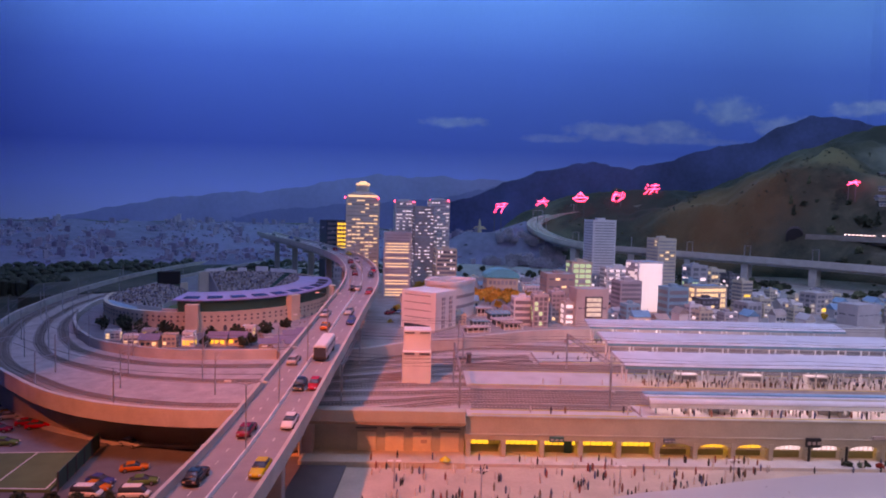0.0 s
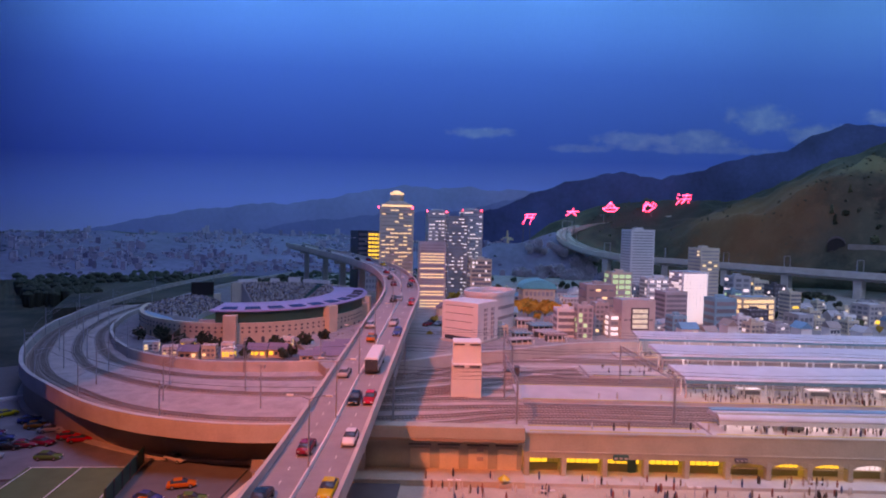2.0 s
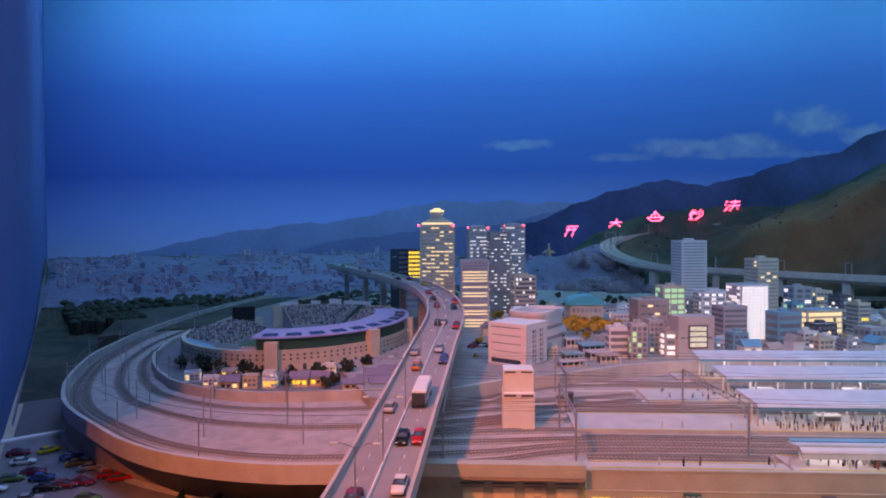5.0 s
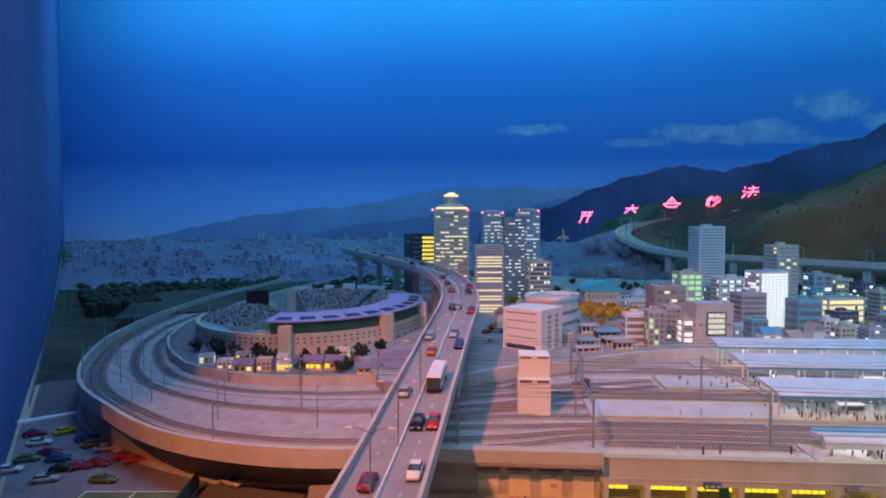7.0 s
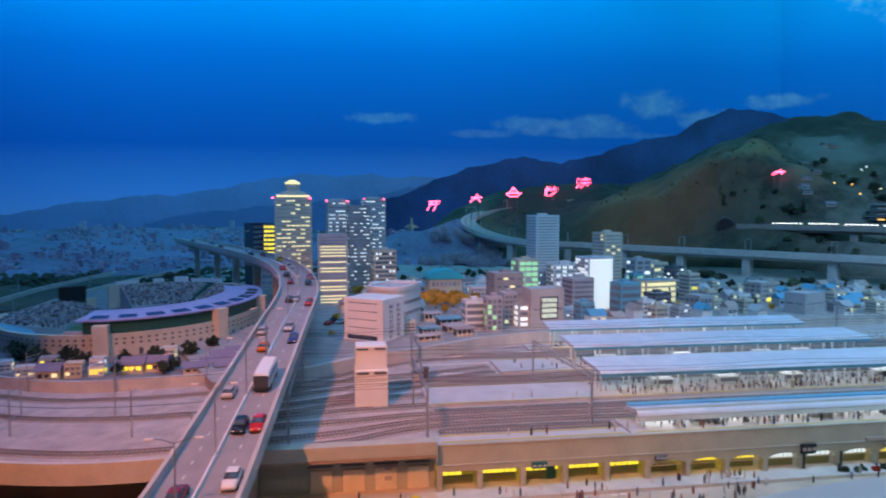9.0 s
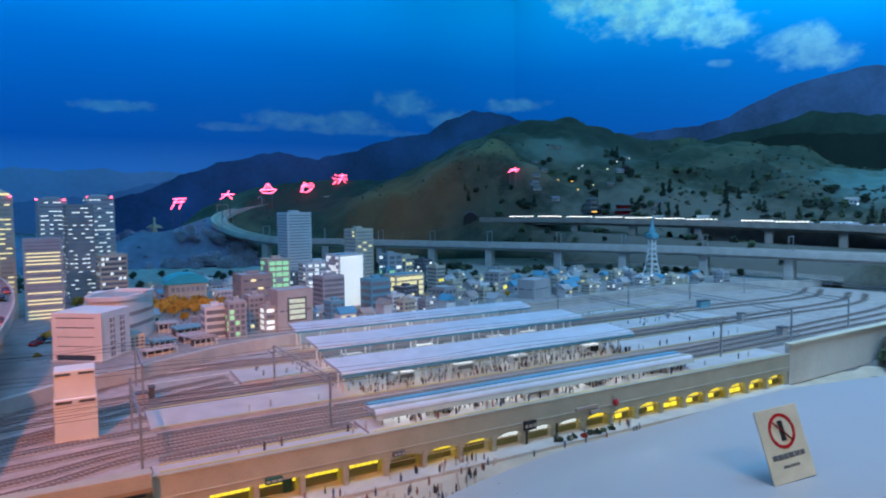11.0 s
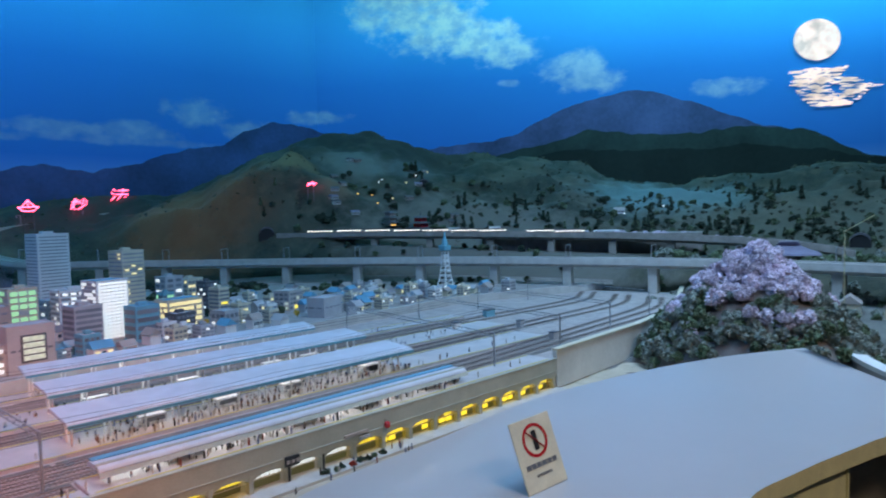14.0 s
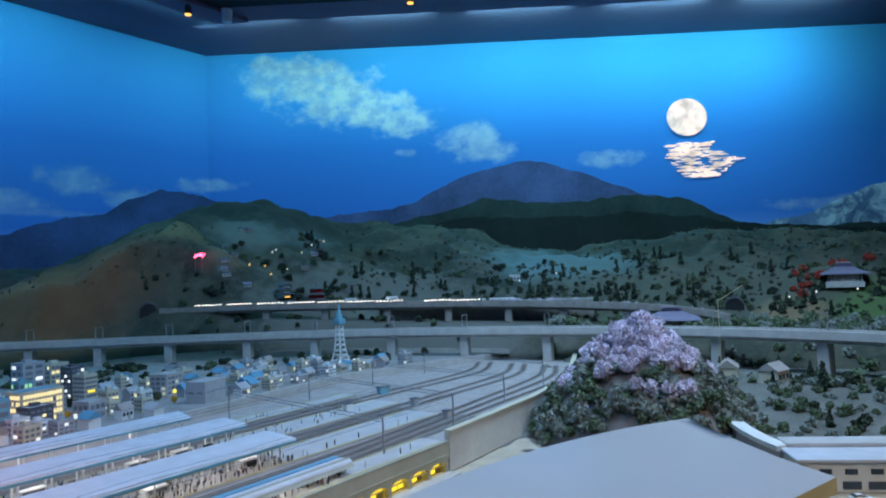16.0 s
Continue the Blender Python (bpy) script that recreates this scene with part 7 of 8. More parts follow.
TORII = (((-0.5, 0.9), (0.5, 0.95)), ((-0.42, 0.62), (0.46, 0.66)), ((-0.2, 0.9), (-0.36, 0.0)), ((0.24, 0.92), (0.26, 0.0)))
DAI = (((-0.5, 0.55), (0.5, 0.6)), ((0.0, 1.0), (-0.04, 0.55)), ((-0.04, 0.55), (-0.45, 0.0)), ((0.0, 0.55), (0.48, 0.02)))
BOAT = (((-0.62, 0.32), (0.62, 0.36)), ((-0.62, 0.32), (-0.3, 0.0)), ((-0.3, 0.0), (0.32, 0.0)), ((0.32, 0.0), (0.62, 0.36)), ((0.0, 0.34), (0.0, 0.95)), ((0.0, 0.95), (-0.36, 0.38)), ((0.0, 0.95), (0.36, 0.4)))
MYO = (((-0.4, 1.0), (-0.5, 0.4)), ((-0.5, 0.4), (-0.18, 0.0)), ((-0.2, 0.95), (-0.5, 0.05)), ((-0.58, 0.66), (-0.08, 0.7)), ((0.2, 1.0), (0.2, 0.45)), ((0.02, 0.82), (-0.02, 0.52)), ((0.38, 0.85), (0.48, 0.6)), ((0.48, 0.5), (-0.02, 0.0)))
HO = (((-0.5, 0.92), (-0.36, 0.8)), ((-0.56, 0.62), (-0.42, 0.52)), ((-0.52, 0.02), (-0.3, 0.36)), ((-0.2, 0.8), (0.46, 0.84)), ((0.12, 1.0), (0.12, 0.5)), ((-0.28, 0.5), (0.52, 0.52)), ((0.1, 0.5), (-0.14, 0.08)), ((-0.14, 0.08), (0.46, 0.14)), ((0.3, 0.34), (0.5, 0.04)))
GATE, GLYPH, SHIP = "glowing red gate-shaped neon sign on the hill", "glowing red neon character on the dark hill", "glowing red boat-shaped neon sign on the hill"
for lab, lines, az, d, z, wide, high, lean in ((GATE, TORII, 5.85, 5.68, 0.528, 0.098, 0.092, 0.35), (GLYPH, DAI, 9.75, 5.72, 0.606, 0.102, 0.072, 0.25), (SHIP, BOAT, 13.2, 5.95, 0.660, 0.112, 0.090, 0.0), (GLYPH, MYO, 16.4, 6.1, 0.666, 0.104, 0.094, 0.25), (GLYPH, HO, 19.25, 6.3, 0.742, 0.122, 0.108, 0.15),
                                               ("small glowing red neon character lying on the hillside", DAI, 34.25, 5.12, ground_z(*polar(34.25, 5.2)[:2]) - 0.005, 0.07, 0.035, 0.3)):
    p = polar(az, d, z)
    strokes(lab, lines, pose(p.x, p.y, z, -8, 0, -az), wide, high, lean)
# small sun-tower statue, its orange light put into the colour
sv = thing("tower_statue", "small winged tower sculpture with orange light put into its colour, on open ground", "sculpture", pose(0.465, 5.0, ground_z(0.465, 5.0) - 0.012) @ Matrix.Scale(0.80, 4))
part("tower_sculpture", Bag().tube(0, 0, -0.02, 0.20, 0.040, 0.010, 12).tube(0, 0, 0.20, 0.225, 0.014, 0.006, 10).prism([(-0.085, -0.008), (0.0, -0.016), (0.085, -0.008), (0.085, 0.008), (0, 0.016), (-0.085, 0.008)], 0.105, 0.140, scale=0.55).mesh("tower_sculpture", "orange_light_tint"), sv)
# lattice tower in the town
bt = thing("observation_tower", "slender pale blue lattice observation tower with a lit base", "tower", pose(2.745, 1.468, 0.106))
part("base", soften(Bag().box(-0.06, -0.06, 0, 0.06, 0.06, 0.028).mesh("base", "grey"), 0.002), bt)
legs = Bag()
prof = ((0.028, 0.034), (0.09, 0.022), (0.16, 0.016), (0.235, 0.013))
for sx in (-1, 1):
    for sy in (-1, 1):
        for (z0, r0), (z1, r1) in zip(prof, prof[1:]):
            legs.bar((sx * r0, sy * r0, z0), (sx * r1, sy * r1, z1), 0.006)
for k in range(14):
    z = 0.035 + k * 0.0145
    r = lerp(z, prof)
    for a, b in (((-r, -r), (r, -r)), ((r, -r), (r, r)), ((r, r), (-r, r)), ((-r, r), (-r, -r))):
        legs.bar((*a, z), (*b, z + (0.0145 if k % 2 else 0)), 0.003)
part("lattice", legs.mesh("lattice", "white"), bt, "pale steel lattice")
part("deck_cabin", soften(Bag().box(-0.026, -0.026, 0.235, 0.026, 0.026, 0.265).mesh("deck_cabin", "canopy_blue"), 0.003), bt)
part("spire", Bag().tube(0, 0, 0.265, 0.30, 0.020, 0.012, 10).tube(0, 0, 0.30, 0.345, 0.010, 0.002, 8).mesh("spire", "canopy_blue"), bt)
for sx, sy in ((-1, -1), (1, -1), (0, -1.15)):
    part("base_light", Bag().tube(sx * 0.055, sy * 0.055, 0.026, 0.036, 0.008, 0.006, 8).mesh("base_light", "lit_white"), bt)


# pagodas, temple, hill village
def pagoda(x, y, z, mat, label, s=1.0):
    t = thing("pagoda", label, "pagoda", pose(x, y, z) @ Matrix.Scale(s, 4))
    for i in range(3):
        w, zz = 0.045 - 0.006 * i, i * 0.042
        part("storey", Bag().box(-w, -w, zz, w, w, zz + 0.026).mesh("storey", mat), t)
        part("roof", Bag().prism([(-w * 1.6, -w * 1.6), (w * 1.6, -w * 1.6), (w * 1.6, w * 1.6), (-w * 1.6, w * 1.6)], zz + 0.026, zz + 0.041, scale=0.5).mesh("roof", "dark_grey"), t)
    part("finial", Bag().tube(0, 0, 0.125, 0.165, 0.004, 0.001, 6).mesh("finial", "dark_metal"), t)
    part("lantern_glow", Bag().box(-0.035, -0.0455, 0.003, 0.035, -0.044, 0.012).mesh("lantern_glow", "lit_orange"), t)


q = polar(43.6, 5.0)
pagoda(q.x, q.y, settle(q.x, q.y) + 0.005, "paint_red", "red three-storey pagoda with grey roofs")
q = polar(41.0, 5.04)
pagoda(q.x, q.y, settle(q.x, q.y) + 0.01, "brown", "dark wooden three-storey pagoda", 0.9)
def temple(x, y, z, turn, w, d, h, label):
    """A wooden hall on columns under a broad curved hip roof."""
    t = thing("temple", label, "temple", pose(x, y, z, 0, 0, turn), "temples")
    part("plinth", soften(Bag().box(-w * 0.56, -d * 0.58, -0.03, w * 0.56, d * 0.58, 0.008).mesh("plinth", "concrete"), 0.002), t)
    part("wall", Bag().box(-w * 0.42, -d * 0.40, 0.008, w * 0.42, d * 0.40, h).mesh("wall", "brown"), t)
    for i in range(7):
        part("column", Bag().tube(-w * 0.48 + w * 0.96 * i / 6, -d * 0.5, 0.008, h, 0.0042, 0.0042, 8).mesh("column", "brick"), t)
    g = Bag()
    rings = [(0.72, h - 0.004), (0.70, h + 0.004), (0.50, h + 0.020), (0.30, h + 0.044), (0.22, h + 0.066)]
    v = []
    for k, zz in rings:
        u = 0.72 - k
        v += [(sx * w * (k - u * 0.05), sy * d * (k - u * 0.75 + 0.02), zz) for sx, sy in ((-1, -1), (1, -1), (1, 1), (-1, 1))]
    g.add(v, [(4 * i + j, 4 * i + (j + 1) % 4, 4 * i + 4 + (j + 1) % 4, 4 * i + 4 + j) for i in range(len(rings) - 1) for j in range(4)] + [(3, 2, 1, 0), tuple(4 * len(rings) - 4 + j for j in range(4))])
    part("roof", g.mesh("roof", "purple_tile"), t, "purple-grey tiled hip roof")
    part("ridge", soften(Bag().box(-w * 0.22, -0.006, h + 0.062, w * 0.22, 0.006, h + 0.074).mesh("ridge", "tile_roof"), 0.002), t)
    return t


q = polar(85.2, 5.12)
temple(q.x, q.y, settle(q.x, q.y) + 0.02, -82, 0.19, 0.14, 0.06, "wooden temple hall with a broad purple-grey roof among red trees")
for i in range(20):
    a, d = (rnd.gauss(82.7, 0.55), rnd.uniform(4.95, 5.25)) if i < 11 else (rnd.uniform(84.5, 90), rnd.uniform(5.3, 5.5))
    q = polar(a, d)
    tree("red", q.x, q.y, settle(q.x, q.y), rnd.uniform(1.0, 1.9))
for i in range(13):
    q = polar(rnd.uniform(36, 47), rnd.uniform(5.05, 5.9))
    house(q.x, q.y, 0.06, 0.045, 0.022, rnd.choice(("brown", "brick", "brown")), rnd.choice(("dark_grey", "dark_grey", "purple_tile")), "small hillside village house", rnd.uniform(-40, 10), "lit_warm", 0.08, i, settle(q.x, q.y) - 0.008, "hillside houses")
arc = [49 + 18 * i / 12 for i in range(13)]
slab("yard_deck", [tuple(polar(a, 4.64)[:2]) for a in arc] + [tuple(polar(a, 5.0)[:2]) for a in arc[::-1]], 0.2, 0.386, "concrete_dimmed", "grey railway yard beside the far viaduct", "rail yard")
yard_car = soften(Bag().box(-0.09, -0.014, 0.003, 0.09, 0.014, 0.027).mesh("body", "white"), 0.005)
for az, d in ((51.4, 4.70), (53.8, 4.70), (56.2, 4.70), (52.2, 4.80), (54.6, 4.80), (59.5, 4.74)):
    q = polar(az, d)
    yc = thing("yard_train", "white railway carriage parked in the yard by the hills", "train car", pose(q.x, q.y, 0.386, 0, 0, -az), "parked yard carriages")
    part("body", yard_car, yc)
    for j in range(6):
        part("window", pane(0.016, 0.006, "glass_dark"), yc, at=pose(-0.07 + j * 0.028, -0.0142, 0.017))
q = polar(50.0, 4.86)
building(q.x, q.y, 0.085, 0.06, 0.062, "white", "white flat-roofed yard building at the foot of the hills", -49, "lit_white", 0.2, 3, 2, base=0.386, seed=91, tank=False)
for az, d, lab in ((46.5, 5.0, "small white hillside building"), (55.5, 4.98, "pale low station house by the far viaduct"), (57.5, 5.0, "pale low station house by the far viaduct"), (60.5, 5.4, "pale farmhouse with a pink roof")):
    q = polar(az, d)
    house(q.x, q.y, 0.08, 0.05, 0.030, "pale_grey", "brick" if az > 60 else "grey", lab, -az, "lit_white", 0.2, 5, settle(q.x, q.y) - 0.008, "hillside houses")
# small lamps along the hill paths
for az, d, mat in ((40.3, 5.56, "lit_white"), (40.0, 5.55, "lit_white"), (39.4, 5.36, "lit_orange"), (39.9, 5.22, "lit_orange"), (41.2, 5.33, "lit_warm"), (42.4, 5.52, "lit_warm"), (43.2, 5.70, "lit_white"), (38.2, 5.25, "lit_orange"), (58.5, 5.3, "lit_white"), (60.9, 5.25, "lit_white"), (64.0, 5.4, "lit_white"), (81.6, 5.0, "lit_white"), (83.4, 5.02, "lit_white"), (86.0, 5.05, "lit_white")):
    q = polar(az, d)
    lp_ = thing("path_lamp", "small glowing lamp on a thin post on the hillside", "lamp", pose(q.x, q.y, settle(q.x, q.y)), "hillside lamps")
    part("post", Bag().tube(0, 0, 0, 0.030, 0.0016, 0.0014, 6).mesh("post", "dark_metal"), lp_)
    part("globe", Bag().tube(0, 0, 0.030, 0.036, 0.004, 0.006, 8).tube(0, 0, 0.036, 0.042, 0.006, 0.003, 8).mesh("globe", mat), lp_)
# tunnel mouths
for az, d, s in ((43.9, 5.55, 1.0), (77.8, 4.95, 1.3), (30.5, 4.98, 1.2)):
    q = polar(az, d)
    z = settle(q.x, q.y) - 0.02
    tn = thing("tunnel_portal", "dark stone tunnel mouth in the hillside", "tunnel", pose(q.x, q.y, z, 0, 0, -az) @ Matrix.Scale(s, 4))
    ringt = [(0.045 * math.cos(math.pi * i / 12), 0.04 + 0.045 * math.sin(math.pi * i / 12)) for i in range(13)]
    ringt = [(0.045, 0.0)] + ringt + [(-0.045, 0.0)]
    k = len(ringt)
    part("opening", Bag().add([(x, -0.004, zz) for x, zz in ringt] + [(x, 0.05, zz) for x, zz in ringt], [tuple(range(k)), tuple(range(2 * k - 1, k - 1, -1))] + [(i, (i + 1) % k, k + (i + 1) % k, k + i) for i in range(k)]).mesh("opening", "black"), tn)
    part("surround", Bag().sweep([Vector((x, 0, zz)) for x, zz in ringt], [(-0.012, -0.006), (0.012, -0.006), (0.012, 0.006), (-0.012, 0.006)]).mesh("surround", "dark_grey"), tn)
# hill woods, joined
woods_bags = {"leaf_dark": Bag(), "leaf_green": Bag(), "blossom": Bag()}
TEMPLATES = {k: crown_mesh(k, 0.018, 0.036, 46, 77, leaf=0.0075) for k in woods_bags}
CONE = crown_mesh("leaf_dark", 0.013, 0.060, 60, 78, leaf=0.006, shape="cone")


def scatter(mat, q, scale, cone=False, base=-1.0):
    me = CONE if cone else TEMPLATES[mat]
    m = pose(q.x, q.y, max(settle(q.x, q.y), base, 0.10 if 17 < math.degrees(math.atan2(q.x, q.y + 1.2)) < 56 else -1) - 0.002, 0, 0, rnd.uniform(0, 360)) @ Matrix.Scale(scale, 4)
    woods_bags[mat].add([v.co for v in me.vertices], [tuple(p.vertices) for p in me.polygons], m)


for _ in range(150):
    q = polar(rnd.uniform(44, 92), rnd.uniform(4.95, 5.75))
    mat = rnd.choice(("leaf_dark", "leaf_green", "leaf_dark"))
    scatter(mat, q, rnd.uniform(0.9, 2.0), mat == "leaf_dark" and rnd.random() < 0.35)
for _ in range(210):
    q = polar(rnd.uniform(52, 92), rnd.uniform(4.86, 5.2))
    scatter(rnd.choice(("leaf_dark", "leaf_dark", "leaf_green")), q, rnd.uniform(0.7, 1.7), rnd.random() < 0.2)
for _ in range(110):
    q = polar(rnd.uniform(17, 56), rnd.uniform(3.95, 4.75))
    if all(math.hypot(q.x - p.x, q.y - p.y) > 0.09 for p in near_path):
        scatter(rnd.choice(("leaf_dark", "leaf_dark", "leaf_green")), Vector((q.x, q.y, 0)), rnd.uniform(0.8, 1.7))
for _ in range(44):
    az = rnd.uniform(57, 76)
    scatter("blossom", polar(az, rnd.uniform(4.64, 4.80)), rnd.uniform(0.8, 1.2), base=lerp(az, ((57, 0.384), (66, 0.36), (76, 0.27))))
for az0, d0, n, far_side in ((37.4, 5.62, 4, False), (38.6, 5.45, 5, False), (40.5, 5.42, 6, False), (42.6, 5.80, 9, True), (44.0, 5.55, 8, True), (45.2, 5.2, 7, False), (41.5, 5.10, 6, False), (35.5, 5.0, 6, True), (34.2, 4.98, 5, True), (30.5, 5.1, 4, True), (69.8, 6.0, 7, False)):
    for _ in range(n):
        q = polar(az0 + rnd.gauss(0, 0.5), d0 + rnd.gauss(0, 0.07))
        scatter(rnd.choice(("leaf_dark", "leaf_dark", "leaf_green")), q, rnd.uniform(0.9, 1.9), far_side and rnd.random() < 0.3)
for az0, n in ((46.6, 3), (61.8, 3), (67.5, 5)):
    for i in range(n):
        scatter("leaf_dark", polar(az0 + i * 0.7, 5.05), rnd.uniform(1.6, 2.1), True)
for mat, bag in woods_bags.items():
    tagged(new("hill_woods", bag.mesh("hill_woods", mat)), {"leaf_dark": "dark green trees scattered over the hills", "leaf_green": "green leafy trees scattered over the hills", "blossom": "pale blossom trees along the far viaduct"}[mat], "woods", kind="stuff")
scrub = Bag()
tufts = [crown_mesh("leaf_dark", 0.018, 0.022, 12, 400 + k, leaf=0.0085) for k in range(4)]
tufts = [([v.co.copy() for v in me.vertices], [tuple(p.vertices) for p in me.polygons]) for me in tufts]
for _ in range(2600):
    az, d = rnd.uniform(10, 96), rnd.uniform(4.9, 6.6)
    q = polar(az, d)
    if noise.noise(Vector((q.x * 1.6, q.y * 1.6, 5))) < (0.12 if az < 46 else -0.15) or d > wall_point(az, 0.12)[1]:
        continue
    v, f = rnd.choice(tufts)
    scrub.add(v, f, pose(q.x, q.y, ground_z(q.x, q.y) - 0.006, 0, 0, rnd.uniform(0, 360)) @ Matrix.Scale(rnd.uniform(0.3, 0.85) * (1.3 if az > 48 else 1.0), 4))
ms = material("scrub_mix", (0.075, 0.085, 0.06), 0.95, grain=0.5, size=50, stain=0.4, bump=0.5)
tagged(new("hill_scrub", scrub.mesh("hill_scrub", ms)), "low dark green scrub covering the hills", "scrub", kind="stuff")

# far town and tree line before the painted wall on the left
g = Bag()
vs = []
for i in range(61):
    for k in range(13):
        az = -42 + (46 + 9.5 * (1 - k / 12) ** 0.8 + 0.9 * math.sin(k * 1.9)) * i / 60
        reach = wall_point(az, 0.075)[1]
        q = polar(az, min(4.95, reach - 0.05) + (reach - min(4.95, reach - 0.05)) * k / 12)
        vs.append((q.x, q.y, ground_z(q.x, q.y) + 0.006))
g.add(vs, [(i * 13 + k, (i + 1) * 13 + k, (i + 1) * 13 + k + 1, i * 13 + k + 1) for i in range(60) for k in range(12)])
structure("far_plain", g.mesh("far_plain", "far_plain", True), "haze-tinted blue-grey plain of the distant town", "ground")
far = Bag()
for _ in range(2600):
    az = rnd.uniform(-36, 4)
    reach = wall_point(az, 0.09)[1]
    d = 5.05 + 1.35 * rnd.random() ** 0.9
    if d > reach or noise.noise(Vector((az * 0.30, d * 5, 2))) < -0.05:
        continue
    q = polar(az, d)
    w, h = rnd.uniform(0.012, 0.034), rnd.uniform(0.006, 0.020)
    if rnd.random() < 0.10:
        w, h = rnd.uniform(0.022, 0.042), rnd.uniform(0.030, 0.060)
    z = ground_z(q.x, q.y) + 0.005
    far.box(-w / 2, -w * 0.3, -0.02, w / 2, w * 0.3, h, pose(q.x, q.y, z, 0, 0, -az + rnd.choice((0, 20, -25))))
# block colours are washed out to carry the distant haze
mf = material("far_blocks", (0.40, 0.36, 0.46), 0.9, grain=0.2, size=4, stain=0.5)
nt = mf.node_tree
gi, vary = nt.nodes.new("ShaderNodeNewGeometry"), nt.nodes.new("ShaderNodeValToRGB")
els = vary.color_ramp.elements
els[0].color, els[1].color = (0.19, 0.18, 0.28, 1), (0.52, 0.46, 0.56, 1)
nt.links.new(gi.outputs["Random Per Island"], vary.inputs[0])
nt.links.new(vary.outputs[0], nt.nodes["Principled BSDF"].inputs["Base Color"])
tagged(new("distant_town", far.mesh("distant_town", mf)), "many small haze-tinted blue-grey blocks of the distant town", "town", kind="stuff")
patch = Bag()
for _ in range(800):
    az = rnd.uniform(-39, 3)
    d = rnd.uniform(5.0, 6.2)
    if d > wall_point(az, 0.09)[1] or noise.noise(Vector((az * 0.16, d * 3.2, 7))) < 0.06:
        continue
    q = polar(az, d)
    z, s = ground_z(q.x, q.y), rnd.uniform(0.006, 0.014)
    patch.tube(q.x, q.y, z, z + s * 1.1, s * 1.4, s * 0.4, 6)
# dull blue of the far woods has the haze painted in
tagged(new("distant_woods", patch.mesh("distant_woods", material("far_woods", (0.06, 0.065, 0.095), 0.95, grain=0.3, size=20))), "dark haze-tinted patches of woods in the distant town", "woods", kind="stuff")
woods = Bag()
loop_line = between(0.5)


def off_loop(q, gap=0.27):
    return all(math.hypot(q.x - p.x, q.y - p.y) > gap for p in loop_line)


for _ in range(2300):
    az, d = rnd.uniform(-36, -3), rnd.uniform(4.0, 5.2)
    if d > wall_point(az, 0.1)[1]:
        continue
    q = polar(az, d)
    if az > -31 and d < 4.6 and az < -26:
        continue
    if not off_loop(q):
        continue
    s = rnd.uniform(0.012, 0.034)
    h = 0.085 + s * rnd.uniform(0.2, 1.5) * (1.0 + 0.8 * noise.noise(Vector((az * 0.5, d * 2, 3))))
    woods.tube(q.x, q.y, 0.0, h - s * 0.5, s * 0.5, s * 0.9, 7).tube(q.x, q.y, h - s * 0.5, h, s * 0.9, s * 0.25, 7)
tagged(new("tree_belt", woods.mesh("tree_belt", "leaf_dark")), "dark tree belt behind the railway loop", "woods", kind="stuff")
slab("far_ground", [(-4.6, 5.2), (-2.2, 2.2), (-1.95, 1.6), (-1.2, 2.4), (-0.9, 3.5), (0.0, 4.0), (1.0, 3.9), (1.2, 5.2)], 0.0, 0.088, "hillside", "dark ground behind the railway loop", "ground")

# ---- left foreground: car park, pitch ----
slab("left_ground", [(-0.62, -0.30), (-0.42, 0.3), (-0.9, 0.9), (-1.75, 1.7), (-2.25, 1.62), (-1.20, -0.02), (-1.12, -0.30)], FLOOR, GZ - 0.0036, "asphalt", "dark ground around the car park", "ground")
slab("car_park", [(-1.35, 0.55), (-1.50, 0.42), (-1.17, -0.08), (-1.10, -0.10), (-0.87, -0.02), (-0.79, 0.075), (-0.95, 0.16), (-1.15, 0.33)], GZ - 0.0041, GZ + 0.0005, "lot_ground", "blue-grey asphalt car park", "car park")
slab("car_lot", [(-0.79, 0.06), (-0.74, -0.235), (-0.60, -0.235), (-0.585, 0.0)], GZ - 0.0041, GZ + 0.0004, "asphalt", "asphalt parking bay beside the pitch", "car park")
slab("sports_pitch", [(-1.02, -0.20), (-0.80, -0.20), (-0.83, 0.0), (-1.04, -0.02)], GZ - 0.0041, GZ + 0.0012, "field_green", "small green sports pitch with white lines", "pitch")
for i, (a, b) in enumerate((((-1.02, -0.195), (-1.03, -0.02)), ((-0.915, -0.195), (-0.93, -0.01)), ((-0.81, -0.195), (-0.835, -0.005)), ((-1.02, -0.195), (-0.81, -0.195)), ((-1.035, -0.02), (-0.835, -0.005)))):
    structure("pitch_line", Bag().bar((*a, GZ + 0.0016), (*b, GZ + 0.0016), 0.0025, 0.0005).mesh("pitch_line", "line_white"), "white pitch marking", "marking")
fence = thing("pitch_fence", "dark green mesh fence along the sports pitch", "fence")
part("mesh_panel", Bag().add([(-0.785, -0.20, GZ), (-0.815, 0.02, GZ), (-0.815, 0.02, GZ + 0.035), (-0.785, -0.20, GZ + 0.035), (-0.787, -0.20, GZ), (-0.817, 0.02, GZ), (-0.817, 0.02, GZ + 0.035), (-0.787, -0.20, GZ + 0.035)], [(0, 1, 2, 3), (7, 6, 5, 4), (3, 2, 6, 7), (0, 3, 7, 4), (1, 5, 6, 2)]).mesh("mesh_panel", "green_panel"), fence)
for i in range(6):
    part("post", Bag().tube(-0.784 - 0.006 * i, -0.20 + 0.044 * i, GZ, GZ + 0.038, 0.0014, 0.0014, 6).mesh("post", "dark_metal"), fence)
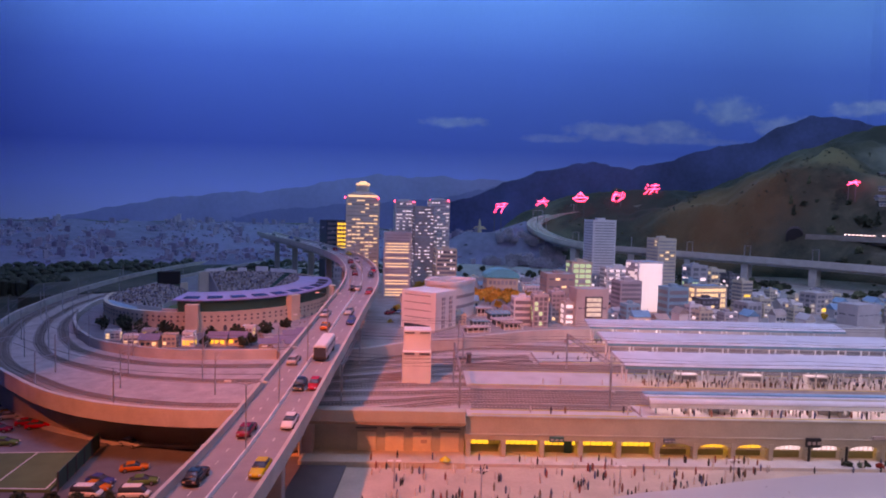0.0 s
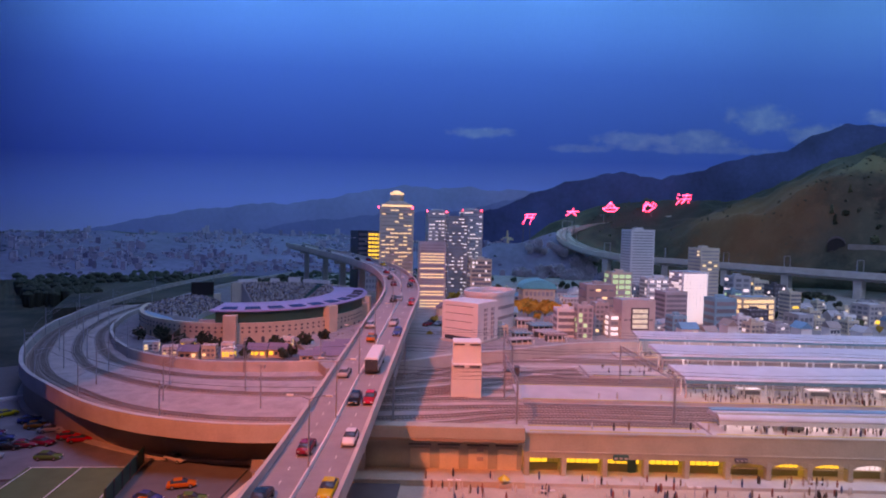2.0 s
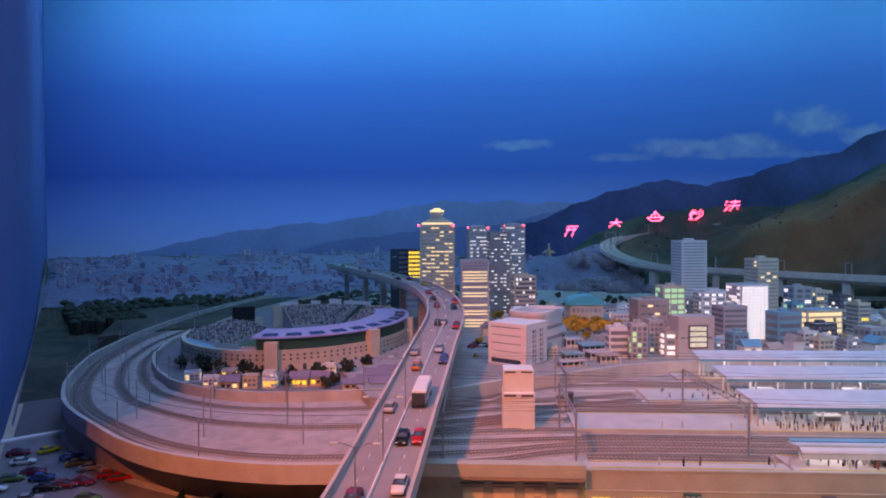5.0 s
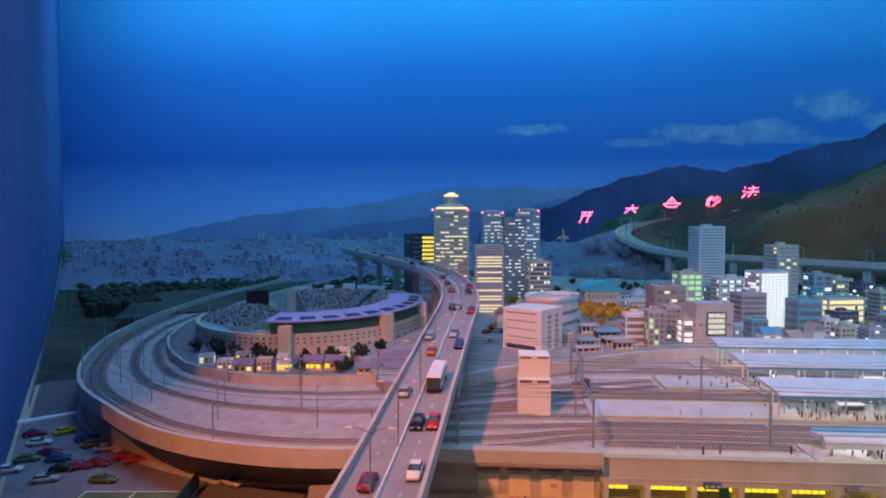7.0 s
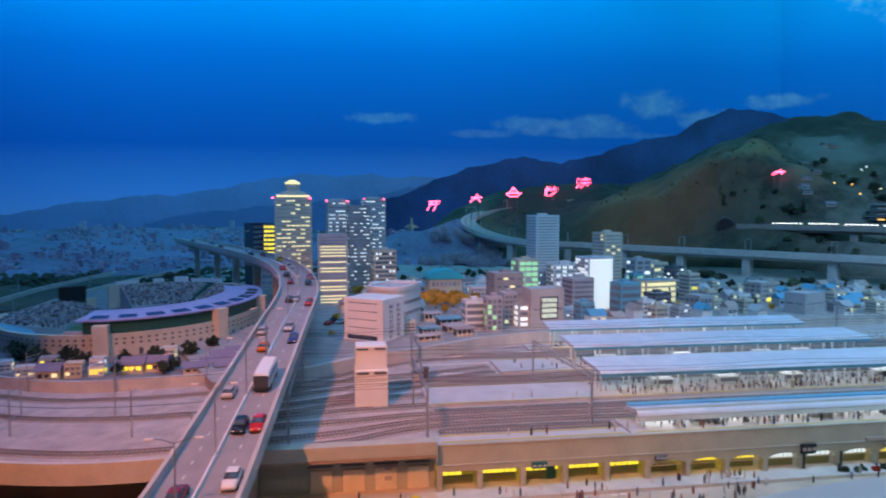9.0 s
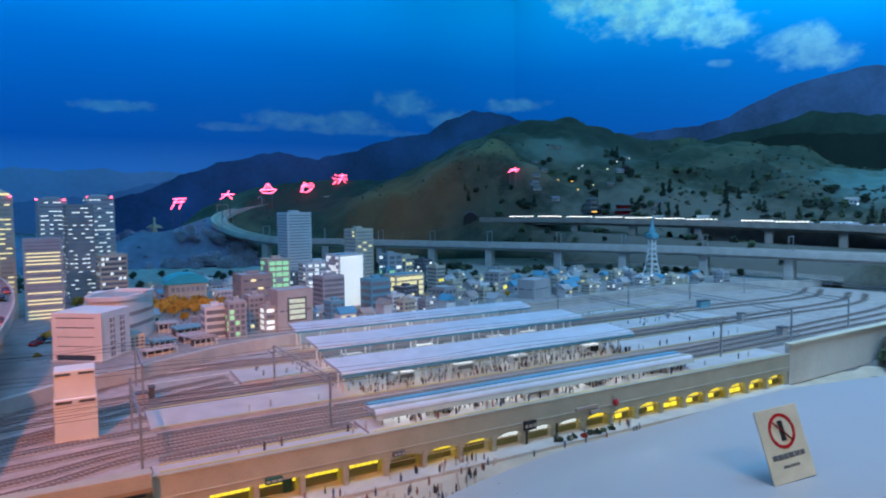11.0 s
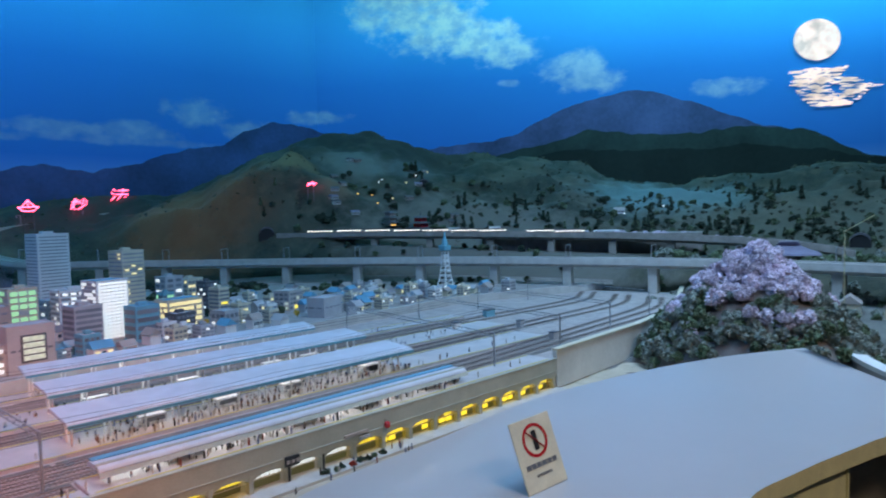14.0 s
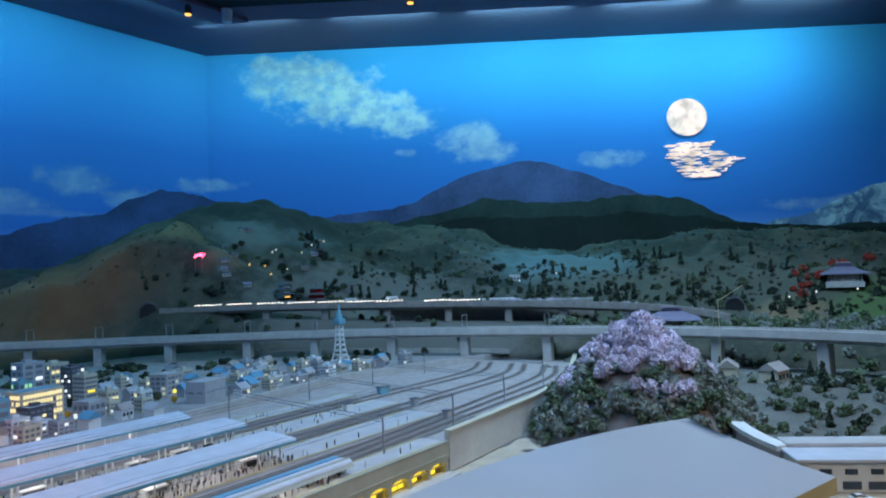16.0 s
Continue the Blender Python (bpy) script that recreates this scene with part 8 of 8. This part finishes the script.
slab("footpath", [(-0.60, -0.26), (-0.52, -0.26), (-0.475, -0.01), (-0.555, -0.005)], GZ - 0.0041, GZ + 0.0018, "cream", "pale cream footpath beside the bridge", "footpath")
slab("kerb_left", [(-1.515, 0.355), (-1.535, 0.375), (-1.375, 0.520), (-1.365, 0.503)], GZ - 0.0041, GZ + 0.006, "white", "white kerb line of the car park", "kerb")
# the bridge's shade on the ground, laid as a dark sheet
slab("underpass", [(-0.42, -0.36), (-0.27, -0.36), (-0.255, -0.012), (-0.42, -0.012)], GZ - 0.0041, GZ + 0.0003, "asphalt", "dark ground sheet standing for the shade beneath the bridge", "road")
lotcars = ((-1.375, 0.300, 30, "maroon"), (-1.318, 0.238, 25, "white"), (-1.312, 0.325, 60, "yellow"), (-1.222, 0.278, 35, "blue"), (-1.178, 0.236, 30, "orange"), (-1.128, 0.210, 28, "silver"), (-1.268, 0.130, 28, "green"), (-1.262, 0.066, 20, "white"), (-1.245, 0.172, 20, "maroon"), (-1.200, 0.138, 22, "blue"),
           (-1.150, 0.082, 18, "black"), (-1.122, 0.100, 12, "maroon"), (-1.092, 0.118, -5, "maroon"), (-1.056, 0.164, 25, "red"), (-1.020, 0.144, 22, "red"), (-1.150, 0.022, 25, "silver"), (-1.026, 0.030, 5, "green"))
for i, (x, y, turn, colour) in enumerate(lotcars):
    park(colour, pose(x, y, GZ + 0.0006, 0, 0, turn), where="in the car park")
for x, y, turn, colour, van in ((-0.752, 0.035, -25, "silver", False), (-0.685, -0.10, 18, "orange", False), (-0.722, -0.165, -12, "blue", False), (-0.715, -0.195, -8, "orange", False), (-0.72, -0.222, 0, "white", True), (-0.632, -0.222, 4, "white", True), (-0.64, -0.165, 12, "green", False)):
    park(colour, pose(x, y, GZ + 0.0006, 0, 0, turn), van, "in the parking bay")
for x in (-1.0, -0.94, -0.89, -0.82, -0.765, -0.72, -0.66):
    tree("dark", x, -0.262, GZ - 0.004, 0.75)
house(-0.535, -0.03, 0.055, 0.045, 0.022, "cream", "tile_roof", "small pavilion with a dark tiled roof by the path", 8, "lit_warm", 0.1, 3, GZ - 0.004, "small houses")
for x, y, turn, colour in ((-0.245, 1.30, 60, "black"), (-0.215, 1.27, 60, "silver"), (-0.19, 1.25, 60, "black"), (-0.26, 1.24, 60, "red")):
    park(colour, pose(x + 0.03, y, 0.1085, 0, 0, turn), where="beside the white hall")
for x, y, kind in ((0.860, -0.030, "dark"), (0.885, -0.034, "green"), (0.905, -0.028, "dark"), (0.930, -0.036, "red"), (0.955, -0.030, "dark"), (0.975, -0.034, "dark"), (0.995, -0.030, "green"), (1.02, -0.032, "dark")):
    tree(kind, x, y, GZ - 0.004, 0.5)
# plaza furniture
pl = None
for x, y in ((0.02, -0.20), (0.30, -0.17), (-0.15, -0.16), (0.55, -0.13)):
    m = pose(x, y, GZ - 0.004)
    if pl is None:
        pl = street_lamp(0.05, 0.008)
        pl.matrix_basis = m
    else:
        copy_thing(pl, m)
stall = thing("parasol_stall", "small market stall under a yellow and white parasol", "stall", pose(-0.045, -0.055, GZ - 0.004))
part("parasol", Bag().tube(0, 0, 0.018, 0.027, 0.013, 0.001, 10).mesh("parasol", "paint_yellow"), stall)
part("pole", Bag().tube(0, 0, 0, 0.019, 0.0008, 0.0008, 6).mesh("pole", "metal"), stall)
part("counter", soften(Bag().box(-0.010, -0.006, 0, 0.010, 0.006, 0.009).mesh("counter", "brown"), 0.0006), stall)

# ---- right side: blossom mound, garden, depot ----
MX, MY = 2.49, -0.34


def mound_z(x, y):
    r = math.hypot((x - MX) / 0.40, (y - MY) / 0.39)
    return 0.40 * max(0.0, 1 - r) ** 0.75 + 0.02 * noise.noise(Vector((x * 9, y * 9, 1)))


def garden_z(x, y):
    """The garden climbs towards the viaduct."""
    k = max(0.0, min(1.0, (math.hypot(x, y + 1.2) - 2.55) / 0.85))
    return GZ + 0.085 * k * k * (3 - 2 * k)


gv = [(2.30 + 1.75 * i / 30, -1.3 + 1.45 * j / 24) for i in range(31) for j in range(25)]
structure("garden_ground", Bag().add([(x, y, garden_z(x, y) + 0.008 * noise.noise(Vector((x * 6, y * 6, 4)))) for x, y in gv], [(i * 25 + j, (i + 1) * 25 + j, (i + 1) * 25 + j + 1, i * 25 + j + 1) for i in range(30) for j in range(24)]).mesh("garden_ground", "garden_soil", True), "grey earthy garden ground with shrubs", "ground")
g = Bag()
N = 36
vs = [(MX - 0.42 + 0.84 * i / N, MY - 0.40 + 0.80 * j / N) for i in range(N + 1) for j in range(N + 1)]
g.add([(x, y, mound_z(x, y) - 0.012) for x, y in vs], [(i * (N + 1) + j, (i + 1) * (N + 1) + j, (i + 1) * (N + 1) + j + 1, i * (N + 1) + j + 1) for i in range(N) for j in range(N)])
structure("mound", g.mesh("mound", "soil", True), "earthy mound planted with shrubs", "mound")
for _ in range(96):
    a, r = rnd.uniform(0, 6.28), rnd.random() ** 0.5 * 0.50
    x, y = MX + 0.39 * r * math.cos(a), MY + 0.38 * r * math.sin(a)
    tree("blossom", x, y, mound_z(x, y) - 0.014, rnd.uniform(0.95, 1.35))
# single cherry trees lower on the slope
for x, y, size in ((2.29, -0.15, 1.25), (2.27, -0.30, 1.35), (2.33, -0.22, 1.2), (2.25, -0.44, 1.45), (2.29, -0.52, 1.3), (2.34, -0.56, 1.2), (2.36, -0.47, 1.2), (2.31, -0.38, 1.1), (2.42, -0.10, 1.2), (2.55, -0.58, 1.2), (2.66, -0.52, 1.1), (2.20, -0.24, 1.0)):
    tree("blossom", x, y, mound_z(x, y) - 0.014, size)
shrub = {"leaf_green": Bag(), "leaf_grey": Bag()}
crowns = [crown_mesh("leaf_green", 0.020, 0.034, 110, 300 + k, leaf=0.0048) for k in range(4)]
for _ in range(430):
    a, r = rnd.uniform(0, 6.28), 0.46 + 0.54 * rnd.random() ** 0.8
    x, y = MX + 0.40 * r * math.cos(a), MY + 0.39 * r * math.sin(a)
    me = rnd.choice(crowns)
    shrub[rnd.choice(("leaf_green", "leaf_grey", "leaf_grey"))].add([v.co for v in me.vertices], [tuple(p.vertices) for p in me.polygons], pose(x, y, mound_z(x, y) - 0.016, 0, 0, rnd.uniform(0, 360)) @ Matrix.Scale(rnd.uniform(0.8, 1.9), 4))
for _ in range(230):
    q = polar(rnd.uniform(72, 94), rnd.uniform(2.62, 3.42))
    if q.y < -1.15 or (q.x < 2.62 and q.y < -0.6):
        continue
    me = rnd.choice(crowns)
    shrub[rnd.choice(("leaf_green", "leaf_grey"))].add([v.co for v in me.vertices], [tuple(p.vertices) for p in me.polygons], pose(q.x, q.y, garden_z(q.x, q.y) - 0.008, 0, 0, rnd.uniform(0, 360)) @ Matrix.Scale(rnd.uniform(0.6, 1.5), 4))
for _ in range(330):
    q = polar(rnd.uniform(63, 96), rnd.uniform(3.62, 4.75))
    if abs(math.hypot(q.x, q.y + 1.2) - 4.5) < 0.09:
        continue
    me = rnd.choice(crowns)
    shrub[rnd.choice(("leaf_green", "leaf_green", "leaf_grey"))].add([v.co for v in me.vertices], [tuple(p.vertices) for p in me.polygons], pose(q.x, q.y, settle(q.x, q.y) - 0.004, 0, 0, rnd.uniform(0, 360)) @ Matrix.Scale(rnd.uniform(0.9, 2.2), 4))
for mat, bag in shrub.items():
    tagged(new("mound_shrubs", bag.mesh("mound_shrubs", mat)), {"leaf_green": "green shrubs covering the mound and garden", "leaf_grey": "grey-green shrubs covering the mound and garden"}[mat], "shrubs", kind="stuff")
for _ in range(36):
    az, d = rnd.uniform(70, 92), rnd.uniform(2.75, 3.42)
    q = polar(az, d)
    tree(rnd.choice(("dark", "green", "dark", "conifer")), q.x, q.y, garden_z(q.x, q.y) - 0.006, rnd.uniform(0.9, 2.0))
for x, y, turn in ((3.28, -0.46, 12), (3.26, -0.65, -14)):
    house(x, y, 0.11, 0.085, 0.055, "cream", "brick", "small cottage with a pinkish tiled roof in the garden", turn, "lit_warm", 0.1, 4, garden_z(x, y) - 0.006, "garden cottages")
q = polar(73.2, 4.15)
temple(q.x, q.y, settle(q.x, q.y) - 0.005, -72, 0.22, 0.17, 0.065, "dark wooden hall with a wide grey roof")
dp = thing("depot_building", "low white depot with dark windows and a flat pale roof", "building", pose(2.122, -0.90, GZ - 0.004, 0, 0, -61.5))
part("wall", soften(Bag().box(-0.02, -0.06, 0, 0.42, 0.12, 0.078).mesh("wall", "white"), 0.003), dp)
part("roof", soften(Bag().box(-0.026, -0.066, 0.078, 0.43, 0.126, 0.088).mesh("roof", "canopy"), 0.002), dp)
part("roof_step", soften(Bag().box(-0.01, 0.05, 0.088, 0.42, 0.122, 0.100).mesh("roof_step", "pale_grey"), 0.002), dp)
for i in range(6):
    part("window", pane(0.030, 0.014, "glass_dark"), dp, at=pose(0.045 + i * 0.062, -0.0605, 0.055))
    part("window", pane(0.045, 0.020, "glass_dark"), dp, at=pose(0.045 + i * 0.062, -0.0605, 0.020))
cw = thing("curved_ramp", "curved white ramp wall sweeping up to the depot roof", "ramp")
ramp = spline([(2.56, -0.64, 0.085), (2.44, -0.665, 0.087), (2.32, -0.72, 0.087), (2.22, -0.79, 0.086), (2.155, -0.862, 0.080)], 8)
part("slab", Bag().sweep(ramp, [(-0.022, -0.012), (0.022, -0.012), (0.022, 0.002), (-0.022, 0.002)]).mesh("slab", "white"), cw)
part("side_wall", Bag().sweep(ramp, [(-0.014, -0.10), (0.014, -0.10), (0.014, -0.0118), (-0.014, -0.0118)]).mesh("side_wall", "grey"), cw)
for x, y, turn, colour in ((2.068, -1.045, -60, "white"), (2.055, -1.11, -60, "silver")):
    park(colour, pose(x, y, GZ - 0.0035, 0, 0, turn), where="beside the depot")
for az, d, h in ((77.0, 2.75, 0.30),):
    q = polar(az, d)
    pole = thing("tall_pole", "tall thin yellowish pole with a slanting arm", "pole", pose(q.x, q.y, 0.0))
    part("shaft", Bag().tube(0, 0, -0.01, 0.46, 0.0022, 0.0014, 6).mesh("shaft", "table_edge"), pole)
    part("arm", Bag().bar((0, 0, 0.455), (0.02, -0.085, 0.51), 0.0026).mesh("arm", "table_edge"), pole)

# white counter top in front of the model, with its notice
CT = [(0.05, -0.34), (0.275, -0.225), (0.44, -0.18), (0.60, -0.135), (0.84, -0.092), (1.10, -0.090), (1.36, -0.090), (1.572, -0.124), (1.84, -0.250), (2.05, -0.415), (2.196, -0.591), (2.02, -0.835), (1.93, -1.01), (1.79, -0.94), (1.674, -0.879), (1.514, -0.819), (1.334, -0.765), (1.10, -0.76), (0.85, -0.80), (0.60, -0.90), (0.35, -1.05), (0.10, -0.80)]


def counter_z(x):
    return 0.005 + (0.119 * ((x - 0.9) / 1.3) ** 2 if x > 0.9 else 0.0)


counter = thing("counter", "smooth white curved counter top with a yellowish edge", "counter")
back = [Vector((x, y, 0)) for x, y in CT[:12]]
near = [Vector((x, y, 0)) for x, y in CT[:11:-1]]
back = spline([tuple(p) for p in back[:11]], 5) + [Vector((2.02, -0.835, 0))]


def near_edge(k):
    u = k * (len(near) - 1)
    i = min(int(u), len(near) - 2)
    return near[i].lerp(near[i + 1], u - i)


n, w = len(back), 12
top, low = [], []
for i in range(n):
    a, b = back[i], near_edge(i / (n - 1))
    for j in range(w + 1):
        p = a.lerp(b, j / w)
        top.append((p.x, p.y, counter_z(p.x)))
        low.append((p.x, p.y, counter_z(p.x) - 0.038))
cell = [(i * (w + 1) + j, i * (w + 1) + j + 1, (i + 1) * (w + 1) + j + 1, (i + 1) * (w + 1) + j) for i in range(n - 1) for j in range(w)]
part("top", Bag().add(top, cell).mesh("top", "white_table", True), counter)
rim = [i * (w + 1) for i in range(n)] + [(n - 1) * (w + 1) + j for j in range(1, w + 1)] + [i * (w + 1) + w for i in range(n - 2, -1, -1)]
m = len(rim)
part("edge", Bag().add([top[i] for i in rim] + [low[i] for i in rim], [(i, (i + 1) % m, m + (i + 1) % m, m + i) for i in range(m)]).mesh("edge", "table_edge"), counter, "yellowish edge board")
part("underside", Bag().add(low, [c[::-1] for c in cell]).mesh("underside", "dark_grey"), counter)
panel_line = [near_edge(k / 40) + Vector((0, 0.028, 0)) for k in range(41)]
panel_line = [p for p in panel_line if 0.4 < p.x < 1.655]
skirt = [(p.x, p.y, z) for p in panel_line for z in (FLOOR, counter_z(p.x) - 0.037)] + [(p.x, p.y + 0.02, z) for p in panel_line for z in (FLOOR, counter_z(p.x) - 0.037)]
k = len(panel_line)
faces = [(2 * i, 2 * i + 2, 2 * i + 3, 2 * i + 1) for i in range(k - 1)] + [(2 * (k + i) + 1, 2 * (k + i) + 3, 2 * (k + i) + 2, 2 * (k + i)) for i in range(k - 1)] + [(2 * k - 2, 4 * k - 2, 4 * k - 1, 2 * k - 1)]
part("front_panel", Bag().add(skirt, faces).mesh("front_panel", "table_edge"), counter, "pale yellow curved front panel")
end = panel_line[-1]
part("end_post", Bag().box(end.x, end.y - 0.004, FLOOR, end.x + 0.012, end.y + 0.03, counter_z(end.x) - 0.038).mesh("end_post", "table_edge"), counter, "pale yellow corner post")
part("recess_wall", Bag().box(1.50, -0.70, FLOOR, 2.0, -0.68, 0.02).mesh("recess_wall", "recess"), counter, "dull blue-grey recess wall")
bollard = thing("bollard", "black cylindrical stand with a blue-grey top under the counter", "stand", pose(1.815, -0.955, FLOOR))
part("body", Bag().tube(0, 0, 0, -FLOOR - 0.092, 0.036, 0.036, 20).mesh("body", "black"), bollard)
part("cap", Bag().tube(0, 0, -FLOOR - 0.0918, -FLOOR - 0.085, 0.026, 0.024, 20).mesh("cap", "blue_cap"), bollard, "blue-grey top")
nb = thing("notice_board", "cream notice card with a red ring symbol leaning on the counter", "notice", pose(1.095, -0.451, counter_z(1.095) + 0.001, 0, 0, -7) @ pose(0, 0, 0, -20, -3, 0) @ Matrix.Scale(1.07, 4))
part("card", soften(Bag().box(-0.052, -0.0015, 0, 0.052, 0.0015, 0.130).mesh("card", "cream"), 0.0006), nb)
part("prop", Bag().bar((0, 0.001, 0.09), (0, 0.045, 0.012), 0.003).mesh("prop", "cream"), nb)
v, f = [], []
for i in range(32):
    a = 6.2832 * i / 32
    v += [(r * math.cos(a), y, 0.088 + r * math.sin(a)) for r in (0.0255, 0.031) for y in (-0.0025, -0.0015)]
f = [(4 * i + a, 4 * i + b, 4 * ((i + 1) % 32) + b, 4 * ((i + 1) % 32) + a) for i in range(32) for a, b in ((0, 2), (2, 3), (3, 1), (1, 0))]
part("ring", Bag().add(v, f).mesh("ring", "paint_red"), nb, "red prohibition ring")
part("slash", Bag().bar((-0.019, -0.002, 0.107), (0.019, -0.002, 0.069), 0.005, 0.0008).mesh("slash", "paint_red"), nb)
part("symbol", soften(Bag().box(-0.006, -0.0024, 0.070, 0.006, -0.0016, 0.106).mesh("symbol", "black"), 0.0003), nb, "plain black symbol bar")
for z, w, h in ((0.040, 0.080, 0.009), (0.024, 0.040, 0.005)):
    for j in range(6):
        part("text_bar", Bag().box(-w / 2 + w * j / 6 + 0.001, -0.0022, z, -w / 2 + w * (j + 1) / 6 - 0.001, -0.0015, z + h).mesh("text_bar", "dark_grey"), nb)

# ceiling fixtures in the lamp slot
slot_a, slot_b = Vector((3.62, 4.35, 0)), Vector((7.4, -1.0, 0))
dv = (slot_b - slot_a).normalized()
nv = Vector((-dv.y, dv.x, 0))
ringb = [slot_a, slot_b, slot_b - nv * 0.5, slot_a - nv * 0.5]
structure("lamp_slot", Bag().prism([(p.x, p.y) for p in ringb], CEIL - 0.006, CEIL - 0.002).mesh("lamp_slot", "void"), "black lamp slot in the ceiling", "slot")
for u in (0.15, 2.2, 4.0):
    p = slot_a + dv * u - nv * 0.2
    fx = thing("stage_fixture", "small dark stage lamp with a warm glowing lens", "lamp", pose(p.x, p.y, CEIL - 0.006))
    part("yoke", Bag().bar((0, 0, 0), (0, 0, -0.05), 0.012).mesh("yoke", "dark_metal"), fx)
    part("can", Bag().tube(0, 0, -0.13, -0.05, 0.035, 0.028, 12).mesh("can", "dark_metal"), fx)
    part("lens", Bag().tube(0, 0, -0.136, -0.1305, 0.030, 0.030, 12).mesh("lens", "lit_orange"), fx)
p = slot_a + dv * 0.42 + nv * 0.06
cn = thing("ceiling_sensor", "small white cylindrical sensor hanging from the ceiling", "sensor", pose(p.x, p.y, CEIL))
part("housing", Bag().tube(0, 0, -0.12, -0.002, 0.045, 0.055, 14).mesh("housing", "white"), cn)
